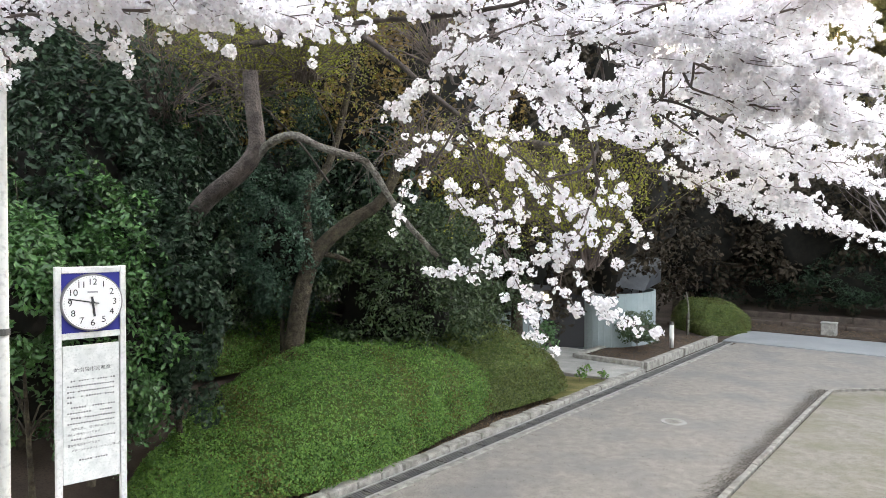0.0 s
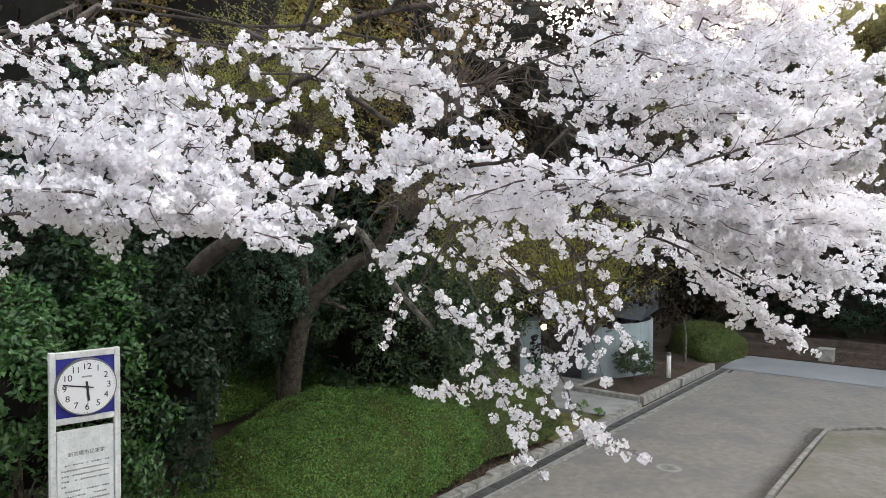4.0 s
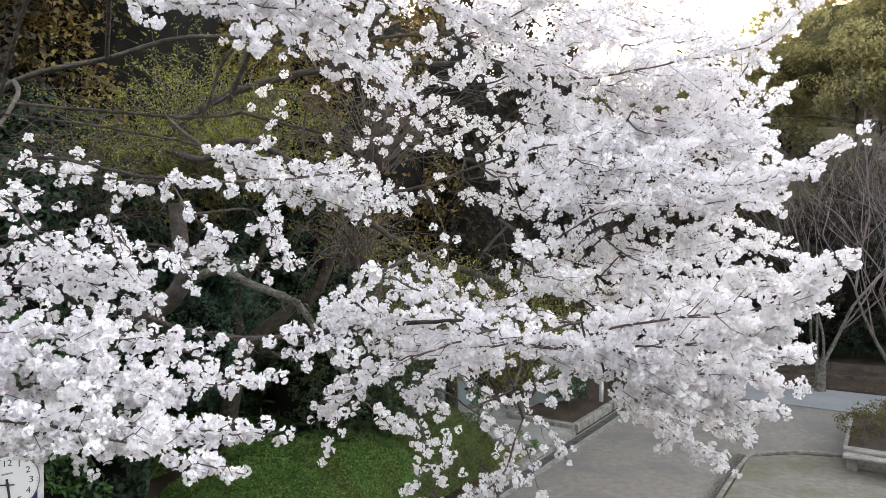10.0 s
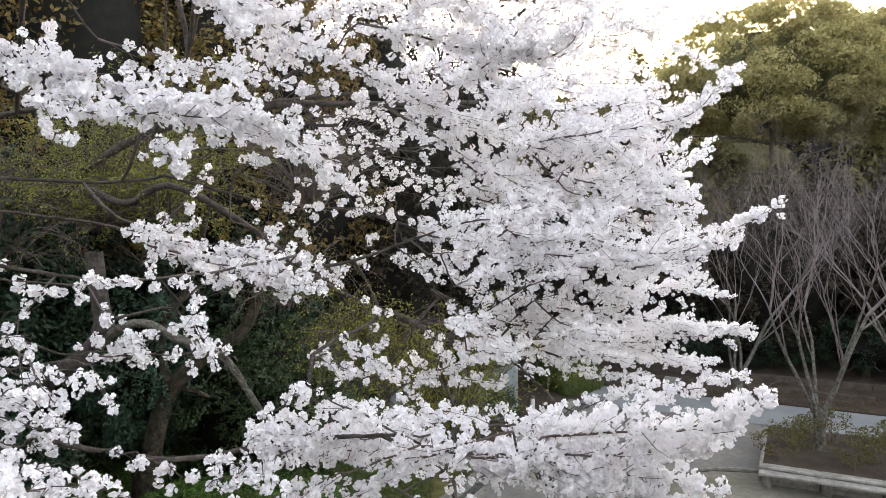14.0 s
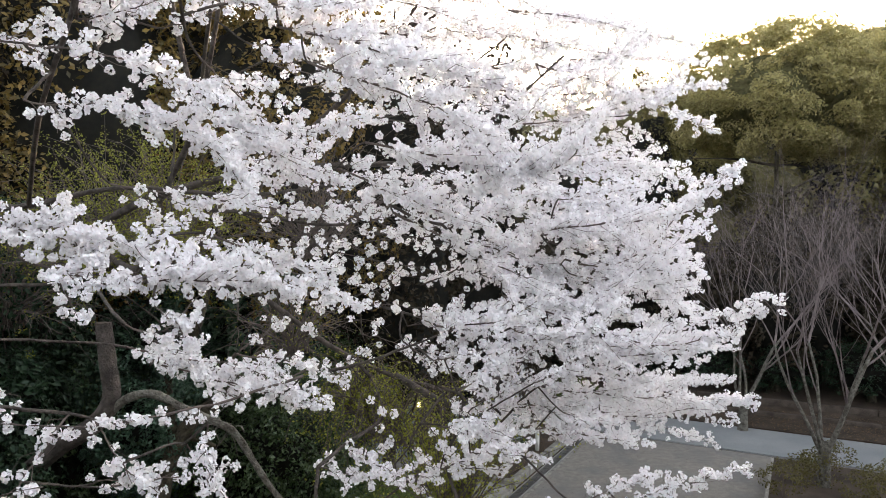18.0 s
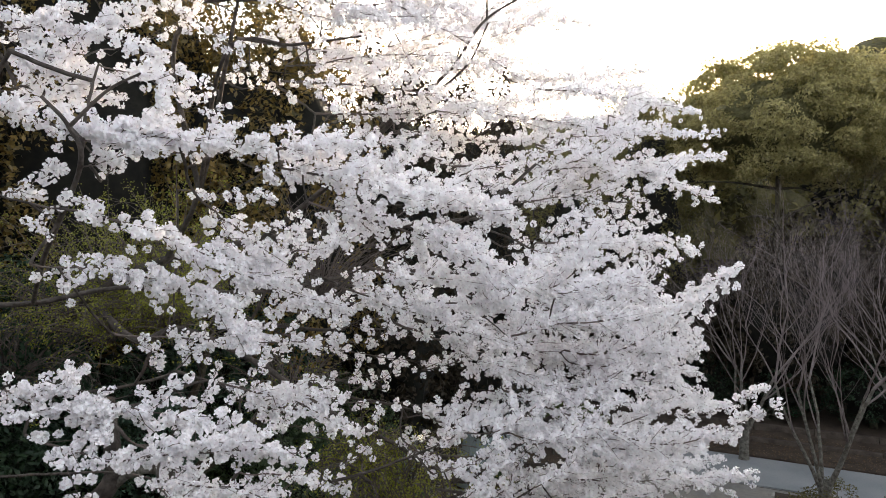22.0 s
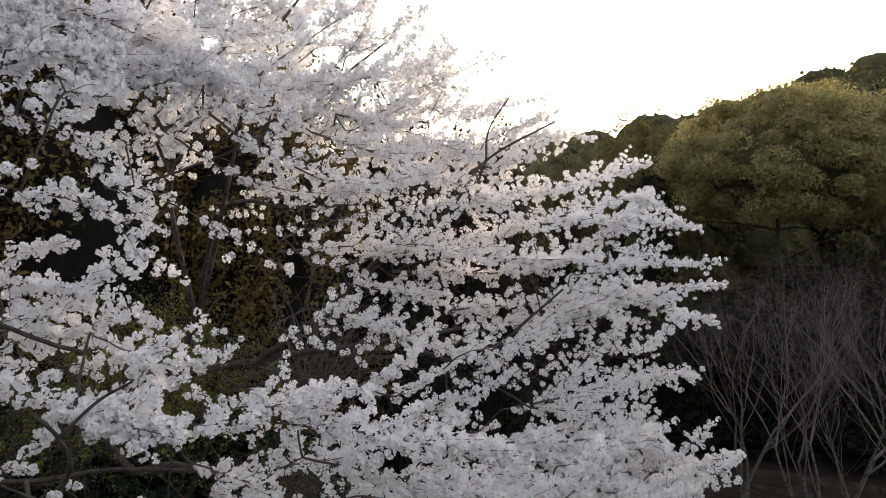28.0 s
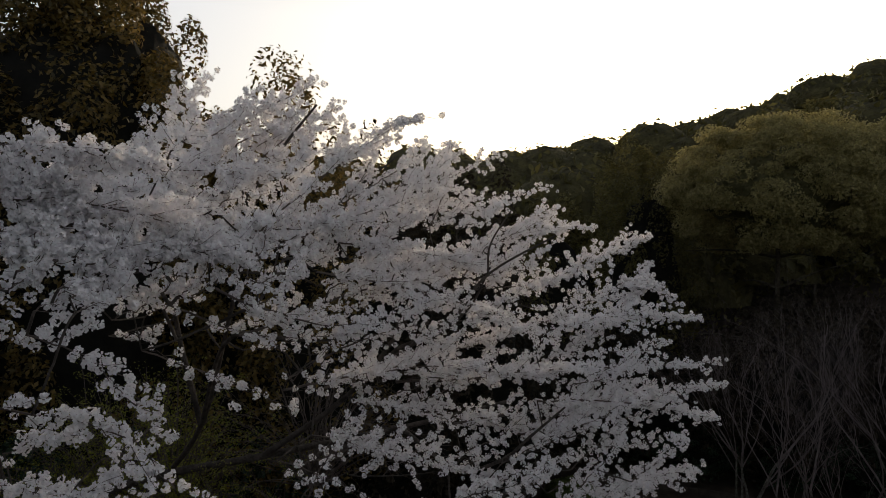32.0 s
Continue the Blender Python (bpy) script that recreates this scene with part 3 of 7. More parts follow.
SHRUB = "dense dark evergreen shrub with small glossy leaves"
BROWN = "tall evergreen tree, its leaves toned brown-black for deep shade"
OLIVE = "rounded olive-green evergreen on the hillside"
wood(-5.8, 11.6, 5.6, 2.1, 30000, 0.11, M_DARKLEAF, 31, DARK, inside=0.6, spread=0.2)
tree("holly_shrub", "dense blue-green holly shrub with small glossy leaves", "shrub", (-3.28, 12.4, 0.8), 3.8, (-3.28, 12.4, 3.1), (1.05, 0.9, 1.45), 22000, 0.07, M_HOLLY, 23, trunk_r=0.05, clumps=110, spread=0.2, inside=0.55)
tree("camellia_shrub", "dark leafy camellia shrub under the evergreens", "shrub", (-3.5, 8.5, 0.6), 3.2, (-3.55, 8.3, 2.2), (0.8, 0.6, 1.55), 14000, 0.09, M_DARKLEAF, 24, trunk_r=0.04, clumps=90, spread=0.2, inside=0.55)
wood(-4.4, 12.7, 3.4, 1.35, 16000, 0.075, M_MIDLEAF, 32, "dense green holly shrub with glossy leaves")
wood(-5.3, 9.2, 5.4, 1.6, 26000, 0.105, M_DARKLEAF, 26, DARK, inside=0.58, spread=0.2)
wood(-1.3, 13.7, 3.2, 2.0, 34000, 0.085, M_MIDLEAF, 33, SHRUB, inside=0.7, spread=0.24)
wood(-0.4, 16.8, 3.4, 1.9, 22000, 0.09, M_MIDLEAF, 34, SHRUB, inside=0.7, spread=0.24)
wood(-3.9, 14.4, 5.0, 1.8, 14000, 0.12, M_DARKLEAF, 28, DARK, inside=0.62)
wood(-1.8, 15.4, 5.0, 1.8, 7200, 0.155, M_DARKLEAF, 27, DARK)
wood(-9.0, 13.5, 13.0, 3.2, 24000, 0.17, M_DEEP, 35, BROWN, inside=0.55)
wood(-5.6, 16.4, 15.6, 3.4, 64000, 0.14, M_GOLDLIGHTLEAF, 36, "tall evergreen tree with golden light painted into its leaves", inside=0.9)
wood(-1.7, 17.2, 12.6, 3.3, 42000, 0.14, M_GOLDLIGHTLEAF, 37, "tall evergreen tree with golden light painted into its leaves", inside=0.82)
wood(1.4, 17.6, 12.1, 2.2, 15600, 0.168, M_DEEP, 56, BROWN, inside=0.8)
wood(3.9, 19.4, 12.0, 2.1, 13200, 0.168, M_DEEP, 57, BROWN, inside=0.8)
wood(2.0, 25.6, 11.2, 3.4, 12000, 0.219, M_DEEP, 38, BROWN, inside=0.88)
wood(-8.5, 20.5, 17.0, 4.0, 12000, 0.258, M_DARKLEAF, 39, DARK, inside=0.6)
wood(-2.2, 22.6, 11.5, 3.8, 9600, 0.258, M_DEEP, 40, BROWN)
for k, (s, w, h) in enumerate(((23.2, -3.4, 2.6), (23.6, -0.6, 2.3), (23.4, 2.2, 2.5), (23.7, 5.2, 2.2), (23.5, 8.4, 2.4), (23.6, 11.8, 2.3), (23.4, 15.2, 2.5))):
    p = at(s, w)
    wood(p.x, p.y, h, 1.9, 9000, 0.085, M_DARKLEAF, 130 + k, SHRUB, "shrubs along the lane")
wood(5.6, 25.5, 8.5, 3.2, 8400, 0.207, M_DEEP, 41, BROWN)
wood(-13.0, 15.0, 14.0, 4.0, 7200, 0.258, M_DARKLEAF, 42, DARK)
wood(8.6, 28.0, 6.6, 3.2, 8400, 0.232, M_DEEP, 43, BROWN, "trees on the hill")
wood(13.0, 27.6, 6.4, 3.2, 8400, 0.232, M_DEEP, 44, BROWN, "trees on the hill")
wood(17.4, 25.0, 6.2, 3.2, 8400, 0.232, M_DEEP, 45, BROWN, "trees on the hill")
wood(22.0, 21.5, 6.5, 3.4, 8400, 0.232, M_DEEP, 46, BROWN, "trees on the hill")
wood(26.0, 17.5, 7.0, 3.4, 10000, 0.2, M_DARKLEAF, 29, DARK, "trees on the hill")
wood(14.5, 31.3, 13.7, 2.7, 26000, 0.16, M_HILLLEAF, 47, OLIVE, "trees on the hill")
wood(10.6, 33.0, 11.0, 3.0, 18000, 0.2, M_HILLLEAF, 50, OLIVE, "trees on the hill")
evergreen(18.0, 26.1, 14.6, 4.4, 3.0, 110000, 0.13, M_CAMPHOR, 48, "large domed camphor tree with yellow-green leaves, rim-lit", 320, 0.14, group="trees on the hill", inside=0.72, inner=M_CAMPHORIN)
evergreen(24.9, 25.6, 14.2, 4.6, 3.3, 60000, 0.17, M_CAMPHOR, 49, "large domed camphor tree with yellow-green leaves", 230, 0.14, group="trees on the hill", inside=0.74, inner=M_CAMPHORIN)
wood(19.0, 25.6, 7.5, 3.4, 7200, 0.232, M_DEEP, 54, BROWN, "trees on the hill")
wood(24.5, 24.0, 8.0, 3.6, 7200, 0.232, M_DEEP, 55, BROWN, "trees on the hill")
wood(20.0, 40.0, 12.0, 5.0, 10800, 0.336, M_HILLLEAF, 51, OLIVE, "trees on the hill")
wood(30.0, 40.0, 13.0, 6.0, 10800, 0.387, M_HILLLEAF, 52, OLIVE, "trees on the hill")
wood(39.0, 36.0, 14.0, 6.0, 9600, 0.387, M_HILLLEAF, 53, OLIVE, "trees on the hill")


# unseen trees added behind the viewpoint to block low sky light
for k, (x, y, h) in enumerate(((-19, -2, 17), (-14, -10, 17), (-6, -14, 16.5), (3, -15, 16), (12, -14, 16), (20, -9, 16), (28, 0, 15), (-24, 8, 17))):
    wood(x, y, h, 5.6, 3000, 0.58, M_HILLLEAF, 110 + k, "unseen olive-green evergreen added to hold back low sky light", "trees across the park", 0.9)


# dark olive tone puts shade into the domes below the far leaves
M_HILLIN = rough_mat("hill_wood_shade", (0.04, 0.036, 0.015), (0.085, 0.075, 0.03), 0.8, 0.95, 1.0, 3.0, dist=0.3)


def far_woods():
    """The wooded slope beyond, one mass of leaf clumps."""
    rng = np.random.default_rng(60)
    n = 110000
    hubs = []
    for _ in range(620):
        x, y = rng.uniform(-70, 105), rng.uniform(38, 108)
        hubs.append((x, y, ground_at(x, y) + rng.uniform(3, 8), rng.uniform(2.2, 4.2)))
    hubs = np.array(hubs)
    pick = rng.integers(0, len(hubs), n)
    o = rng.normal(size=(n, 3))
    o /= np.linalg.norm(o, axis=1, keepdims=True)
    o[:, 2] = np.abs(o[:, 2])
    p = hubs[pick, :3] + o * hubs[pick, 3:4] * rng.uniform(0.8, 1.05, (n, 1)) * [1.2, 1.2, 1]
    v, f = leaves(p, o, 0.8, rng, 0.7)
    # the closed mass of each crown under its leaves, shade painted in dark olive
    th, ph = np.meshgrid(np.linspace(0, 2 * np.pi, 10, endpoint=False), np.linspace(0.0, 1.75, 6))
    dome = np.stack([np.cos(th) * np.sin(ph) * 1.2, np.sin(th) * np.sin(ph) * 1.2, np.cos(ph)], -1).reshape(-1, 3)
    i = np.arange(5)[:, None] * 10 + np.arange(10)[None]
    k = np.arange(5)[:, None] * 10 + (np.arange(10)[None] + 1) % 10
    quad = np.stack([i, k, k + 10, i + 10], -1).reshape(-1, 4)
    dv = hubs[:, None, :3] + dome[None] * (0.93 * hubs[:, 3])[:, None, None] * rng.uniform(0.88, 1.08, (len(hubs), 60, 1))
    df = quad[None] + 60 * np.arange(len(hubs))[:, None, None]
    tagged(part_np("far_wood_mass", dv.reshape(-1, 3), df.reshape(-1, 4), M_HILLIN), "core of the far woodland, its shade painted in", "woodland", kind="stuff")
    tagged(part_np("far_woods", v, f, M_HILLLEAF), "dense olive-green woodland covering the far hill", "woodland", kind="stuff")


far_woods()


# ---- bare trees ----
def bare_tree(label, base, height, stems, seed, spread=0.5, depth=5, bark=M_GREYBARK):
    rng = np.random.default_rng(seed)
    t = thing("bare_tree", label, "tree", "bare trees by the lane")
    twigs = Tubes()

    def grow(p, d, length, r, level, holder):
        n = 6 if level < 2 else 4
        pts, q, way = [np.array(p)], np.array(p), np.array(d)
        for _ in range(n):
            way = way + rng.normal(0, 0.075, 3) + [0, 0, 0.04]
            way /= np.linalg.norm(way)
            q = q + way * length / n
            pts.append(q)
        holder.add(np.array(pts), np.linspace(r, r * 0.55, n + 1), 7 if level < 2 else 4)
        if level >= depth:
            return
        for i in range(3 if level < depth - 1 else 4):
            k = n if i == 0 else rng.integers(n // 2, n + 1)
            side = rng.normal(size=3) * [1, 1, 0.35]
            side -= way * (side @ way)
            side /= np.linalg.norm(side) + 1e-9
            nd = way * 1.0 + side * rng.uniform(0.25, spread + 0.22) + [0, 0, 0.08]
            nd /= np.linalg.norm(nd)
            grow(pts[k], nd, length * rng.uniform(0.55, 0.88), r * (0.6 if i == 0 else 0.4), level + 1, twigs)

    for i in range(stems):
        a = 2 * np.pi * i / stems + rng.uniform(-0.3, 0.3)
        d = np.array([np.cos(a) * spread, np.sin(a) * spread, 1.0])
        d /= np.linalg.norm(d)
        st = Tubes()
        grow(np.array(base) + [0.10 * np.cos(a), 0.10 * np.sin(a), 0.75], d, height * 0.32, 0.05 if i else 0.07, 0, st)
        st.link("stem", bark, t)
    bt = Tubes()
    bt.add(smooth_line([np.array(base) - [0, 0, 0.3], np.array(base) + [0.02, 0, 0.95]], 5), [0.2, 0.165, 0.15, 0.15, 0.13], 10)
    bt.link("butt", bark, t)
    twigs.link("twig_canopy", M_TWIG if bark is M_TWIG else M_GREYTWIG, t, kind="stuff")
    return t


M_GREYTWIG = rough_mat("grey_twig", (0.115, 0.092, 0.092), (0.20, 0.165, 0.162), 6, 0.85, 0.2, 80)
bare_tree("leafless many-stemmed tree with pale lichened bark in the planter", (11.72, 14.85, 0.45), 8.3, 5, 71, 0.44)
bare_tree("leafless grey tree with fine upright twigs", (16.2, 16.5, 0.3), 8.4, 4, 72, 0.45)
bare_tree("leafless grey tree with fine upright twigs", (13.2, 20.6, 0.1), 7.6, 4, 73, 0.42)
bare_tree("leafless grey tree with fine upright twigs", (18.6, 19.6, 0.2), 8.6, 4, 74, 0.42)


# ---- trunks and boughs under the trees ----
def old_trunk():
    t = thing("old_trunk", "forked mossy grey trunk leaning under the evergreens", "tree")
    a = Tubes()
    a.add(smooth_line([(-2.95, 11.8, 0.8), (-2.86, 11.81, 1.72), (-2.67, 11.84, 2.63), (-2.37, 11.87, 3.13), (-1.93, 11.9, 3.51), (-1.3, 11.95, 4.0), (-0.9, 12.3, 5.4)], 24), np.linspace(0.185, 0.08, 24), 12)
    a.link("trunk", M_DARKBARK, t)
    b = Tubes()
    b.add(smooth_line([(-2.6, 11.86, 2.75), (-2.73, 12.0, 3.9), (-2.31, 12.2, 4.7), (-1.9, 12.3, 6.5)], 14), np.linspace(0.10, 0.05, 14), 9)
    b.link("limb", M_DARKBARK, t)
    c = Tubes()
    c.add(smooth_line([(-2.45, 11.9, 2.95), (-2.1, 11.75, 2.88), (-1.9, 11.7, 2.8)], 6), np.linspace(0.06, 0.03, 6), 7)
    c.link("broken_stub", M_DARKBARK, t)


def pruned_tree():
    t = thing("pruned_tree", "sawn-off trunk with a long bare dead limb", "tree")
    a = Tubes()
    a.add(smooth_line([(-4.4, 9.6, 1.0), (-4.0, 9.2, 2.9), (-3.3, 8.75, 3.69), (-2.72, 8.48, 4.08), (-2.5, 8.42, 4.4), (-2.53, 8.41, 4.81), (-2.58, 8.41, 5.31)], 24), np.linspace(0.13, 0.095, 24), 12)
    a.link("trunk", M_BARK, t)
    part("saw_cut", cyl_bm(0.092, 0.092, 0.012, 16, Matrix.Translation((-2.58, 8.41, 5.30))), M_TIMBER, t, "weathered round saw cut")
    b = Tubes()
    b.add(smooth_line([(-2.55, 8.47, 4.22), (-2.3, 8.33, 4.42), (-1.98, 8.21, 4.50), (-1.61, 8.12, 4.34), (-1.12, 7.9, 4.18), (-0.97, 7.88, 4.06), (-0.76, 7.84, 3.73), (-0.55, 7.79, 3.43), (-0.19, 7.7, 3.05)], 30), np.linspace(0.056, 0.030, 30) * (1 + 0.08 * np.sin(np.arange(30) * 1.7)), 10)
    b.link("dead_limb", M_GREYBARK, t, "pale grey dead limb")
    rng = np.random.default_rng(5)
    for _ in range(6):
        c = Tubes()
        p = np.array((-1.05, 8.0, 4.17)) + rng.normal(0, 0.08, 3)
        c.add(smooth_line([p, p + rng.normal(0, 0.12, 3), p + rng.normal(0, 0.22, 3)], 5), np.linspace(0.012, 0.004, 5), 4)
        c.link("spur", M_GREYBARK, t)


old_trunk()
pruned_tree()


# ---- yellow-green shrubs in young leaf ----
def young_shrub(label, base, height, spread, n, leaf_n, seed, droop=0.0, stem=None, holder=None):
    rng = np.random.default_rng(seed)
    t = holder or thing("young_leaf_shrub", label, "shrub", "shrubs in young leaf")
    tw, pts, nn = Tubes(), [], []
    if stem:
        st = Tubes()
        st.add(smooth_line([stem, (np.array(stem) + np.array(base)) / 2 + [0.1, 0.1, 0], base], 10), np.linspace(0.022, 0.012, 10), 6)
        st.link("stem" if holder is None else "shoot", M_BARK, t)
    for _ in range(n):
        d = rng.normal(size=3) * [spread, spread, 0.25] + [0, 0, 1]
        d /= np.linalg.norm(d)
        p = np.array(base) + rng.normal(0, 0.10, 3) * [1, 1, 0.3]
        ln = height * rng.uniform(0.55, 1.0)
        line = [p]
        for k in range(9):
            d = d + rng.normal(0, 0.09, 3) - [0, 0, droop * k * 0.05]
            d /= np.linalg.norm(d)
            p = p + d * ln / 9
            line.append(p)
        line = np.array(line)
        tw.add(line, np.linspace(0.012, 0.003, 10), 4)
        for _ in range(2):
            k = rng.integers(3, 9)
            e = line[k] + (rng.normal(size=3) * 0.5 + d - [0, 0, droop * 0.6]) * ln * 0.2
            tw.add(smooth_line([line[k], (line[k] + e) / 2 + rng.normal(0, 0.02, 3), e], 4), np.linspace(0.006, 0.002, 4), 3)
            line = np.vstack([line, e[None]])
        k = rng.integers(2, len(line), leaf_n)
        pts.append(line[k] + rng.normal(0, 0.045, (leaf_n, 3)))
        nn.append(rng.normal(size=(leaf_n, 3)) + [0, 0, 0.6])
    tw.link("twiggy_growth", M_TWIG, t, kind="stuff")
    v, f = leaves(np.vstack(pts), np.vstack(nn), 0.038, rng, 0.4)
    part_np("young_leaves", v, f, M_FRESH, t, kind="stuff")


YELLOW = "tangled brown-twigged shrub in yellow-green young leaf"
young_shrub(YELLOW, (-3.5, 11.3, 5.6), 2.9, 0.7, 130, 120, 83, 0.5, stem=(-2.35, 12.1, 4.2))
young_shrub(YELLOW, (-2.5, 11.0, 5.8), 2.7, 0.75, 130, 120, 84, 0.6, stem=(-2.2, 12.05, 4.6))
young_shrub(YELLOW, (-0.6, 11.2, 4.4), 1.9, 0.6, 70, 12, 85, 0.8, stem=(-1.2, 12.1, 4.1))
young_shrub("tangle of thin leafless brown twigs under the evergreens", (-4.6, 10.4, 5.0), 2.4, 0.7, 110, 2, 86, 0.6, stem=(-4.8, 11.2, 1.2))
young_shrub("tangle of thin leafless brown twigs under the evergreens", (-0.3, 11.6, 6.0), 2.6, 0.7, 110, 2, 88, 0.4, stem=(-0.95, 12.25, 5.1))


# ---- signboard with clock ----
def signboard():
    g = thing("clock_signboard", "white steel signboard with a round clock over a printed notice", "signboard")
    tl, tr = Vector((-3.70, 6.16, 0)), Vector((-3.27, 6.57, 0))
    ax = (tr - tl).normalized()
    m = Matrix.Translation(tl) @ Matrix(((ax.x, -ax.y, 0, 0), (ax.y, ax.x, 0, 0), (0, 0, 1, 0), (0, 0, 0, 1)))
    W = 0.625  # x along the board, -y towards the path, z up
    part("post", box_bm(0, 0.055, -0.035, 0.035, -0.1, 2.99, 0.006, m), M_WHITE, g)
    part("post", box_bm(W - 0.055, W, -0.035, 0.035, -0.1, 2.99, 0.006, m), M_WHITE, g)
    part("top_rail", box_bm(0.055, W - 0.055, -0.034, 0.034, 2.925, 2.985, 0.005, m), M_WHITE, g)
    part("middle_rail", box_bm(0.055, W - 0.055, -0.034, 0.034, 2.30, 2.36, 0.005, m), M_WHITE, g)
    part("clock_panel", box_bm(0.055, W - 0.055, -0.02, 0.02, 2.36, 2.925, 0, m), M_BLUE, g, "deep blue panel")
    part("notice_board", box_bm(0.062, W - 0.062, -0.018, 0.018, 0.92, 2.235, 0.004, m), M_BOARD, g, "weathered white board")
    cc = m @ Matrix.Translation((W / 2, -0.02, 2.645)) @ Matrix.Rotation(radians(90), 4, "X")
    clock = part("clock", cyl_bm(0.275, 0.27, 0.05, 48, cc), M_RIM, g, "round wall clock")
    part("dial", cyl_bm(0.258, 0.258, 0.004, 48, cc @ Matrix.Translation((0, 0, 0.0505))), M_DIAL, clock)
    for k in range(12):
        a = radians(30 * (k + 1))
        cu = bpy.data.curves.new("numeral", "FONT")
        cu.body, cu.size, cu.align_x, cu.align_y, cu.extrude = str(k + 1), 0.085, "CENTER", "CENTER", 0.0006
        cu.materials.append(M_INK)
        ob = new("numeral", cu)
        ob.parent = clock
        ob.matrix_world = cc @ Matrix.Translation((0.195 * math.sin(a), 0.195 * math.cos(a), 0.0555))
    for k in range(60):
        a = radians(6 * k)
        big = k % 5 == 0
        part("minute_mark", box_bm(-0.003 if big else -0.001, 0.003 if big else 0.001, -0.004, 0.004, 0, 0.001, 0, cc @ Matrix.Rotation(-a, 4, "Z") @ Matrix.Translation((0, 0.245, 0.0546))), M_INK, clock)
    for ang, ln, wd in ((173.5, 0.135, 0.020), (282, 0.215, 0.011)):
        part("hour_hand_bar" if ln < 0.2 else "minute_hand_bar", box_bm(-wd / 2, wd / 2, -0.055, ln, 0, 0.003, 0, cc @ Matrix.Translation((0, 0, 0.060 if ln < 0.2 else 0.065)) @ Matrix.Rotation(radians(-ang), 4, "Z")), M_INK, clock)
    part("hub", cyl_bm(0.016, 0.014, 0.02, 16, cc @ Matrix.Translation((0, 0, 0.054))), M_INK, clock)
    part("maker_mark", box_bm(-0.045, 0.045, -0.008, 0.008, 0, 0.001, 0, cc @ Matrix.Translation((0, 0.10, 0.0546))), plain_mat("grey_print", (0.35, 0.35, 0.36)), clock)
    # printed lines that cannot be read
    rng = random.Random(8)
    flat = m @ Matrix.Translation((0, -0.0192, 0)) @ Matrix.Rotation(radians(90), 4, "X")

    def print_line(words, x, z, size):
        cu = bpy.data.curves.new("printed_line", "FONT")
        cu.body, cu.size, cu.extrude = words, size, 0.0005
        cu.materials.append(M_INK)
        ob = new("printed_line", cu)
        ob.parent = g
        ob.matrix_world = flat @ Matrix.Translation((x, z, 0))

    print_line("\u65b0\u5357\u967d\u5e02\u6c11\u61b2\u7ae0", 0.155, 1.985, 0.047)
    legible = {9: "\u81ea\u7136\u3092\u611b\u3057\u3000\u82b1\u3068\u7dd1\u306b\u304b\u3053\u307e\u308c\u305f", 10: "\u7f8e\u3057\u3044\u74b0\u5883\u3092\u3064\u304f\u308a\u307e\u3059",
               12: "\u8c4a\u304b\u306a\u5bb6\u5ead\u3092\u3064\u304f\u308a\u307e\u3059", 13: "\u30b9\u30dd\u30fc\u30c4\u3084\u30ec\u30af\u30ea\u30a8\u30fc\u30b7\u30e7\u30f3\u306b\u89aa\u3057\u307f"}
    z = 1.90
    for line in range(15):
        x = 0.10 + (0.03 if line in (0, 5, 7, 9, 11, 13) else 0.0)
        end = 0.52 if line not in (4, 14) else (0.13 if line == 4 else 0.44)
        if line == 14:
            z -= 0.05
            x = 0.2
        if line in legible:
            print_line(legible[line], x, z - 0.010, 0.026)
        while x < end and line not in legible:
            if rng.random() < 0.9:
                part("text_bar", box_bm(x, x + 0.013, -0.0195, -0.018, z - rng.uniform(0.004, 0.009), z + rng.uniform(0.004, 0.009), 0, m), M_INK, g)
            x += 0.0235
        z -= 0.051


signboard()


def pole():
    p = thing("slim_pole", "slim pale painted metal pole with a dark band", "pole")
    part("shaft", cyl_bm(0.022, 0.021, 4.3, 14, Matrix.Translation((-1.93, 2.95, -0.1))), M_POLE, p, smooth=True)
    part("band", cyl_bm(0.026, 0.026, 0.03, 14, Matrix.Translation((-1.93, 2.95, 2.86))), M_IRON, p)


pole()


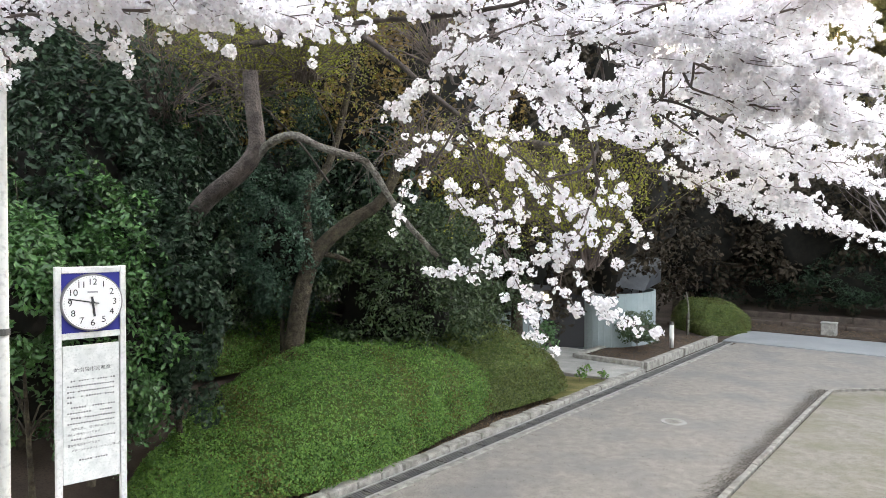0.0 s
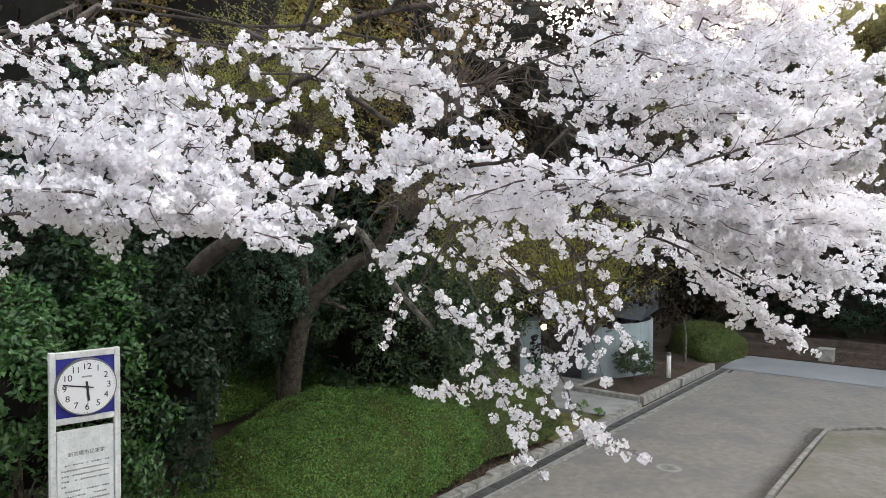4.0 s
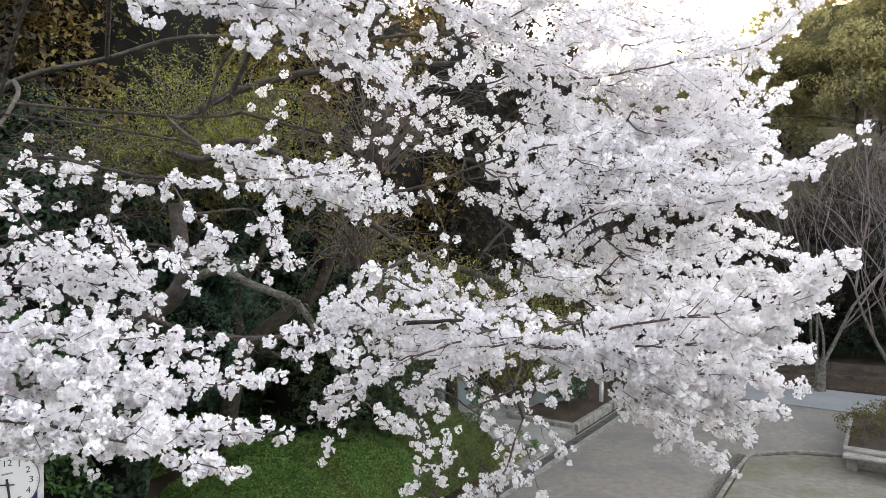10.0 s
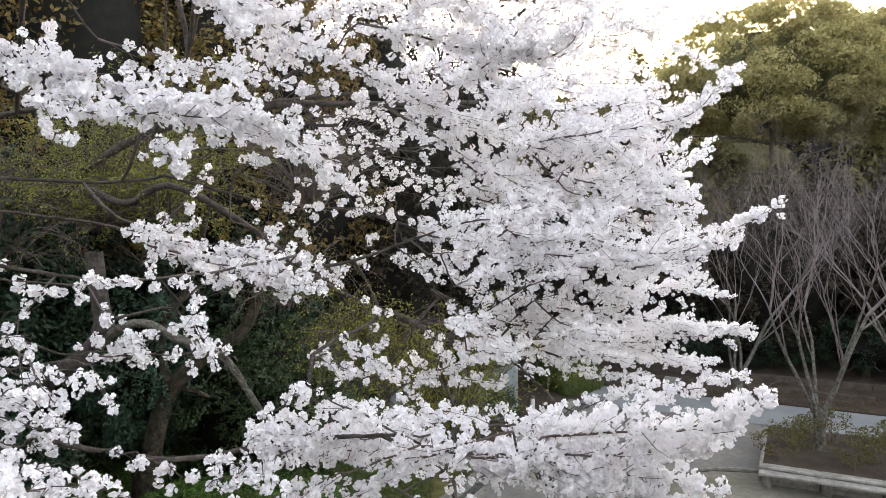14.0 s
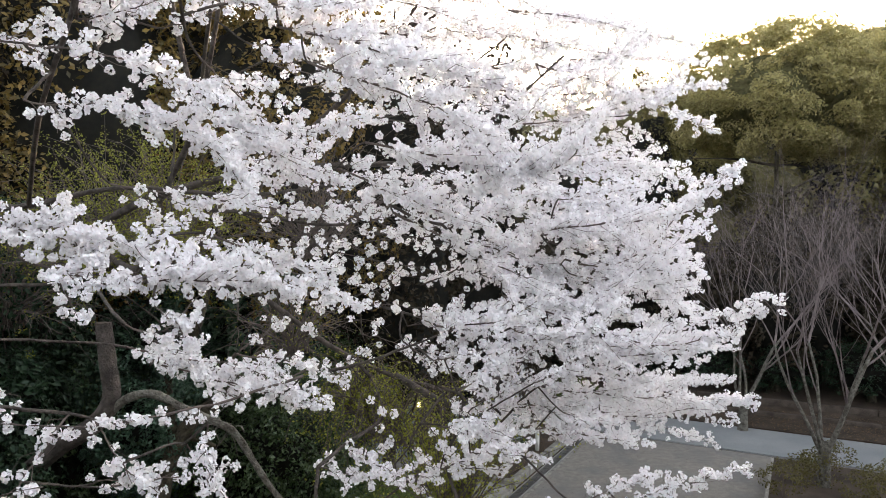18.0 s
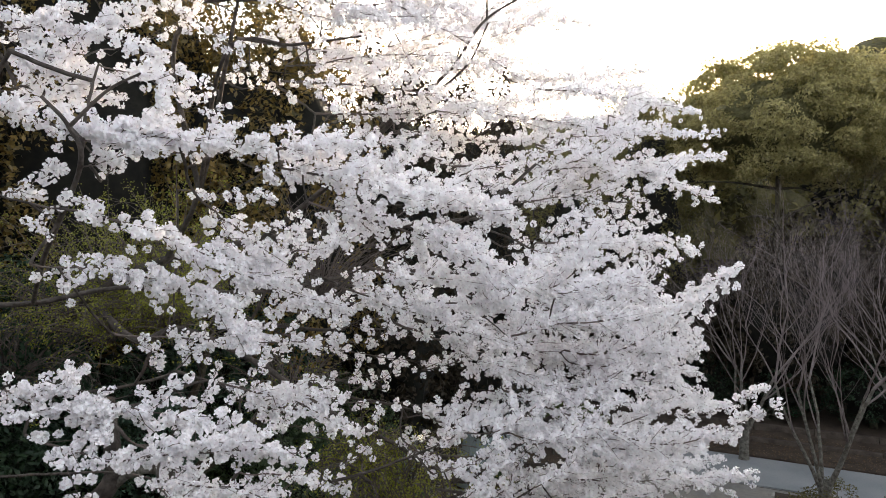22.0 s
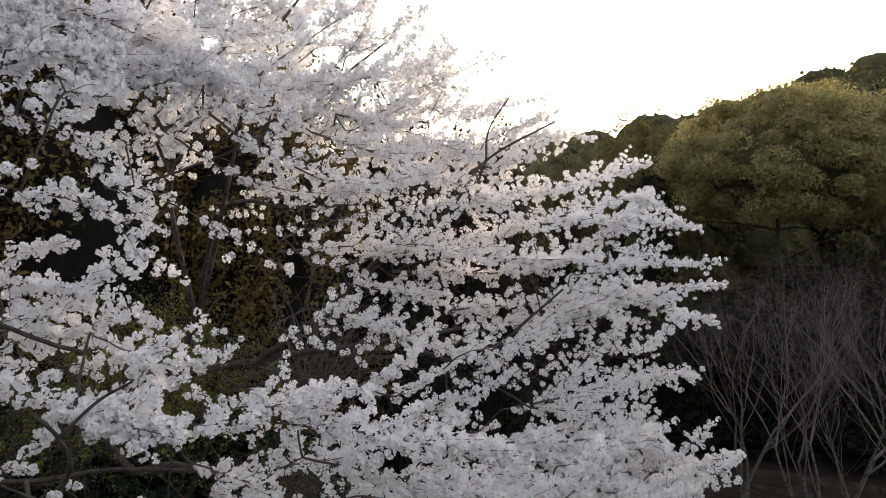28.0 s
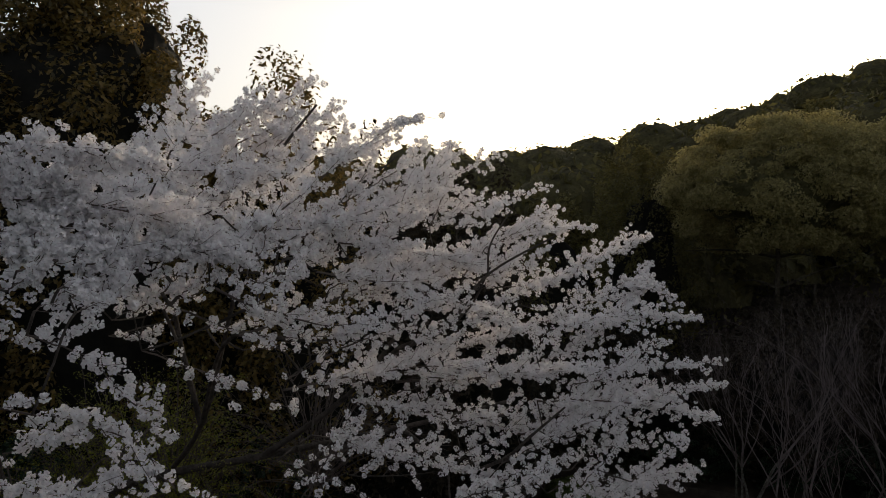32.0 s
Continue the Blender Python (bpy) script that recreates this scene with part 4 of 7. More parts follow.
# ---- toilet block ----
def toilet_block():
    g = thing("toilet_block", "small dark grey public toilet with a curved pale screen wall", "building")
    body = [at(s, w).xy for s, w in ((11.75, -2.5), (14.0, -2.2), (15.4, -3.2), (15.0, -6.0), (11.2, -6.6), (10.9, -3.9))]
    part("wall", prism_bm(body, 0, 2.36), M_SLATE, g)
    annex = [at(s, w).xy for s, w in ((9.35, -4.35), (10.55, -3.62), (10.9, -3.95), (11.2, -6.6), (9.5, -6.6))]
    part("annex_wall", prism_bm(annex, 0, 1.72), M_SLATE, g)
    lid = [at(s, w).xy for s, w in ((9.15, -4.2), (10.6, -3.35), (10.88, -3.9), (11.18, -6.7), (9.4, -6.7))]
    part("annex_roof", prism_bm(lid, 1.72, 1.84, 0.015), M_SLATE, g)
    for k in range(4):
        (s0, w0), (s1, w1) = ((9.24 + 1.2 * q / 4, -4.20 + 0.72 * q / 4) for q in (k, k + 0.96))
        part("annex_panel", prism_bm([at(s0, w0).xy, at(s1, w1).xy, at(s1 + 0.03, w1 - 0.06).xy, at(s0 + 0.03, w0 - 0.06).xy], 0.1, 1.70), M_PANEL, g)
    roof_out = [at(s, w).xy for s, w in ((11.5, -2.2), (14.1, -1.7), (15.6, -3.1), (15.2, -6.2), (11.1, -6.8), (10.75, -3.8))]
    part("roof_slab", prism_bm(roof_out, 2.36, 2.46, 0.02), M_SLATE, g)
    # folded metal hood over the screen
    bm = bmesh.new()
    pts = [at(11.5, -1.95, 1.86), at(12.3, -1.35, 1.70), at(14.1, -1.55, 1.86), at(14.2, -1.6, 2.58), at(11.4, -3.0, 2.62)]
    v = [bm.verts.new(p) for p in pts]
    for a, b, c in ((0, 1, 4), (1, 3, 4), (1, 2, 3)):
        bm.faces.new((v[a], v[b], v[c]))
    bmesh.ops.solidify(bm, geom=bm.faces[:], thickness=0.03)
    part("folded_hood", bm, M_METALROOF, g)
    # curved screen wall of narrow panels
    centre = np.array((12.75, -2.35))
    n = 20
    for k in range(n):
        a0, a1 = (radians(-110 + 190 * (k + e) / n) for e in (0, 0.97))
        q = []
        for a, r in ((a0, 1.0), (a1, 1.0), (a1, 0.95), (a0, 0.95)):
            s, w = centre[0] + 1.55 * r * math.sin(a), centre[1] + 1.0 * r * math.cos(a)
            q.append(at(s, w).xy)
        part("screen_panel", prism_bm(q, 0.06, 1.64), M_PANEL, g)
    # thin black sheet stands for the shaded entrance recess
    part("doorway", prism_bm([at(s, w).xy for s, w in ((10.6, -3.6), (11.4, -2.5), (11.45, -2.54), (10.65, -3.64))], 0.10, 2.1), M_BLACK, g)
    for s, w, z, r in ((10.62, -3.5, 1.50, 0.085), (11.3, -2.45, 2.02, 0.05)):
        bm = bmesh.new()
        bmesh.ops.create_uvsphere(bm, u_segments=16, v_segments=10, radius=r, matrix=Matrix.Translation(at(s, w, z)))
        part("wall_lamp", bm, M_LAMP, g, "small round lamp, lit warm yellow", True)
    p = at(10.95, -2.98)
    part("door_plate", box_bm(-0.06, 0.06, -0.01, 0.01, 1.35, 1.52, 0.003, Matrix.Translation((p.x, p.y - 0.08, 0))), M_DIAL, g)


toilet_block()


def planter():
    g = thing("low_planter", "low stone-edged planting bed with bare soil beside the path", "planter", kind="structure")
    ring = [((9.7, -0.28), (9.7, -2.1)), ((9.7, -0.28), (12.2, -0.28)), ((12.35, -0.28), (15.2, -0.28)), ((9.7, -2.1), (11.3, -2.1))]
    for (s0, w0), (s1, w1) in ring:
        d = Vector((w1 - w0, s1 - s0)).normalized() * 0.09
        n = Vector((-d.y, d.x))
        a, b = Vector((w0, s0)), Vector((w1, s1))
        q = [a - n, b - n, b + n, a + n]
        part("planter_stone", prism_bm([at(p.y, p.x).xy for p in q], 0, 0.21, 0.015), M_STONE, g)
    part("soil", prism_bm([at(s, w).xy for s, w in ((9.75, -0.33), (15.1, -0.33), (15.1, -2.0), (9.75, -2.0))], 0, 0.16), M_SOIL, g)


planter()
scatter("bed_litter", "dry leaves and crumbs on the soil of the planting bed", "litter", 9.8, 15.0, lambda r, n: (r.uniform(-1.95, -0.4, n), 0.17), 2600, 0.045, M_LITTER, 305)


def small_plant(name, label, s, w, z, h, r, n, size, mat, seed, trunk=0.012):
    p = at(s, w, z)
    tree(name, label, "shrub", p, h, (p.x, p.y, p.z + h * 0.6), (r, r, h * 0.45), n, size, mat, seed, M_TWIG, trunk, 30, 0.28, limbs=4)


small_plant("sapling", "young green sapling by the toilet entrance", 8.1, -2.1, 0.05, 1.05, 0.36, 420, 0.09, M_CAMELLIA, 91)
small_plant("planted_shrub", "dark green shrub in the planting bed", 11.5, -1.2, 0.16, 0.95, 0.6, 1700, 0.09, M_MIDLEAF, 92)
small_plant("low_plant", "small bright green plant on the mossy lawn", 7.3, -0.75, 0.07, 0.24, 0.15, 90, 0.07, M_AZALEA, 93, 0.006)
small_plant("low_plant", "small bright green plant on the mossy lawn", 7.75, -0.45, 0.07, 0.2, 0.14, 90, 0.07, M_AZALEA, 94, 0.006)
small_plant("low_plant", "small bright green plant on the mossy lawn", 8.1, -1.0, 0.09, 0.2, 0.13, 60, 0.07, M_AZALEA, 95, 0.006)


def bollard():
    p = at(12.3, -0.55, 0.2)
    g = thing("bollard_lamp", "short pale metal bollard lamp in the planting bed", "bollard")
    part("post", cyl_bm(0.06, 0.06, 0.62, 16, Matrix.Translation(p)), M_POLE, g, smooth=True)
    part("cap", cyl_bm(0.066, 0.05, 0.08, 16, Matrix.Translation(p + Vector((0, 0, 0.62)))), M_IRON, g)


bollard()


def stone_block():
    p = at(18.95, 2.2)
    g = thing("stone_block", "low grey stone block beside the lane", "block")
    m = Matrix.Translation(p) @ Matrix.Rotation(radians(-36), 4, "Z")
    part("block", box_bm(-0.22, 0.22, -0.17, 0.17, 0.0, 0.42, 0.02, m), M_STONE, g)
    part("cap_stone", box_bm(-0.24, 0.24, -0.19, 0.19, 0.42, 0.46, 0.012, m), M_CONCRETE, g)


stone_block()


def leaning_stake():
    g = thing("young_tree", "thin bare young tree tied to a short stake", "tree")
    b = at(15.2, -1.1)
    t = Tubes()
    t.add(smooth_line([b + Vector((0, 0, -0.1)), b + Vector((0.02, 0, 0.9)), b + Vector((-0.06, 0, 1.5))], 8), np.linspace(0.035, 0.02, 8), 7)
    t.link("stem", M_GREYBARK, g)
    c = Tubes()
    c.add(smooth_line([b + Vector((0.0, 0.1, -0.1)), b + Vector((0.02, 0.1, 0.8))], 4), [0.03] * 4, 7)
    c.link("stake", M_TIMBER, g)


leaning_stake()


def retaining_logs():
    g = thing("retaining_edge", "low terraced timber edging along the wooded bank", "edging", kind="structure")
    for s, z in ((20.45, 0.0), (21.9, 0.16)):
        w = -1.5
        while w < 26:
            part("timber", box_bm(w, w + 1.96, s - 0.09, s + 0.09, z - 0.1, z + 0.18, 0.02, PLAN), M_TIMBER, g)
            w += 2.0


retaining_logs()


def bench_planter():
    g = thing("raised_planter", "raised bed with a grey timber-clad wall holding soil and thin shrubs", "planter", kind="structure")
    for w in np.arange(5.5, 12.4, 1.15):
        part("wall_plank", box_bm(w, w + 1.13, 10.55, 10.65, 0.10, 0.44, 0.01, PLAN), M_WOOD, g)
        part("wall_plank", box_bm(w, w + 1.13, 10.56, 10.64, -0.05, 0.09, 0.005, PLAN), M_WOOD, g)
    part("end_wall", box_bm(5.42, 5.5, 10.66, 14.4, -0.05, 0.36, 0.01, PLAN), M_WOOD, g)
    part("soil", box_bm(5.5, 12.4, 10.65, 14.4, -0.05, 0.34, 0, PLAN), M_SOIL, g)
    b = thing("plank_bench", "weathered grey plank bench on round log posts", "bench")
    for w in (5.55, 6.7, 7.85, 9.0, 10.15):
        part("log_post", cyl_bm(0.11, 0.105, 0.50, 14, PLAN @ Matrix.Translation((w + 0.06, 10.42, -0.05))), M_WOOD, b, smooth=True)
    part("seat_plank", box_bm(5.45, 11.0, 10.02, 10.30, 0.34, 0.40, 0.012, PLAN), M_WOOD, b)
    part("back_plank", box_bm(5.45, 11.0, 10.31, 10.53, 0.40, 0.46, 0.012, PLAN), M_WOOD, b)
    for k in range(16):
        small_plant("thin_shrub", "thin brownish shrub with few leaves in the raised bed", 11.2 + 0.75 * (k % 4), 5.8 + 0.38 * k, 0.34, 0.85, 0.48, 800, 0.06, M_HILLLEAF, 100 + k, 0.01)


bench_planter()


# ---- the cherry tree ----
CHERRY = thing("cherry_tree", "large cherry tree in full white blossom, spreading low boughs", "tree")
STEM_LINES = [
    ([(-5.3, 13.2, 0.9), (-5.0, 12.6, 3.6), (-4.3, 11.4, 5.6), (-2.8, 10.0, 6.7), (-0.9, 9.4, 7.2), (1.0, 9.8, 7.4), (2.8, 10.4, 7.6)], 0.09, 0.025),
    ([(-3.4, 10.5, 6.2), (-2.4, 9.0, 5.9), (-1.75, 8.55, 6.1), (-0.88, 8.83, 5.61), (0.15, 9.11, 4.81), (1.4, 8.8, 4.35), (2.6, 8.4, 4.5), (3.6, 8.6, 4.9)], 0.05, 0.02),
    ([(-2.3, 9.8, 6.8), (-1.6, 8.8, 7.8), (-1.1, 7.8, 9.2), (-0.8, 7.4, 10.4)], 0.04, 0.015),
    ([(-6.4, 9.9, 0.9), (-6.1, 9.4, 4.2), (-5.0, 8.2, 6.1), (-3.8, 7.2, 6.5), (-2.63, 6.63, 6.61), (-1.76, 6.4, 6.77), (-0.62, 6.4, 6.72), (0.57, 6.6, 6.9), (1.61, 6.94, 6.84)], 0.038, 0.012),
    ([(-0.9, 9.4, 7.2), (0.3, 8.8, 8.2), (1.2, 8.8, 9.4)], 0.045, 0.018),
    ([(-3.8, 7.2, 6.5), (-3.0, 5.8, 6.1), (-2.5, 4.6, 5.6)], 0.025, 0.012),
    ([(0.9, 8.9, 4.5), (1.53, 7.95, 4.32), (1.94, 7.77, 4.55), (2.39, 7.6, 4.97), (2.72, 7.52, 5.25), (3.11, 7.44, 5.53), (3.54, 7.36, 5.86)], 0.045, 0.014),
    ([(1.94, 7.77, 4.55), (2.64, 7.6, 4.57), (3.24, 7.42, 4.57)], 0.022, 0.01),
    ([(1.53, 7.95, 4.32), (2.26, 7.77, 4.26), (2.83, 7.59, 4.1)], 0.022, 0.01),
    ([(-1.6, 8.8, 7.8), (-1.85, 8.53, 9.4), (-1.49, 8.3, 10.01), (-1.15, 8.0, 10.4), (-0.75, 7.7, 10.77), (-0.43, 7.5, 11.2), (-0.1, 7.4, 11.6)], 0.035, 0.012),
    ([(-1.49, 8.3, 10.01), (-1.04, 8.0, 9.98), (-0.5, 7.7, 10.18), (0.17, 7.5, 10.6), (0.75, 7.4, 11.05)], 0.026, 0.01),
    ([(0.3, 8.8, 8.2), (1.0, 8.2, 8.86), (1.45, 7.8, 9.22), (1.82, 7.6, 9.75), (2.59, 7.5, 10.2)], 0.03, 0.01),
    ([(1.82, 7.6, 9.75), (1.85, 7.6, 10.1), (2.1, 7.6, 10.5)], 0.014, 0.008),
    ([(0.3, 8.8, 8.2), (0.84, 8.3, 8.8), (1.3, 8.1, 9.0), (1.69, 8.0, 9.35), (1.9, 7.9, 9.8)], 0.03, 0.011),
    ([(1.0, 9.8, 7.4), (1.5, 8.0, 7.4), (1.89, 7.3, 7.69), (2.24, 7.2, 8.0), (2.58, 7.1, 8.32)], 0.03, 0.011),
    ([(-2.63, 6.63, 6.61), (-1.7, 4.6, 7.1), (-1.2, 3.82, 7.6), (-1.22, 3.73, 7.81), (-1.34, 3.69, 7.96)], 0.02, 0.009),
    ([(-1.22, 3.73, 7.81), (-1.02, 3.7, 8.0), (-0.85, 3.7, 8.1)], 0.011, 0.006),
    ([(-1.6, 8.8, 7.8), (-1.0, 7.15, 9.11), (-0.29, 6.85, 9.15), (0.37, 6.55, 9.18)], 0.026, 0.01),
]


def petal_kite(along, across, normal, length, width, curl):
    """Four corners of one petal, narrow at its foot and curled at its notched tip."""
    return np.array([np.zeros(3), along * 0.62 * length + across * 0.5 * width + normal * curl * 0.4 * length,
                     along * length + normal * curl * length, along * 0.62 * length - across * 0.5 * width + normal * curl * 0.4 * length])


def flower_ball(seed, flowers, petals, open_from, open_to, hearts):
    """A round cluster of half-open flowers on short stalks, about 1 across; petals are material 0, hearts 1."""
    rng = np.random.default_rng(seed)
    g = np.arange(flowers) + 0.5
    ph, th = np.arccos(1 - 2 * g / flowers), np.pi * (1 + 5**0.5) * g
    d = np.stack([np.cos(th) * np.sin(ph), np.sin(th) * np.sin(ph), np.cos(ph)], -1) + rng.normal(0, 0.16, (flowers, 3))
    d /= np.linalg.norm(d, axis=1, keepdims=True)
    rot = frames_to(d + rng.normal(0, 0.3, (flowers, 3)), rng)
    vs, fs, mi, c = [], [], [], 0
    for k in range(flowers):
        x, y, z = rot[k].T
        o = d[k] * rng.uniform(0.18, 0.36)
        size = rng.uniform(0.27, 0.34) * (5 / petals) ** 0.35
        lift = rng.uniform(open_from, open_to)
        for p in range(petals):
            a = 2 * np.pi * p / petals + rng.uniform(-0.25, 0.25)
            e = lift + rng.uniform(-0.2, 0.25)
            out = x * math.cos(a) + y * math.sin(a)
            along, across = out * math.cos(e) + z * math.sin(e), y * math.cos(a) - x * math.sin(a)
            vs.append(o + petal_kite(along, across, np.cross(along, across), size, size * 0.95 * (5 / petals) ** 0.5, rng.uniform(-0.1, 0.3)))
            fs += [[c, c + 1, c + 2], [c, c + 2, c + 3]]
            mi += [0, 0]
            c += 4
        if hearts:
            q = np.array([[0.12, 0, 0.05], [-0.06, 0.1, 0.05], [-0.06, -0.1, 0.05]]) * size
            vs.append(q @ rot[k].T + o)
            fs.append([c, c + 1, c + 2])
            mi.append(1)
            c += 3
    return np.vstack(vs), np.array(fs), np.array(mi)


FINE_BALLS = [flower_ball(k, n, 5, 0.1, 0.95, True) for k, n in enumerate((7, 8, 9, 10, 11, 9))]
FAR_BALLS = [flower_ball(20 + k, n, 4, 0.1, 0.9, True) for k, n in enumerate((6, 7, 8, 7))]
SMALL_BALLS = [flower_ball(30 + k, n, 3, 0.1, 0.85, True) for k, n in enumerate((6, 7, 7, 6))]


def blossom_mesh(points, sizes, rng, balls):
    vs, fs, ms, base = [], [], [], 0
    which = rng.integers(0, len(balls), len(points))
    for b, (bv, bf, bmi) in enumerate(balls):
        sel = which == b
        k = int(sel.sum())
        if not k:
            continue
        v = np.einsum("nij,kj->nki", turns(k, rng), bv) * sizes[sel][:, None, None] + points[sel][:, None]
        vs.append(v.reshape(-1, 3))
        fs.append((bf[None] + len(bv) * np.arange(k)[:, None, None]).reshape(-1, 3) + base)
        ms.append(np.tile(bmi, k))
        base += k * len(bv)
    return np.vstack(vs), np.vstack(fs), np.concatenate(ms)


# gap between balls, gap between side twigs, scatter, droop
STYLE = {"d": (0.040, 0.043, 0.028, 0.0), "m": (0.055, 0.072, 0.026, 0.02), "l": (0.085, 0.092, 0.018, 0.05)}
SPRAYS = []


def spray(style, width, *points):
    """Notes one flowering bough of the cherry tree: its style, the spread of its side twigs and its line."""
    SPRAYS.append((style, width, points))


def build_spray(number, style, width, line):
    """A twig line, side twigs spread flat about it, and balls of blossom along them."""
    rng = np.random.default_rng(1000 + number)
    gap, sub_gap, scatter, droop = STYLE[style]
    seg = np.linalg.norm(np.diff(line, axis=0), axis=1)
    length = seg.sum()
    far = line[:, 1].mean() > 5.2
    near = line[:, 1].mean() < 3.9
    back = line[:, 1].mean() > 7.0
    if back:
        gap, sub_gap, scatter = gap * 1.45, sub_gap * 1.35, scatter * 0.9
    elif far:
        gap, sub_gap, scatter = gap * 1.8, sub_gap * 1.5, scatter * 0.8
    tw = Tubes()
    tw.add(line, np.linspace(0.004 + 0.0025 * length, 0.002, len(line)), 6)
    cum = np.concatenate([[0], np.cumsum(seg)])
    spots = []
    for d in np.arange((0.2 if number % 3 else 0.5) * length, length, gap * (1.0 if style != "l" else 2.0)):
        spots.append([np.interp(d, cum, line[:, i]) for i in range(3)])
    d, side = 0.03 * length, 1
    while d < length:
        f = d / length
        p = np.array([np.interp(d, cum, line[:, i]) for i in range(3)])
        i = min(int(f * (len(line) - 1)), len(line) - 2)
        t = line[i + 1] - line[i]
        t /= np.linalg.norm(t) + 1e-9
        lat = np.cross(t, [0, 0, 1.0])
        lat /= np.linalg.norm(lat) + 1e-9
        up = np.cross(lat, t)
        taper = 0.9 if f < 0.55 else 0.9 - 1.5 * (f - 0.55)
        ln = width * rng.choice([0.4, 0.7, 1.0, 1.5], p=[0.25, 0.35, 0.25, 0.15]) * rng.uniform(0.8, 1.2) * max(taper, 0.15)
        way = t * rng.uniform(0.7, 1.4) + lat * side * rng.uniform(0.3, 1.0) + up * rng.normal(0.16, 0.42)
        way[2] -= 6 * droop
        way /= np.linalg.norm(way)
        end = p + way * ln
        bend = (p + end) / 2 + rng.normal(0, 0.02, 3)
        tw.add(np.array([p, bend, end]), [0.003, 0.0022, 0.0013], 3)
        m = max(1, int(ln / gap + rng.random()))
        for q in np.linspace(0.3 if m > 1 else 1.0, 1.0, m):
            if rng.random() < 0.93:
                spots.append(p * (1 - q) + end * q - [0, 0, droop * rng.random()])
        side = -side
        d += sub_gap * rng.uniform(0.6, 1.35)
    spots = np.array(spots)
    spots = spots + rng.normal(0, scatter, spots.shape)
    sizes = rng.uniform(0.046, 0.074, len(spots)) * (1.08 if back else 1.24 if far else 1.0 if near else 1.1)
    v, f, mi = blossom_mesh(spots, sizes, rng, FINE_BALLS if near else SMALL_BALLS if far else FAR_BALLS)
    ob = part_np("blossom_spray", v, f, [M_PETAL, M_HEART], CHERRY, mi, kind="stuff")
    tw.link("twig", M_TWIG, ob)
    return len(spots)


def build_cherry():
    """Joins each spray to the nearest limb, bough or spray, thickens what carries more, then hangs the blossom."""
    rng = np.random.default_rng(99)
    pos, up_to, run, owner = [], [], [], []   # nodes, their parent node, way to the trunk, the piece they belong to
    pieces, load = [], []

    def add_line(line, parent, start_run):
        pieces.append((line, parent))
        load.append(0)
        k = len(pieces) - 1
        d = start_run
        for i, p in enumerate(line):
            if i:
                d += np.linalg.norm(p - line[i - 1])
            pos.append(p)
            run.append(d)
            owner.append((k, i))
        return k

    for pts, r0, r1 in STEM_LINES:
        line = smooth_line(pts, 30)
        add_line(line, None, 0.5 * len(pieces))
    n_limbs = len(pieces)
    made = []
    lines = []
    for style, width, pts in SPRAYS:
        line = smooth_line(pts, 24)
        wob = np.cumsum(rng.normal(0, 0.007, line.shape), 0)
        lines.append(line + wob - wob[0])
    order = sorted(range(len(lines)), key=lambda k: min(np.linalg.norm(np.array(pos) - lines[k][0], axis=1)))
    for k in order:
        line = lines[k]
        root, way = line[0], line[3] - line[0]
        way /= np.linalg.norm(way) + 1e-9
        P_, R_ = np.array(pos), np.array(run)
        off = root - P_
        dist = np.linalg.norm(off, axis=1) + 1e-6
        turn_cost = 1 - (off @ way) / dist
        cost = dist * (1 + 0.35 * turn_cost) + 0.12 * R_ + 0.6 * np.maximum(P_[:, 2] - root[2] - 0.2, 0)
        j = int(np.argmin(cost))
        piece, i = owner[j]
        base = pieces[piece][0]
        t0 = base[min(i + 1, len(base) - 1)] - base[max(i - 1, 0)]
        t0 /= np.linalg.norm(t0) + 1e-9
        d = dist[j]
        ahead = off[j] / d
        if t0 @ ahead < 0.4:
            t0 = ahead
        if way @ ahead < 0.3:
            way = ahead
        a, b = P_[j] + (0.5 * t0 + 0.5 * ahead) * 0.25 * d, root - (0.5 * way + 0.5 * ahead) * 0.28 * d
        u = np.linspace(0, 1, 14)[:, None]
        bough = (1 - u) ** 3 * P_[j] + 3 * (1 - u) ** 2 * u * a + 3 * (1 - u) * u * u * b + u**3 * root
        bough = bough + np.sin(np.pi * u) * np.cumsum(rng.normal(0, 0.005 * min(d, 1.2), bough.shape), 0)
        kb = add_line(bough, (piece, i), R_[j])
        ks = add_line(line[: int(len(line) * 0.6)], (kb, 13), R_[j] + d)
        made.append((kb, ks))
        q = ks
        while q is not None:
            load[q] += 1
            q = pieces[q][1][0] if pieces[q][1] else None
    for n, (pts, r0, r1) in enumerate(STEM_LINES):
        tb = Tubes()
        tb.add(pieces[n][0], np.linspace(r0, r1, 30) * (1 + 0.05 * np.sin(np.arange(30) * 1.3)), 12)
        tb.link("trunk" if n == 0 else "limb", M_BARK, CHERRY)
    for kb, ks in made:
        r = min(0.003 + 0.0036 * math.sqrt(load[kb]), 0.014)
        end = 0.003 + 0.0034 * math.sqrt(load[ks])
        tb = Tubes()
        tb.add(pieces[kb][0], np.linspace(r, min(r, end), 14), 7)
        tb.link("bough", M_BARK, CHERRY)
    total = 0
    for n, (style, width, pts) in enumerate(SPRAYS):
        total += build_spray(n, style, width, lines[n])
    return total


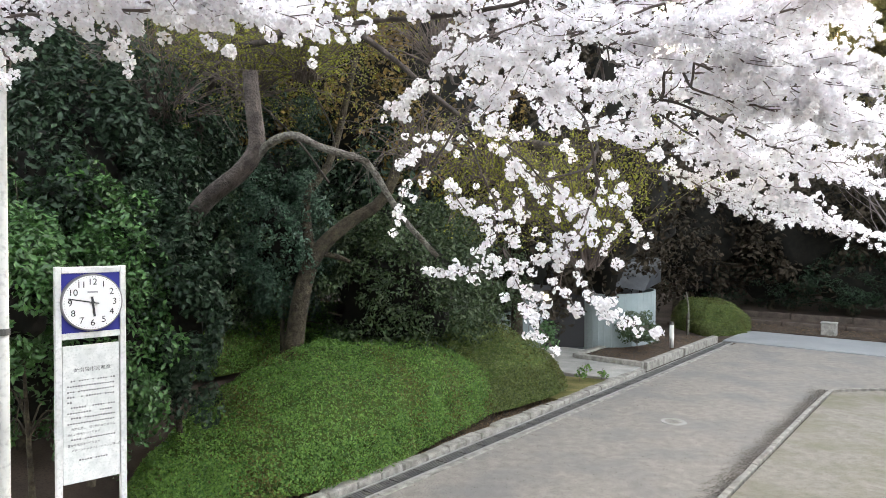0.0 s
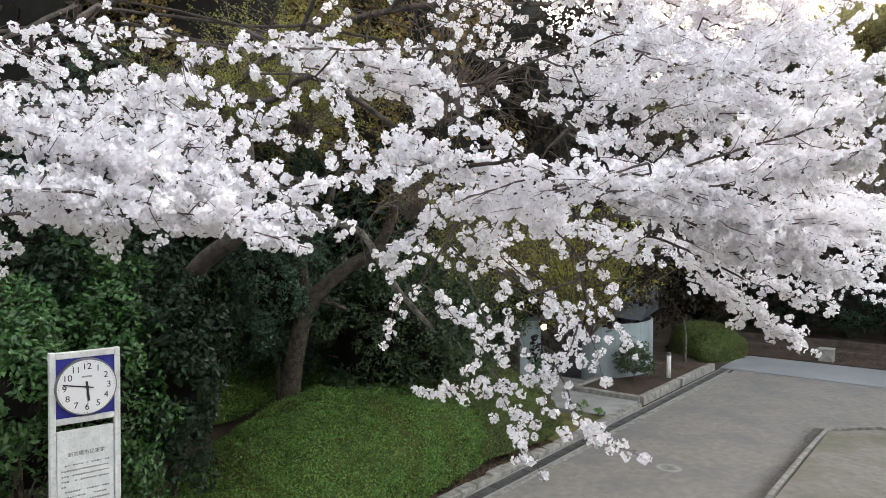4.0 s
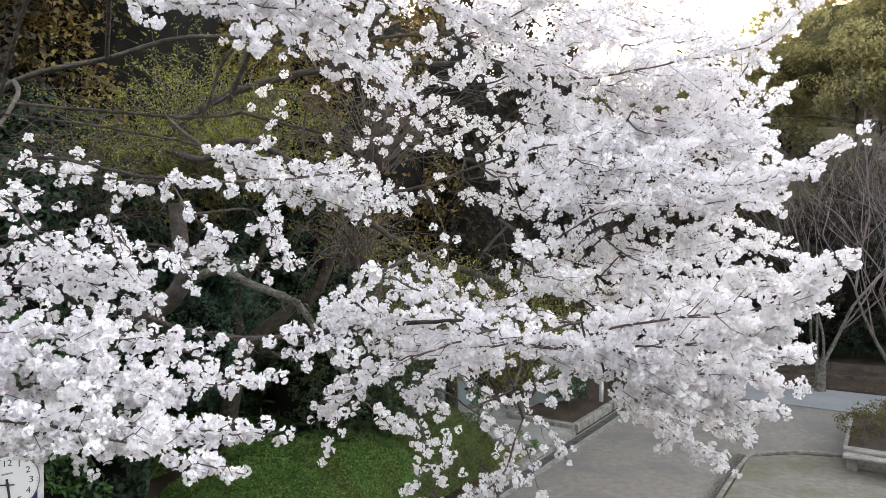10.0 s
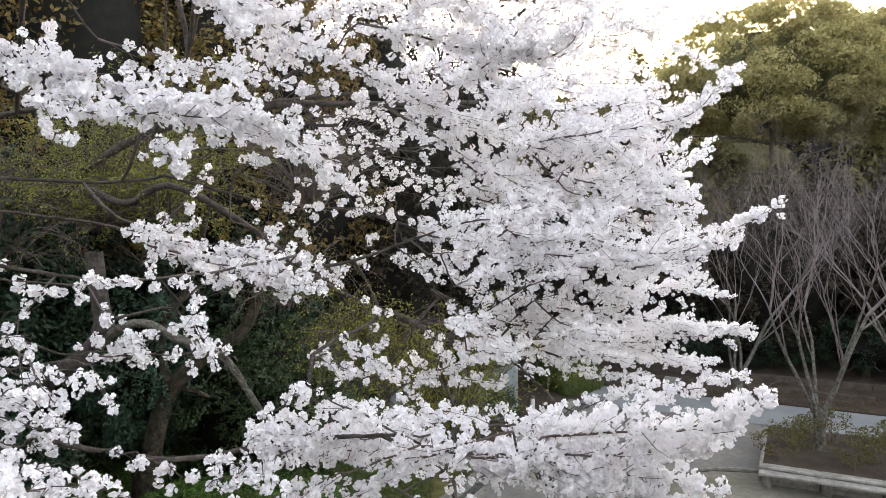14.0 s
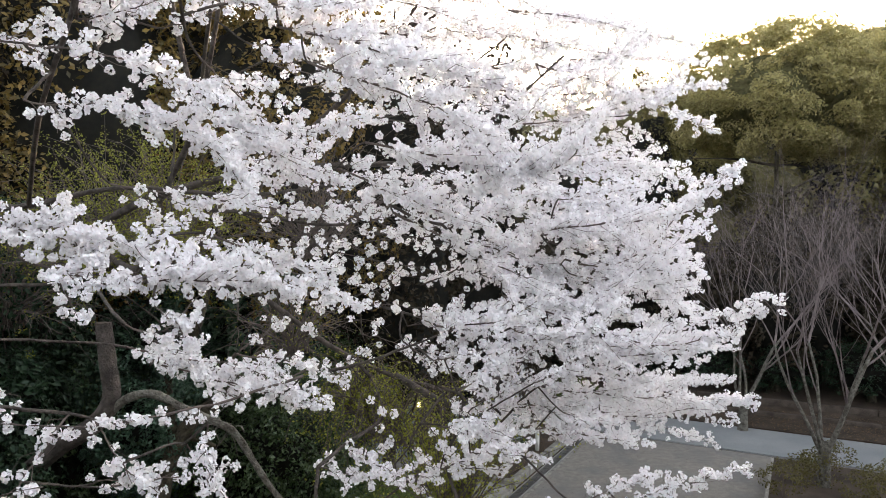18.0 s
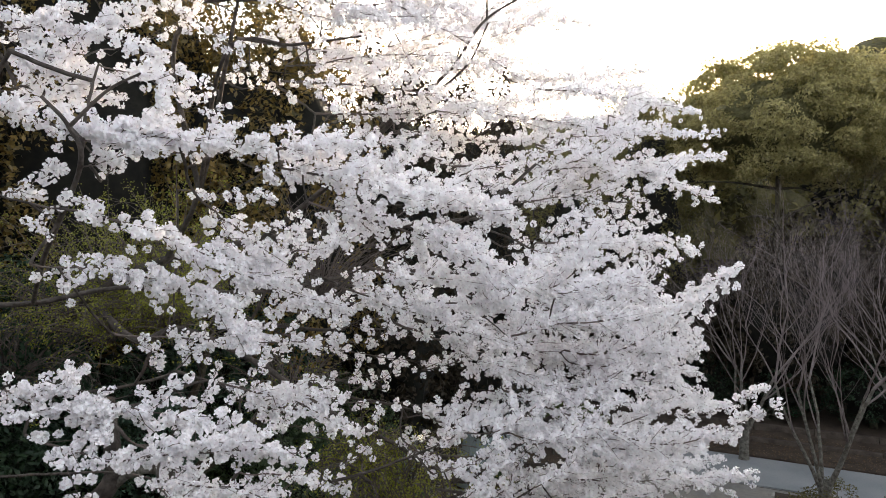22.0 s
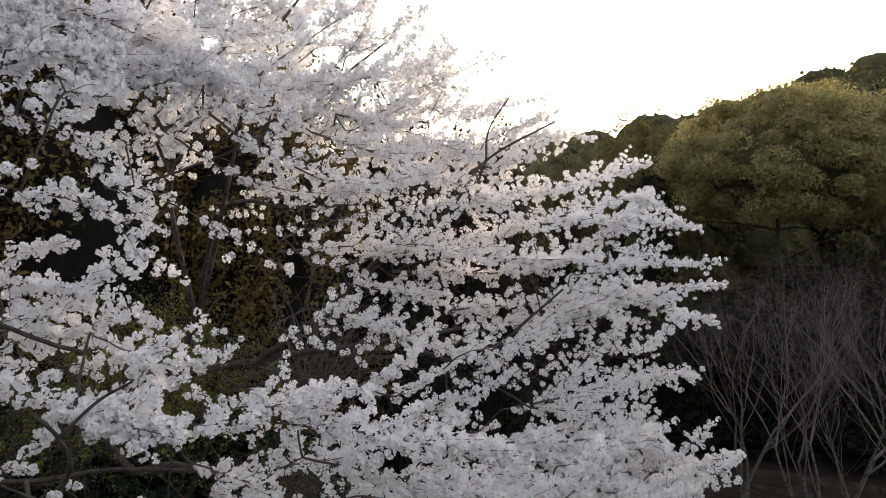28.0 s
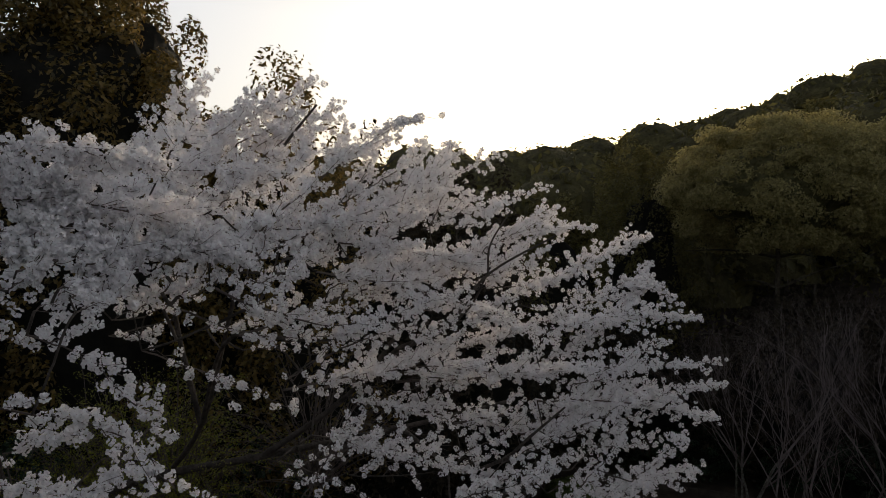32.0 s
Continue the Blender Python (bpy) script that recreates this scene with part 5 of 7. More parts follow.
spray("d", 0.26, (-1.88, 2.71, 4.2), (-0.9, 2.61, 4.17), (-0.3, 2.7, 4.11))
spray("d", 0.26, (-1.97, 2.84, 4.36), (-1.21, 2.87, 4.32), (-0.44, 2.9, 4.36))
spray("d", 0.26, (-2.02, 2.97, 4.59), (-1.31, 2.93, 4.54), (-0.78, 3.02, 4.46))
spray("m", 0.29, (-2.21, 3.23, 4.73), (-1.54, 3.25, 4.74), (-0.98, 3.27, 4.63))
spray("d", 0.21, (-1.69, 2.46, 4.32), (-1.13, 2.48, 4.25), (-0.38, 2.5, 4.08))
spray("d", 0.23, (-1.68, 2.85, 4.46), (-1.21, 2.74, 4.44), (-0.72, 2.75, 4.3))
spray("l", 0.05, (-1.41, 2.83, 4.29), (-1.35, 2.83, 4.03))
spray("m", 0.10, (-1.78, 2.71, 4.11), (-1.68, 2.71, 3.85))
spray("l", 0.29, (-2.52, 3.61, 5.07), (-2.02, 4.03, 5.37), (-1.66, 4.18, 5.44))
spray("l", 0.33, (-2.37, 3.49, 4.9), (-1.32, 3.79, 5))
spray("l", 0.33, (-1.37, 4.18, 5.3), (-1.65, 3.77, 4.87), (-2.12, 3.49, 4.75))
spray("l", 0.16, (-0.05, 4.63, 5.4), (-0.81, 4.21, 5.29), (-1.33, 4.06, 5.28), (-1.91, 4.03, 5.36))
spray("l", 0.13, (-1.19, 4.06, 5.28), (-0.98, 3.93, 5.05), (-0.82, 3.91, 4.88))
spray("l", 0.10, (-0.57, 4.08, 5.24), (-0.49, 3.95, 4.89))
spray("m", 0.31, (-1.25, 4.85, 5.58), (-0.51, 4.87, 5.42), (0.1, 4.89, 5.18))
spray("m", 0.26, (-1.05, 4.85, 5.46), (-0.29, 4.75, 5.28), (0.06, 4.76, 5.2))
spray("l", 0.16, (-1.27, 4.31, 4.81), (-0.82, 4.58, 4.75), (-0.53, 4.72, 4.72))
spray("d", 0.21, (0.14, 3.57, 4.48), (-0.13, 3.3, 4.46), (-0.36, 3.16, 4.44))
spray("d", 0.23, (0.76, 3.73, 4.43), (0.32, 3.58, 4.46), (-0.14, 3.3, 4.55))
spray("d", 0.26, (0.87, 4.24, 4.06), (0.53, 3.97, 4.32), (0.13, 3.76, 4.33))
spray("m", 0.21, (0.87, 4.24, 3.99), (1.16, 4.12, 4.05), (1.35, 4, 4.18), (1.52, 3.63, 4.44))
spray("d", 0.29, (0.6, 3.65, 4.4), (1.3, 3.48, 4.32), (2.17, 3.77, 3.97))
spray("d", 0.26, (1.07, 3.74, 4.46), (1.64, 3.63, 4.47), (2.11, 3.13, 4.5))
spray("d", 0.26, (1.38, 3.74, 4.12), (2.01, 3.76, 3.97), (2.52, 3.91, 3.95))
spray("d", 0.29, (1.26, 3.87, 4.24), (1.91, 3.9, 4.21), (2.74, 4.19, 4.12))
spray("d", 0.16, (1.46, 4, 4.03), (1.82, 4.14, 3.74), (2.36, 4.29, 3.43))
spray("m", 0.16, (1.8, 4.01, 3.9), (2.13, 4.03, 3.81), (2.4, 4.03, 3.77))
spray("d", 0.26, (1.3, 3.46, 4.47), (1.85, 2.99, 4.62), (2.02, 2.57, 4.87))
spray("d", 0.23, (1.33, 3.58, 4.22), (1.8, 3.51, 4.16), (2.32, 3.43, 4.09))
spray("d", 0.21, (1.44, 3.44, 4.38), (1.83, 3.25, 4.44), (2.11, 3.08, 4.54))
spray("m", 0.26, (0.65, 3.43, 4.47), (0.31, 3.48, 4.35), (-0.25, 3.69, 4))
spray("m", 0.20, (0.54, 3.45, 4.52), (0.14, 3.38, 4.72), (-0.03, 3.41, 4.63))
spray("m", 0.33, (1.15, 3.49, 4.5), (0.55, 3.57, 4.31), (0.25, 3.74, 3.96))
spray("d", 0.29, (0.87, 3.66, 4.34), (1.3, 3.46, 4.38), (1.68, 3.39, 4.02))
spray("l", 0.18, (0.42, 4.54, 3.91), (0.54, 4.53, 3.53), (0.45, 4.52, 3.19))
spray("m", 0.18, (1.05, 4.69, 3.66), (0.81, 4.54, 3.27), (0.35, 4.52, 3.08), (-0.1, 4.5, 3.04))
spray("m", 0.12, (0.81, 4.54, 3.27), (1.08, 4.41, 2.87), (1.45, 4.29, 2.68))
spray("m", 0.16, (0.39, 4.52, 3.23), (0.48, 4.45, 2.9), (0.63, 4.38, 2.6))
spray("m", 0.18, (0.2, 4.92, 3.95), (-0.13, 4.91, 3.95), (-0.41, 4.89, 3.79))
spray("l", 0.10, (-0.12, 4.78, 3.78), (-0.28, 4.76, 3.62), (-0.39, 4.75, 3.4))
spray("l", 0.18, (1.02, 4.95, 3.8), (1.27, 4.95, 3.51), (1.41, 4.95, 3.2))
spray("l", 0.21, (0.68, 4.8, 3.7), (1.04, 4.81, 3.46), (1.13, 4.68, 3.11))
spray("l", 0.21, (0.24, 4.79, 3.78), (0.36, 4.65, 3.38), (0.13, 4.51, 3.11))
spray("l", 0.18, (0.73, 4.54, 3.38), (0.77, 4.53, 3), (0.86, 4.4, 2.87))
spray("d", 0.44, (2.22, 7.87, 4.06), (4.19, 9.5, 3.79), (6.91, 11.28, 3.24))
spray("d", 0.44, (2.35, 7.23, 4.3), (4.45, 9.26, 4.2), (6.78, 10.64, 3.9))
spray("m", 0.39, (3.09, 8.55, 3.92), (5.49, 10.58, 3.5), (7.11, 11.28, 3.02))
spray("d", 0.42, (1.61, 6.55, 4.32), (3.19, 7.91, 4.26), (5.5, 9.3, 4.2))
spray("d", 0.44, (3.19, 7.92, 4.72), (4.82, 9.29, 4.8), (6.36, 9.99, 4.59))
spray("m", 0.34, (2.62, 8.14, 4.02), (3.82, 8.96, 3.58), (4.73, 9.51, 3.48))
spray("d", 0.36, (1.71, 6.19, 5.79), (3, 5.72, 5.38), (3.92, 5.26, 5.77))
spray("d", 0.39, (1.91, 6.55, 5.26), (2.96, 5.99, 5.22), (3.63, 5.5, 5.46))
spray("d", 0.42, (1.07, 6.16, 5.52), (2.34, 6.09, 5.32), (3.74, 6.26, 5.16))
spray("d", 0.39, (1.58, 6.33, 5), (2.79, 6.53, 4.75), (5.07, 7.35, 4.38))
spray("d", 0.36, (1.92, 6.53, 4.65), (3.34, 7.09, 4.38), (4.94, 7.38, 4.49))
spray("m", 0.29, (2.94, 6.89, 4.48), (3.77, 7.28, 4.16), (4.75, 7.65, 3.81))
spray("m", 0.16, (1.38, 6.09, 4.65), (1.79, 6.02, 4.39), (2.2, 5.95, 4.24))
spray("l", 0.26, (0.44, 5.59, 5.18), (0.61, 5.42, 4.91), (0.61, 5.41, 4.62))
spray("m", 0.42, (0.74, 5.94, 5.42), (1.33, 5.84, 5.07), (1.75, 5.9, 4.82))
spray("l", 0.33, (1, 5.63, 5.08), (1.28, 5.58, 4.85), (1.69, 5.64, 4.65))
spray("d", 0.31, (2.01, 6.94, 6.03), (3.07, 6.52, 6.07), (3.53, 5.94, 6.7), (3.72, 5.52, 6.96))
spray("d", 0.39, (2.49, 7.55, 6.67), (3.39, 7.28, 6.72), (4.01, 6.78, 6.44))
spray("d", 0.44, (1.42, 7.05, 6.73), (2.76, 7.37, 6.52), (4.41, 7.63, 6.14))
spray("m", 0.29, (0.04, 6.34, 6.6), (0.98, 5.54, 6.66), (1.32, 4.57, 6.79), (1.44, 4.16, 6.97))
spray("m", 0.39, (2.97, 8.01, 7.31), (3.87, 8.41, 7.73), (4.42, 8.59, 7.65))
spray("l", 0.42, (2.16, 7.62, 7.64), (3.11, 8, 7.79), (4.34, 8.62, 8.25))
spray("d", 0.42, (2.56, 7.79, 6.31), (3.66, 7.87, 6.01), (4.81, 8.22, 5.69))
spray("d", 0.45, (3.02, 8.09, 5.59), (4.13, 8.57, 5.24), (5.45, 9.02, 4.83))
spray("d", 0.45, (2.84, 8, 5.86), (4.02, 8.34, 5.68), (5.16, 8.68, 5.32))
spray("d", 0.45, (1.51, 6.9, 6.3), (2.4, 7.02, 6.04), (3.22, 7.15, 5.76))
spray("d", 0.26, (-1.35, 3.52, 6.24), (-0.95, 3.45, 6.11), (-0.5, 3.52, 6.11), (0.02, 3.57, 6.05))
spray("d", 0.10, (-0.67, 3.34, 6.04), (-0.53, 3.28, 5.91), (-0.45, 3.24, 5.81))
spray("d", 0.23, (-1.52, 3.68, 6.44), (-1.25, 3.64, 6.36), (-0.94, 3.59, 6.28))
spray("m", 0.31, (-1.13, 4.15, 6.65), (-0.46, 4.44, 6.57), (0.25, 4.73, 6.53))
spray("m", 0.26, (-0.5, 4.31, 6.22), (-0.22, 4.53, 6.17), (0.13, 4.73, 6.12))
spray("l", 0.52, (-0.33, 6, 6.38), (0.35, 6.28, 6.14), (1.1, 6.43, 6.01))
spray("l", 0.65, (0.25, 8.55, 6.69), (1.29, 8.38, 6.28), (2.33, 8.21, 6.01))
spray("l", 0.26, (-0.52, 6.01, 5.84), (0.05, 6.05, 5.81), (1.07, 6.16, 5.73))
spray("l", 0.59, (-0.33, 7.31, 6.31), (0.49, 7.32, 6.63), (1.24, 7.48, 6.93))
spray("m", 0.26, (-1.41, 5.36, 5.67), (-0.8, 5.12, 5.32), (-0.11, 5.01, 5.1))
spray("m", 0.31, (-1.08, 5.17, 5.4), (-0.56, 5.08, 5.32), (-0.08, 5.14, 5.15))
spray("m", 0.13, (-1.32, 4.4, 4.8), (-1.11, 4.37, 4.82), (-0.86, 4.26, 4.88))
spray("m", 0.09, (-0.71, 4.18, 5.09), (-0.61, 4.16, 4.96), (-0.52, 4.14, 4.8))
spray("m", 0.26, (-0.56, 5.09, 5.48), (0.08, 5.25, 5.32), (0.34, 5.47, 5.14))
spray("d", 0.29, (-2.04, 4.53, 8.06), (-1.41, 4.17, 7.89), (-0.65, 3.8, 7.76))
spray("d", 0.26, (-1.26, 4.02, 7.78), (-0.78, 3.95, 7.81), (-0.25, 4.01, 7.8))
spray("m", 0.29, (-2.11, 4.68, 8.55), (-1.41, 4.45, 8.56), (-0.81, 4.23, 8.32))
spray("m", 0.23, (-1.26, 4.29, 8.28), (-0.98, 4.12, 8.13), (-0.7, 4.07, 8.03))
spray("d", 0.26, (-0.49, 4.3, 7.78), (-0.04, 4.37, 7.83), (0.32, 4.45, 7.88))
spray("d", 0.33, (-0.19, 4.39, 7.68), (0.55, 4.42, 7.54), (1.43, 4.55, 7.39))
spray("d", 0.34, (-0.01, 4.36, 7.46), (0.94, 4.49, 7.2), (1.7, 4.9, 6.83))
spray("d", 0.34, (0.37, 4.83, 7.02), (1.66, 4.9, 6.83), (2.13, 4.84, 7.35))
spray("m", 0.26, (-1.49, 3.91, 7.08), (-1.11, 3.85, 7.02), (-0.71, 3.8, 6.9))
spray("m", 0.31, (-1.55, 4.05, 7.42), (-0.87, 3.82, 7.27), (-0.34, 3.74, 7.02))
spray("d", 0.26, (-1.05, 3.85, 7.08), (-0.56, 3.77, 6.9), (-0.19, 3.72, 6.62))
spray("m", 0.34, (-0.81, 4.08, 7.26), (-0.37, 4.4, 6.95), (0.33, 4.82, 6.65))
spray("m", 0.34, (-0.67, 4.32, 7.46), (-0.32, 4.66, 7.15), (0.01, 4.87, 6.73))
spray("d", 0.39, (0.17, 5.11, 6.86), (0.9, 5.4, 6.59), (1.73, 5.67, 6.29))
spray("d", 0.39, (0.62, 5.44, 6.54), (1.7, 5.93, 6.03), (3.15, 6.51, 5.51))
spray("d", 0.29, (-1.69, 3.79, 6.4), (-1.01, 3.7, 6.37), (-0.23, 3.85, 6.11))
spray("m", 0.33, (-0.57, 4.16, 6.36), (-0.12, 4.49, 6.18), (0.34, 4.81, 5.87))
spray("m", 0.52, (-0.85, 6.87, 9.2), (0.86, 9, 9.66), (2.99, 9.36, 9.78))
spray("m", 0.52, (-0.83, 7.93, 9.98), (0.88, 9.28, 10.57), (3.1, 9.49, 10.84))
spray("d", 0.52, (-0.1, 7.28, 8.55), (1.51, 8.24, 8.8), (3.11, 8.68, 9.14))
spray("d", 0.49, (0.79, 7.94, 8.47), (2.66, 8.46, 8.51), (4.54, 9.79, 9.21), (5.37, 10.99, 9.82))
spray("d", 0.44, (1.42, 7.58, 8.05), (2.9, 8.03, 8.11), (4.98, 8, 8.29))
spray("d", 0.47, (2.16, 6.68, 7.19), (3.95, 7.87, 7.14), (4.9, 8.38, 6.97))
spray("d", 0.47, (1.75, 6.2, 6.94), (3.47, 7.27, 6.58), (4.85, 8.11, 5.81))
spray("d", 0.31, (2.02, 6.16, 6.4), (3.17, 5.6, 6.6), (3.63, 5.35, 6.99))
spray("d", 0.39, (2.37, 6.37, 6.13), (3.43, 6.74, 5.86), (4.51, 7.36, 5.35))
spray("d", 0.39, (1.7, 5.94, 6.34), (2.65, 6.33, 6.47), (3.73, 6.96, 6.11))
spray("d", 0.44, (-2.1, 6.83, 10.66), (-1.61, 7.17, 11.31), (-1.21, 7.39, 11.92))
spray("d", 0.47, (-1.56, 6.75, 10.55), (-0.88, 7.46, 11.38), (-0.11, 7.63, 11.89))
spray("d", 0.47, (-1.03, 6.68, 10.55), (-0.42, 7.66, 11.23), (0.13, 8.24, 11.67))
spray("d", 0.36, (-0.62, 5.96, 10.13), (-0.06, 6.28, 10.69), (0.62, 6.33, 11.21), (1, 6.41, 11.3))
spray("m", 0.39, (0.71, 7.74, 10.37), (1.57, 8.68, 10.98), (2.24, 8.86, 11.31))
spray("m", 0.39, (1.22, 8.19, 10.31), (1.44, 8.57, 10.82), (1.57, 8.69, 11.33))
spray("d", 0.44, (1.65, 8.25, 9.69), (2.35, 8.82, 10.25), (3.11, 8.98, 10.57))
spray("d", 0.44, (1.96, 8.74, 10.03), (2.91, 9.14, 10.33), (3.67, 9.42, 10.33))
spray("d", 0.49, (2.35, 8.8, 9.35), (4.13, 10.4, 9.82), (5.5, 11.26, 10.23))
spray("d", 0.49, (3.1, 8.69, 9.2), (4.54, 9.81, 9.58), (5.38, 10.21, 9.19))
spray("d", 0.47, (2.48, 7.86, 9.03), (3.85, 8.59, 9.13), (5.23, 9.05, 9.05))
spray("d", 0.44, (2.05, 7.52, 8.63), (3.59, 7.96, 8.57), (4.98, 8.02, 8.56))
spray("d", 0.47, (2.37, 7.47, 8.31), (3.59, 7.95, 8.15), (5, 8.4, 7.77))
spray("d", 0.34, (-1.98, 4.45, 10.76), (-1.51, 4.78, 10.76), (-1.05, 5.24, 10.7))
spray("d", 0.39, (-2.05, 4.59, 10.42), (-1.38, 5.15, 10.38), (-0.61, 5.56, 10.09))
spray("d", 0.36, (-1.78, 4.41, 9.97), (-1.3, 5.26, 10.13), (-0.48, 5.28, 10.05))
spray("d", 0.47, (-2.3, 6.34, 10.67), (-1.39, 6.47, 10.79), (-0.52, 6.88, 10.85))
spray("d", 0.44, (-1.26, 5.92, 10.22), (-0.07, 6.54, 10.28), (1.19, 7.02, 10.65))
spray("d", 0.39, (-0.78, 5.32, 9.79), (0.15, 6.23, 9.35), (1.25, 6.99, 9.56))
spray("m", 0.39, (-1.12, 5.36, 9.66), (-0.44, 6.04, 9.28), (0.36, 6.46, 9.21))
spray("d", 0.47, (-0.07, 6.53, 9.85), (1.09, 7.15, 9.57), (2.51, 7.72, 8.98))
spray("d", 0.47, (-0.39, 6.55, 8.72), (0.97, 7.15, 8.79), (2.64, 7.7, 8.54))
spray("d", 0.47, (-0.15, 7.03, 8.14), (0.86, 7.28, 7.84), (1.92, 7.51, 7.4))
spray("d", 0.49, (0.26, 7.5, 8.36), (1.43, 7.73, 8.08), (2.62, 8.08, 7.73))
spray("m", 0.29, (-1.95, 4.43, 9.56), (-1.47, 4.36, 9.52), (-0.92, 4.53, 8.93))
spray("m", 0.31, (-1.88, 4.28, 9.18), (-1.2, 4.31, 9.01), (-0.78, 4.37, 8.62))
spray("l", 0.45, (-1.41, 5.66, 9.27), (-0.83, 6.09, 8.89), (-0.28, 6.53, 8.56))
spray("m", 0.47, (-0.14, 6.78, 8.94), (0.73, 7.19, 9.21), (1.79, 7.57, 9.27))
spray("d", 0.49, (0.14, 7.03, 10.12), (0.87, 7.45, 10.05), (1.9, 8.09, 9.83))
spray("d", 0.21, (-1.08, 5.25, 10.82), (-1.02, 5.64, 11.01), (-0.99, 6.03, 11.3))
spray("d", 0.18, (-1.16, 6.67, 11.08), (-0.96, 7.04, 11.29), (-0.79, 7.41, 11.61))
spray("d", 0.18, (-0.91, 7.24, 11.14), (-0.57, 7.4, 11.32), (-0.28, 7.58, 11.6))
spray("d", 0.22, (-2.12, 4.57, 10.43), (-1.97, 4.55, 10.55), (-1.86, 4.54, 10.72))
spray("d", 0.20, (-1.85, 4.74, 10.48), (-1.68, 4.76, 10.59), (-1.55, 4.79, 10.77))
spray("d", 0.16, (-1.39, 6.47, 10.52), (-1.23, 6.84, 10.86), (-1.12, 7.23, 11.34))
spray("d", 0.25, (-0.43, 6.79, 10.73), (-0.25, 7.17, 10.97), (-0.11, 7.55, 11.33))
spray("d", 0.18, (0.25, 6.59, 10.59), (0.61, 6.48, 10.76), (0.9, 6.36, 11.01))
spray("d", 0.23, (0.76, 7.89, 10.74), (1.24, 8.22, 10.95), (1.68, 8.55, 11.29))
spray("d", 0.25, (-2.01, 4.58, 10.35), (-1.88, 4.58, 10.48), (-1.79, 4.59, 10.66))
spray("d", 0.17, (-1.94, 4.76, 10.4), (-1.73, 4.77, 10.54), (-1.55, 4.79, 10.75))
spray("d", 0.21, (-1.77, 4.83, 10.27), (-1.6, 4.87, 10.44), (-1.48, 4.92, 10.68))
spray("d", 0.21, (-1.55, 4.99, 10.29), (-1.49, 5.38, 10.44), (-1.45, 5.77, 10.67))
spray("d", 0.25, (-0.91, 5.99, 10.41), (-0.8, 6.37, 10.58), (-0.73, 6.76, 10.87))
spray("d", 0.25, (0.12, 6.61, 10.5), (0.33, 6.45, 10.67), (0.47, 6.3, 10.91))
spray("d", 0.21, (-2.01, 4.58, 10.21), (-1.85, 4.74, 10.31), (-1.73, 4.92, 10.49))
spray("d", 0.23, (-1.9, 4.65, 10.15), (-1.81, 4.84, 10.26), (-1.74, 5.02, 10.43))
spray("d", 0.17, (-1.71, 4.8, 10.24), (-1.6, 5.18, 10.4), (-1.5, 5.57, 10.66))
spray("d", 0.18, (-1.49, 5.07, 10.26), (-1.37, 5.45, 10.4), (-1.26, 5.83, 10.63))
spray("d", 0.21, (-1.43, 5.15, 10.19), (-1.33, 5.53, 10.34), (-1.25, 5.92, 10.59))
spray("d", 0.23, (-0.37, 6.04, 10.11), (-0.09, 6.37, 10.25), (0.17, 6.69, 10.49))
spray("d", 0.16, (1.12, 8.21, 10.27), (1.46, 8.43, 10.48), (1.73, 8.66, 10.82))
spray("d", 0.21, (1.55, 8.15, 10.26), (1.94, 8.49, 10.41), (2.27, 8.84, 10.69))
spray("d", 0.20, (-2.05, 4.58, 10.02), (-1.92, 4.66, 10.13), (-1.83, 4.74, 10.31))
spray("d", 0.22, (-1.9, 4.65, 9.98), (-1.79, 4.66, 10.09), (-1.73, 4.67, 10.26))
spray("d", 0.20, (-1.72, 4.66, 10.01), (-1.6, 4.82, 10.07), (-1.53, 4.98, 10.2))
spray("d", 0.18, (-1.5, 4.76, 10), (-1.4, 4.95, 10.06), (-1.34, 5.14, 10.2))
spray("d", 0.26, (-1.38, 5.14, 9.94), (-1.2, 5.26, 10.1), (-1.07, 5.41, 10.33))
spray("d", 0.25, (-1.16, 5.25, 9.96), (-0.97, 5.35, 10.06), (-0.83, 5.45, 10.22))
spray("d", 0.25, (-0.81, 5.28, 9.99), (-0.67, 5.66, 10.1), (-0.55, 6.04, 10.32))
spray("d", 0.18, (-0.37, 6.47, 9.97), (-0.04, 6.62, 10.15), (0.25, 6.77, 10.44))
spray("d", 0.21, (-0.22, 6.67, 9.94), (0.1, 6.76, 10.18), (0.37, 6.86, 10.53))
spray("d", 0.17, (0.24, 7.01, 9.95), (0.67, 7.35, 10.15), (1.07, 7.69, 10.46))
spray("d", 0.21, (0.72, 7.39, 9.84), (1.06, 7.6, 9.84), (1.33, 7.83, 9.96))
spray("m", 0.26, (-2.04, 4.44, 9.87), (-1.92, 4.56, 9.94), (-1.84, 4.68, 10.08))
spray("m", 0.23, (-1.83, 4.41, 9.85), (-1.75, 4.54, 9.94), (-1.7, 4.66, 10.1))
spray("m", 0.17, (-1.58, 4.51, 9.85), (-1.51, 4.77, 9.94), (-1.47, 5.03, 10.11))
spray("m", 0.18, (-1.55, 4.77, 9.86), (-1.46, 4.95, 9.94), (-1.41, 5.15, 10.09))
spray("m", 0.17, (-1.36, 5.14, 9.91), (-1.16, 5.22, 10.07), (-1.01, 5.32, 10.3))
spray("m", 0.18, (-1.16, 5.29, 9.76), (-1.01, 5.34, 9.93), (-0.9, 5.38, 10.16))
spray("m", 0.25, (-0.82, 5.32, 9.82), (-0.61, 5.69, 9.95), (-0.41, 6.06, 10.19))
spray("m", 0.20, (-0.57, 5.44, 9.86), (-0.48, 5.8, 10.1), (-0.42, 6.16, 10.46))
spray("m", 0.22, (-0.46, 5.43, 9.81), (-0.3, 5.8, 9.89), (-0.17, 6.18, 10.06))
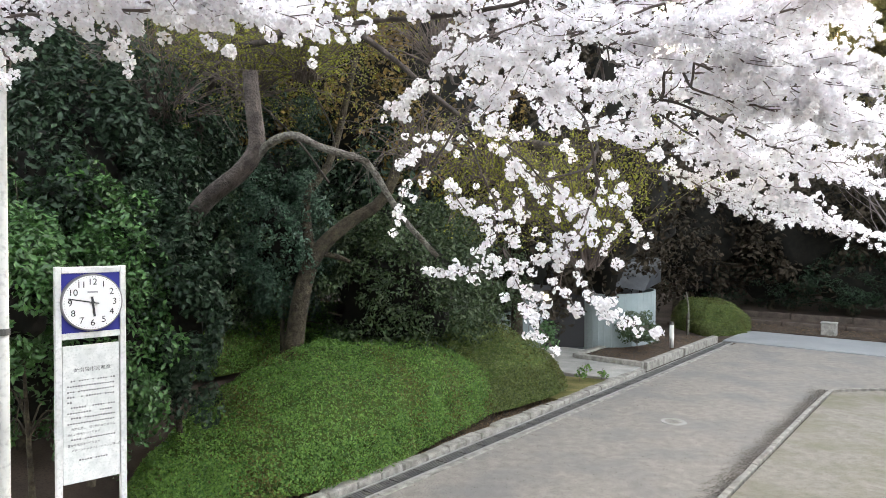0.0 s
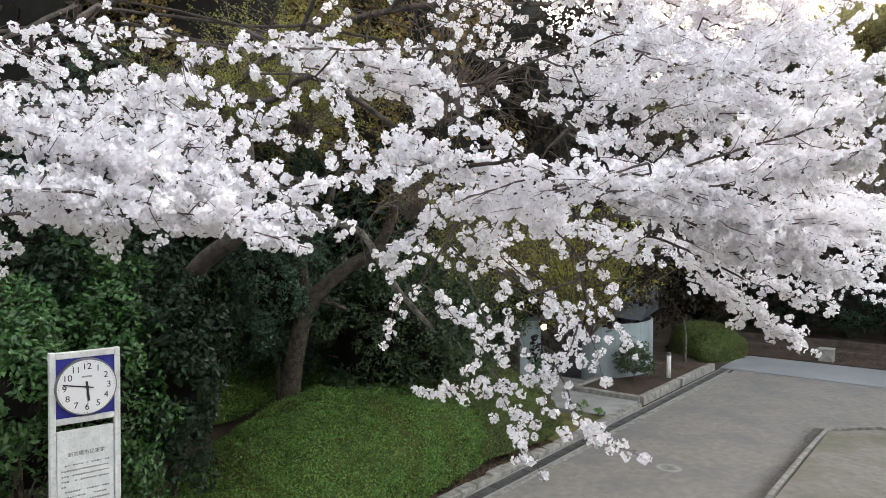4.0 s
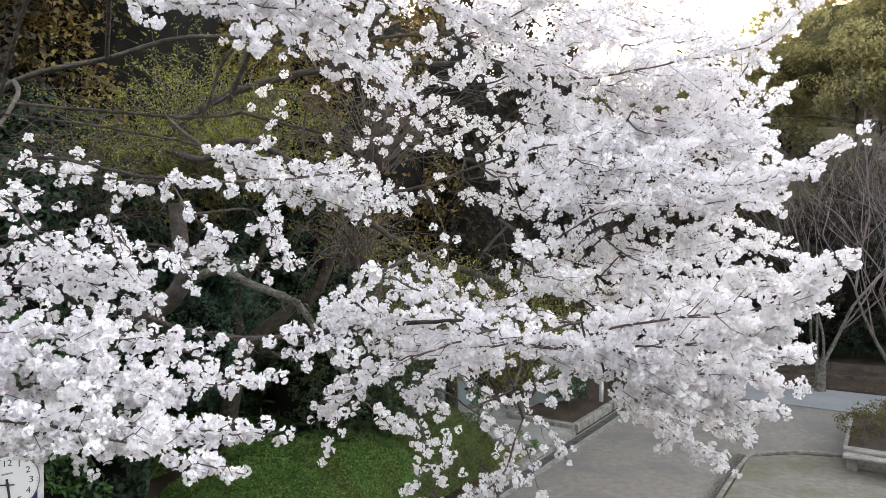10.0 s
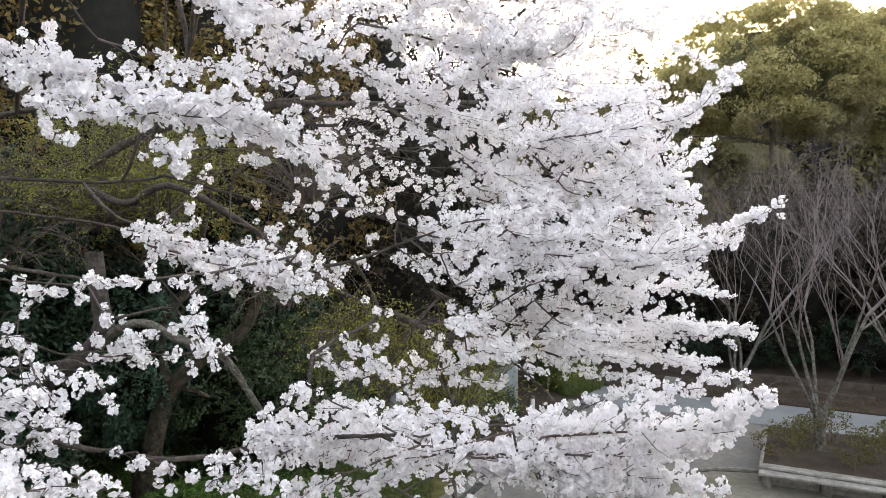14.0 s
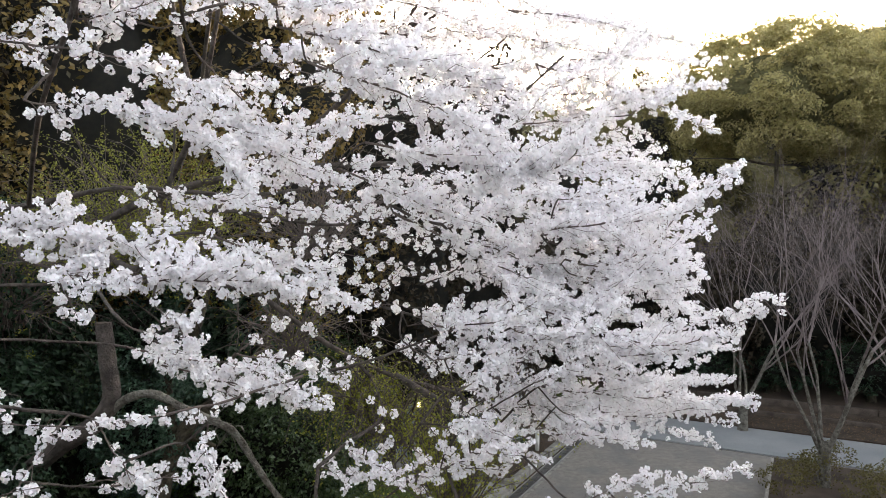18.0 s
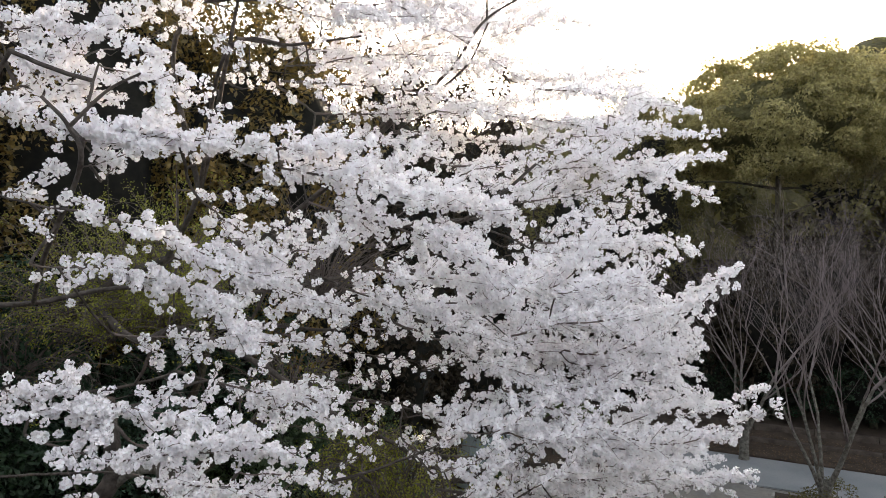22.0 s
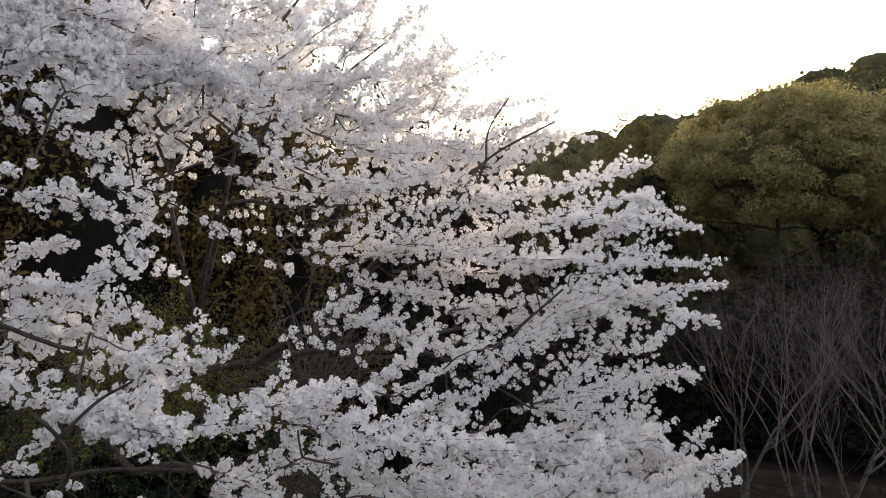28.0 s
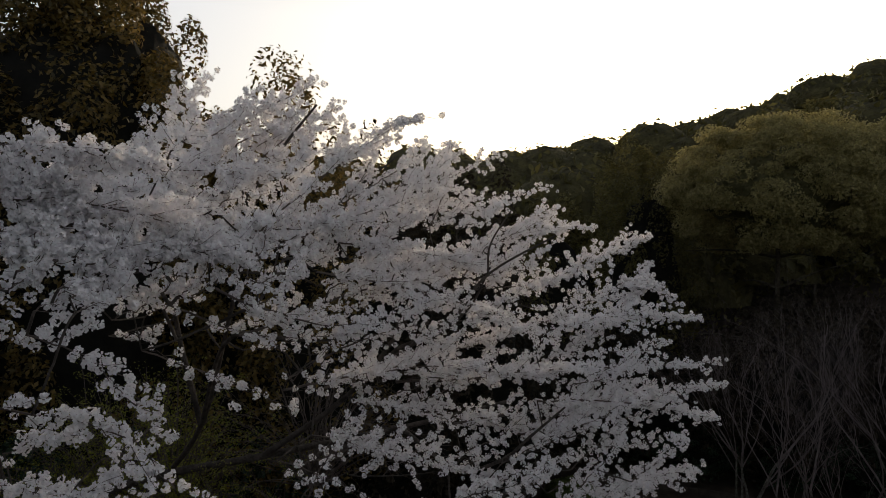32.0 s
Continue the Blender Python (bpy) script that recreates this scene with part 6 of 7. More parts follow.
spray("m", 0.25, (-0.12, 7.66, 9.63), (0.29, 7.49, 9.86), (0.63, 7.34, 10.18))
spray("m", 0.20, (0.05, 6.73, 9.67), (0.4, 7.03, 9.82), (0.7, 7.33, 10.08))
spray("m", 0.23, (2.35, 9.07, 9.49), (2.95, 9.38, 9.53), (3.47, 9.7, 9.72))
spray("m", 0.18, (-1.98, 4.43, 9.77), (-1.84, 4.55, 9.91), (-1.74, 4.67, 10.11))
spray("m", 0.23, (-1.67, 4.39, 9.73), (-1.6, 4.58, 9.82), (-1.56, 4.77, 9.98))
spray("m", 0.23, (-1.46, 4.36, 9.81), (-1.42, 4.75, 9.83), (-1.39, 5.14, 9.92))
spray("m", 0.21, (-1.42, 4.35, 9.72), (-1.35, 4.74, 9.8), (-1.3, 5.13, 9.98))
spray("m", 0.18, (-1.48, 5.67, 9.56), (-1.25, 5.46, 9.75), (-1.09, 5.24, 10))
spray("m", 0.16, (-1.23, 5.6, 9.6), (-0.95, 5.44, 9.81), (-0.74, 5.3, 10.07))
spray("m", 0.22, (-1, 5.45, 9.69), (-0.76, 5.5, 9.83), (-0.57, 5.55, 10.05))
spray("m", 0.22, (-0.52, 5.73, 9.62), (-0.31, 6.1, 9.82), (-0.14, 6.48, 10.13))
spray("m", 0.22, (2.6, 8.66, 9.25), (3.09, 8.92, 9.27), (3.52, 9.2, 9.43))
spray("m", 0.22, (0.65, 7.08, 8.94), (0.92, 7.15, 9.06), (1.13, 7.21, 9.27))
spray("m", 0.22, (1.83, 8.2, 8.77), (2.18, 8.33, 8.91), (2.45, 8.5, 9.17))
spray("m", 0.21, (3.44, 7.98, 8.76), (4.04, 8.29, 8.7), (4.59, 8.61, 8.77))
spray("l", 0.18, (-0.34, 6.47, 8.84), (-0.08, 6.34, 9.06), (0.1, 6.23, 9.37))
spray("m", 0.23, (1.22, 7.33, 8.63), (1.71, 7.66, 8.68), (2.16, 7.99, 8.85))
spray("m", 0.22, (2.87, 7.69, 8.44), (3.36, 7.82, 8.48), (3.79, 7.97, 8.63))
spray("m", 0.20, (3.11, 7.84, 8.51), (3.58, 7.92, 8.63), (3.98, 8.03, 8.88))
spray("m", 0.17, (0.77, 7.54, 8.43), (1.13, 7.8, 8.46), (1.43, 8.08, 8.6))
spray("m", 0.20, (1.05, 7.61, 8.31), (1.51, 7.92, 8.46), (1.92, 8.24, 8.75))
spray("m", 0.26, (0.1, 7.05, 8.11), (0.33, 7.28, 8.24), (0.51, 7.52, 8.48))
spray("l", 0.21, (-0.12, 7.02, 7.91), (0.12, 7.05, 8.15), (0.29, 7.07, 8.49))
spray("l", 0.23, (1.48, 7.41, 7.75), (2, 7.6, 7.87), (2.46, 7.81, 8.12))
spray("m", 0.18, (-0.24, 7.03, 7.85), (0.22, 7.08, 7.94), (0.63, 7.14, 8.12))
spray("m", 0.22, (0.24, 7.14, 7.67), (0.58, 7.21, 7.83), (0.85, 7.28, 8.1))
spray("m", 0.26, (0.6, 7.26, 7.6), (0.97, 7.47, 7.8), (1.3, 7.69, 8.11))
spray("m", 0.18, (1.22, 7.34, 7.59), (1.58, 7.55, 7.71), (1.88, 7.79, 7.95))
spray("l", 0.20, (2.74, 7.24, 7.42), (3.38, 7.54, 7.37), (3.99, 7.85, 7.45))
spray("l", 0.21, (-1.46, 3.5, 4.88), (-1.21, 3.46, 4.86), (-0.94, 3.35, 4.82))
spray("l", 0.21, (-1.39, 3.33, 4.51), (-1.03, 3.28, 4.45), (-0.66, 3.16, 4.37))
spray("l", 0.21, (-1.21, 3.31, 5.01), (-1.09, 3.29, 4.91), (-0.95, 3.2, 4.78))
spray("l", 0.21, (-1.08, 3.68, 4.89), (-1.02, 3.67, 4.8), (-0.94, 3.59, 4.68))
spray("l", 0.21, (-0.95, 3.6, 4.45), (-0.73, 3.57, 4.4), (-0.51, 3.47, 4.33))
spray("m", 0.26, (0.57, 6.31, 7), (0.91, 6.53, 7.1), (1.19, 6.75, 7.28))
spray("d", 0.26, (0.85, 6.58, 7.1), (1.24, 6.6, 7.15), (1.56, 6.62, 7.29))
spray("m", 0.26, (1.34, 7.46, 7.55), (1.7, 7.45, 7.69), (1.99, 7.44, 7.94))
spray("d", 0.26, (2.21, 7.76, 7.84), (2.8, 8.01, 7.91), (3.34, 8.26, 8.1))
spray("d", 0.26, (2.81, 8.25, 7.78), (3.32, 8.29, 7.92), (3.74, 8.33, 8.17))
spray("d", 0.26, (3.29, 8.55, 7.81), (3.83, 8.7, 7.95), (4.31, 8.87, 8.21))
spray("m", 0.26, (0.63, 6.64, 6.93), (1.02, 6.78, 6.91), (1.35, 6.93, 6.98))
spray("m", 0.26, (1.33, 7.2, 7.23), (1.79, 7.28, 7.43), (2.18, 7.34, 7.73))
spray("m", 0.26, (2.08, 7.78, 7.13), (2.63, 7.9, 7.3), (3.1, 8.01, 7.59))
spray("d", 0.26, (2.53, 8.09, 7.58), (3, 8.31, 7.85), (3.41, 8.54, 8.25))
spray("m", 0.26, (3.38, 8.48, 7.44), (3.92, 8.47, 7.42), (4.36, 8.46, 7.51))
spray("m", 0.26, (0.8, 7.07, 6.84), (1.22, 7.28, 6.81), (1.59, 7.51, 6.87))
spray("d", 0.26, (1.36, 6.84, 6.64), (1.94, 6.97, 6.62), (2.45, 7.09, 6.69))
spray("m", 0.26, (2.69, 8.07, 7.01), (3.26, 8.22, 7.23), (3.76, 8.36, 7.57))
spray("m", 0.26, (3.62, 8.32, 6.98), (4.15, 8.43, 6.98), (4.61, 8.56, 7.1))
spray("m", 0.26, (0.56, 6.32, 6.32), (0.88, 6.56, 6.48), (1.16, 6.8, 6.73))
spray("d", 0.26, (0.93, 6.57, 6.34), (1.35, 6.8, 6.52), (1.72, 7.04, 6.8))
spray("d", 0.26, (1.33, 7.06, 6.23), (1.8, 7.08, 6.21), (2.2, 7.11, 6.28))
spray("d", 0.26, (2.3, 7.49, 6.54), (2.82, 7.55, 6.51), (3.26, 7.59, 6.58))
spray("d", 0.26, (2.51, 7.82, 6.41), (3, 8, 6.63), (3.42, 8.18, 6.98))
spray("m", 0.26, (0.36, 6.52, 5.78), (0.68, 6.63, 5.89), (0.95, 6.73, 6.08))
spray("d", 0.26, (1.01, 6.99, 5.84), (1.39, 7.02, 5.98), (1.71, 7.07, 6.22))
spray("d", 0.26, (1.61, 7.49, 5.97), (1.96, 7.48, 6.09), (2.24, 7.45, 6.3))
spray("d", 0.26, (1.82, 7.19, 5.89), (2.26, 7.22, 5.84), (2.63, 7.25, 5.9))
spray("d", 0.26, (3.02, 8.14, 6.32), (3.68, 8.23, 6.31), (4.27, 8.33, 6.41))
spray("d", 0.26, (3.4, 8.19, 6.26), (3.9, 8.4, 6.49), (4.34, 8.62, 6.84))
spray("m", 0.26, (0.39, 6.32, 5.43), (0.81, 6.35, 5.33), (1.17, 6.39, 5.31))
spray("d", 0.26, (0.83, 6.48, 5.48), (1.32, 6.46, 5.57), (1.73, 6.46, 5.74))
spray("d", 0.26, (1.69, 7.55, 5.83), (2.19, 7.6, 6.09), (2.62, 7.67, 6.45))
spray("d", 0.26, (2.08, 7.7, 5.6), (2.52, 7.87, 5.8), (2.9, 8.04, 6.11))
spray("d", 0.26, (2.46, 7.58, 5.55), (3.08, 7.75, 5.47), (3.65, 7.95, 5.49))
spray("d", 0.26, (3.29, 8.15, 5.84), (3.86, 8.34, 6.16), (4.36, 8.51, 6.59))
spray("l", 0.26, (-1.21, 5.69, 6.47), (-0.89, 5.68, 6.56), (-0.64, 5.67, 6.73))
spray("l", 0.26, (-0.93, 6.12, 6.51), (-0.72, 6.27, 6.72), (-0.57, 6.42, 7.03))
spray("l", 0.26, (-0.05, 6.26, 6.57), (0.35, 6.24, 6.42), (0.69, 6.22, 6.37))
spray("l", 0.26, (0.22, 5.76, 6.45), (0.55, 5.74, 6.56), (0.82, 5.73, 6.76))
spray("l", 0.26, (-1.26, 6.18, 6.04), (-1.07, 6.38, 6.24), (-0.95, 6.59, 6.53))
spray("l", 0.26, (-0.6, 5.68, 6.02), (-0.33, 5.7, 6.27), (-0.11, 5.71, 6.6))
spray("l", 0.26, (-0.22, 5.79, 6.04), (0.14, 6.02, 5.98), (0.45, 6.27, 6))
spray("l", 0.26, (0.07, 6.22, 6.26), (0.4, 6.39, 6.24), (0.68, 6.56, 6.29))
spray("l", 0.26, (-1.21, 5.62, 5.58), (-1.03, 5.84, 5.82), (-0.89, 6.08, 6.15))
spray("l", 0.26, (-0.65, 5.77, 5.65), (-0.3, 5.94, 5.56), (0.02, 6.12, 5.55))
spray("l", 0.26, (-1.36, 5.8, 5.27), (-1.15, 5.93, 5.48), (-0.99, 6.08, 5.78))
spray("l", 0.26, (-0.69, 6.05, 5.32), (-0.42, 6.29, 5.53), (-0.2, 6.51, 5.85))
spray("l", 0.26, (-0.19, 5.72, 5.18), (0.19, 5.9, 5.24), (0.54, 6.09, 5.37))
spray("l", 0.21, (-2.26, 3.37, 5.11), (-2.1, 3.44, 5.03), (-1.97, 3.51, 4.98))
spray("l", 0.21, (-1.88, 3.2, 5.12), (-1.65, 3.17, 5.12), (-1.45, 3.13, 5.17))
spray("l", 0.21, (-2.05, 3.02, 5.04), (-1.97, 3.26, 5.04), (-1.9, 3.49, 5.08))
spray("l", 0.21, (-2.09, 3.5, 5.1), (-2.07, 3.73, 5.12), (-2.07, 3.95, 5.2))
spray("l", 0.21, (-1.41, 3.06, 4.94), (-1.31, 3.28, 4.85), (-1.21, 3.49, 4.8))
spray("l", 0.21, (-1.97, 2.97, 4.81), (-1.89, 3.1, 4.82), (-1.82, 3.24, 4.88))
spray("l", 0.21, (-1.95, 3.61, 4.85), (-1.71, 3.67, 4.84), (-1.5, 3.74, 4.88))
spray("l", 0.21, (-1.69, 3.36, 4.88), (-1.5, 3.31, 4.81), (-1.36, 3.27, 4.8))
spray("l", 0.21, (-1.48, 3.55, 4.81), (-1.33, 3.6, 4.73), (-1.22, 3.65, 4.7))
spray("l", 0.21, (-1.84, 3, 4.69), (-1.79, 3.21, 4.69), (-1.76, 3.43, 4.73))
spray("l", 0.21, (-1.71, 3.14, 4.64), (-1.52, 3.14, 4.62), (-1.38, 3.13, 4.64))
spray("l", 0.21, (-1.78, 3.49, 4.7), (-1.64, 3.63, 4.67), (-1.53, 3.76, 4.69))
spray("l", 0.21, (-1.37, 3.35, 4.6), (-1.15, 3.36, 4.56), (-0.97, 3.37, 4.56))
spray("m", 0.26, (1.87, 7.08, 7.74), (2.34, 7.21, 7.89), (2.77, 7.35, 8.15))
spray("d", 0.26, (2.46, 7.18, 7.98), (3.01, 7.13, 8.17), (3.48, 7.08, 8.45))
spray("m", 0.26, (1.69, 7, 7.59), (2.16, 6.91, 7.66), (2.56, 6.82, 7.83))
spray("m", 0.26, (2.47, 6.83, 7.38), (2.93, 6.96, 7.68), (3.34, 7.09, 8.08))
spray("d", 0.26, (1.11, 6.59, 7.06), (1.54, 6.61, 7.27), (1.91, 6.64, 7.57))
spray("m", 0.26, (1.92, 7.06, 7.04), (2.33, 7.05, 7.15), (2.67, 7.04, 7.37))
spray("d", 0.26, (2.12, 6.78, 7.13), (2.66, 6.89, 7.03), (3.16, 7.03, 7.02))
spray("d", 0.26, (1.13, 6.12, 6.39), (1.54, 6.19, 6.64), (1.9, 6.27, 6.98))
spray("d", 0.26, (1.75, 6.42, 6.61), (2.08, 6.42, 6.77), (2.36, 6.45, 7.02))
spray("d", 0.26, (2.23, 7.01, 6.48), (2.82, 7.16, 6.39), (3.36, 7.3, 6.38))
spray("d", 0.26, (2.75, 7.01, 6.39), (3.1, 6.9, 6.65), (3.37, 6.81, 7))
spray("d", 0.26, (1.29, 6.39, 6.03), (1.8, 6.33, 5.91), (2.25, 6.27, 5.86))
spray("d", 0.26, (1.87, 6.7, 6.17), (2.27, 6.72, 6.04), (2.61, 6.74, 6.01))
spray("d", 0.26, (2.51, 7.09, 6.15), (3.02, 7.11, 6.44), (3.48, 7.15, 6.83))
spray("d", 0.26, (2.94, 6.88, 6.07), (3.49, 6.85, 5.99), (3.97, 6.83, 6))
spray("d", 0.26, (3.74, 7.5, 6.08), (4.22, 7.55, 6.33), (4.61, 7.6, 6.68))
spray("d", 0.26, (0.89, 6.21, 5.6), (1.24, 6.3, 5.5), (1.55, 6.41, 5.48))
spray("d", 0.26, (1.9, 6.69, 5.63), (2.47, 6.64, 5.61), (2.98, 6.6, 5.69))
spray("d", 0.26, (2.37, 7, 5.83), (2.78, 7.11, 5.97), (3.13, 7.24, 6.22))
spray("d", 0.26, (3.14, 6.92, 5.8), (3.5, 6.86, 5.68), (3.8, 6.83, 5.66))
spray("d", 0.26, (1.13, 6.58, 5.13), (1.54, 6.64, 5.39), (1.89, 6.72, 5.74))
spray("d", 0.26, (1.86, 6.87, 5.25), (2.39, 6.88, 5.2), (2.85, 6.89, 5.24))
spray("d", 0.26, (2.06, 6.59, 5.16), (2.41, 6.61, 5.36), (2.72, 6.67, 5.68))
spray("d", 0.26, (3.09, 6.8, 5.21), (3.5, 6.82, 5.34), (3.85, 6.86, 5.57))
spray("d", 0.26, (1.2, 6.4, 4.7), (1.66, 6.57, 4.58), (2.08, 6.72, 4.56))
spray("d", 0.26, (1.6, 6.45, 4.75), (2.16, 6.47, 4.65), (2.67, 6.49, 4.64))
spray("d", 0.26, (2.05, 6.8, 4.74), (2.47, 6.72, 4.67), (2.82, 6.64, 4.69))
spray("d", 0.26, (3.01, 7.02, 4.8), (3.46, 7.11, 5.02), (3.85, 7.2, 5.36))
spray("d", 0.23, (-0.46, 5.08, 7.75), (-0.16, 5.02, 7.69), (0.1, 4.97, 7.69))
spray("l", 0.23, (-0.36, 5.64, 7.81), (-0.07, 5.83, 8.07), (0.19, 6.01, 8.43))
spray("d", 0.23, (0.35, 5.36, 7.68), (0.63, 5.37, 7.82), (0.87, 5.39, 8.03))
spray("m", 0.23, (1.27, 6, 7.81), (1.72, 5.94, 7.89), (2.11, 5.9, 8.05))
spray("d", 0.23, (3.17, 6.68, 7.62), (3.48, 6.64, 7.83), (3.72, 6.61, 8.13))
spray("d", 0.23, (-0.69, 4.69, 7.14), (-0.42, 4.67, 7.05), (-0.2, 4.65, 7.02))
spray("d", 0.23, (-0.15, 5.25, 7.13), (0.12, 5.22, 7.17), (0.34, 5.19, 7.29))
spray("d", 0.23, (0.71, 6.07, 7.44), (1.1, 6.13, 7.63), (1.44, 6.18, 7.9))
spray("m", 0.23, (1.68, 6.62, 7.36), (2.02, 6.71, 7.55), (2.29, 6.82, 7.83))
spray("d", 0.23, (-0.48, 5.25, 6.86), (-0.25, 5.44, 7.04), (-0.06, 5.63, 7.31))
spray("d", 0.23, (-0.35, 5.6, 6.92), (-0.03, 5.75, 7.04), (0.25, 5.91, 7.25))
spray("m", 0.23, (0.16, 5.38, 6.87), (0.57, 5.51, 6.75), (0.94, 5.65, 6.71))
spray("d", 0.23, (0.91, 5.83, 6.92), (1.37, 5.77, 6.81), (1.77, 5.73, 6.78))
spray("d", 0.23, (1.38, 6, 6.8), (1.82, 6.04, 6.88), (2.21, 6.09, 7.06))
spray("d", 0.23, (2.24, 6.18, 6.71), (2.6, 6.23, 6.74), (2.91, 6.31, 6.85))
spray("d", 0.23, (2.81, 6.42, 6.8), (3.15, 6.39, 6.87), (3.41, 6.37, 7.03))
spray("d", 0.23, (1.08, 5.94, 6.46), (1.53, 5.85, 6.55), (1.92, 5.77, 6.72))
spray("d", 0.23, (1.58, 6.39, 6.13), (1.93, 6.43, 6.32), (2.22, 6.49, 6.61))
spray("d", 0.23, (2.18, 6.35, 6.37), (2.48, 6.5, 6.51), (2.74, 6.67, 6.76))
spray("d", 0.23, (3.08, 7.04, 6.1), (3.72, 7.19, 5.99), (4.31, 7.33, 5.99))
spray("d", 0.23, (1.62, 6.41, 5.91), (1.99, 6.31, 5.87), (2.28, 6.23, 5.92))
spray("d", 0.23, (2.47, 6.52, 5.98), (3.09, 6.67, 5.84), (3.67, 6.81, 5.79))
spray("d", 0.23, (3.17, 6.58, 5.97), (3.52, 6.72, 6.09), (3.81, 6.87, 6.32))
spray("d", 0.23, (1.52, 5.86, 5.45), (1.93, 5.99, 5.57), (2.3, 6.14, 5.78))
spray("d", 0.23, (2.4, 6.26, 5.53), (2.7, 6.29, 5.68), (2.94, 6.33, 5.92))
spray("m", 0.23, (-1.77, 4.29, 8.34), (-1.67, 4.47, 8.38), (-1.59, 4.67, 8.49))
spray("m", 0.23, (-1.55, 4.57, 8.43), (-1.32, 4.59, 8.55), (-1.14, 4.64, 8.73))
spray("l", 0.23, (-1.54, 5.11, 8.57), (-1.36, 5.23, 8.66), (-1.22, 5.37, 8.83))
spray("m", 0.23, (-1.87, 4.57, 8.15), (-1.6, 4.52, 8.31), (-1.37, 4.47, 8.52))
spray("m", 0.23, (-1.71, 4.73, 8.17), (-1.45, 4.72, 8.2), (-1.22, 4.71, 8.29))
spray("m", 0.23, (-2.11, 4.62, 8.02), (-1.96, 4.77, 8.25), (-1.83, 4.94, 8.56))
spray("m", 0.23, (-1.66, 4.93, 7.97), (-1.38, 5.12, 7.98), (-1.12, 5.31, 8.06))
spray("l", 0.23, (-1.24, 4.85, 7.96), (-0.97, 4.9, 8.08), (-0.74, 4.97, 8.26))
spray("m", 0.23, (-1.78, 4.17, 7.47), (-1.67, 4.28, 7.54), (-1.58, 4.41, 7.67))
spray("m", 0.23, (-1.38, 4.35, 7.66), (-1.13, 4.48, 7.74), (-0.9, 4.59, 7.89))
spray("m", 0.23, (-1.44, 4.85, 7.61), (-1.21, 4.78, 7.77), (-1.02, 4.71, 8))
spray("m", 0.23, (-1.03, 4.96, 7.8), (-0.8, 5.01, 7.88), (-0.6, 5.06, 8.02))
spray("d", 0.23, (0.97, 5.31, 5.56), (1.33, 5.52, 5.62), (1.66, 5.75, 5.75))
spray("d", 0.23, (1.34, 5.25, 5.66), (1.69, 5.38, 5.72), (1.99, 5.52, 5.85))
spray("d", 0.23, (1.61, 5.51, 5.58), (1.88, 5.5, 5.53), (2.1, 5.49, 5.55))
spray("d", 0.23, (2.47, 6.33, 5.75), (2.77, 6.31, 5.87), (3, 6.29, 6.07))
spray("d", 0.23, (0.91, 5.12, 5.39), (1.21, 5.28, 5.43), (1.47, 5.44, 5.55))
spray("d", 0.23, (1.45, 5.81, 5.28), (1.77, 6.03, 5.36), (2.04, 6.23, 5.53))
spray("d", 0.23, (1.83, 5.57, 5.45), (2.08, 5.56, 5.49), (2.27, 5.56, 5.61))
spray("d", 0.23, (2.1, 5.6, 5.46), (2.45, 5.75, 5.59), (2.76, 5.9, 5.8))
spray("d", 0.23, (1.1, 5.13, 5.14), (1.36, 5.28, 5.25), (1.57, 5.42, 5.45))
spray("d", 0.23, (1.44, 5.82, 5.15), (1.71, 5.78, 5.26), (1.92, 5.74, 5.44))
spray("d", 0.23, (1.78, 5.4, 5.13), (2.12, 5.58, 5.24), (2.42, 5.79, 5.43))
spray("d", 0.23, (2.42, 6.18, 5.06), (2.89, 6.35, 4.96), (3.3, 6.53, 4.94))
spray("d", 0.23, (0.97, 5.11, 4.89), (1.23, 5.23, 4.86), (1.45, 5.34, 4.9))
spray("d", 0.23, (1.33, 5.66, 4.88), (1.61, 5.8, 5), (1.83, 5.93, 5.19))
spray("d", 0.23, (2.02, 6.17, 4.91), (2.32, 6.18, 5), (2.56, 6.19, 5.18))
spray("d", 0.23, (2.19, 5.89, 4.76), (2.49, 5.83, 4.65), (2.73, 5.8, 4.62))
spray("d", 0.23, (1.01, 5.43, 4.44), (1.34, 5.59, 4.48), (1.63, 5.75, 4.61))
spray("d", 0.23, (1.22, 5.22, 4.63), (1.5, 5.21, 4.61), (1.71, 5.19, 4.65))
spray("d", 0.23, (1.96, 5.94, 4.59), (2.31, 6, 4.63), (2.6, 6.06, 4.74))
spray("d", 0.23, (2.42, 6.1, 4.49), (2.82, 6.31, 4.37), (3.17, 6.51, 4.32))
spray("d", 0.26, (-2.38, 6.91, 10.59), (-2.06, 7.01, 10.81), (-1.81, 7.13, 11.14))
spray("d", 0.26, (-1.64, 7.48, 10.64), (-1.32, 7.42, 10.94), (-1.06, 7.38, 11.32))
spray("d", 0.26, (-1.27, 7.32, 10.9), (-0.75, 7.4, 11.09), (-0.28, 7.49, 11.38))
spray("d", 0.26, (-0.28, 7.75, 10.8), (0.05, 7.68, 11.06), (0.29, 7.61, 11.42))
spray("d", 0.26, (-2.31, 6.99, 10.26), (-1.87, 6.87, 10.28), (-1.5, 6.77, 10.38))
spray("d", 0.26, (-1.67, 7.15, 10.34), (-1.25, 7.07, 10.34), (-0.9, 7.01, 10.43))
spray("d", 0.26, (-1.21, 6.94, 10.33), (-0.91, 7.04, 10.58), (-0.67, 7.15, 10.93))
spray("d", 0.26, (-0.26, 7.69, 10.5), (0.12, 7.78, 10.6), (0.44, 7.88, 10.8))
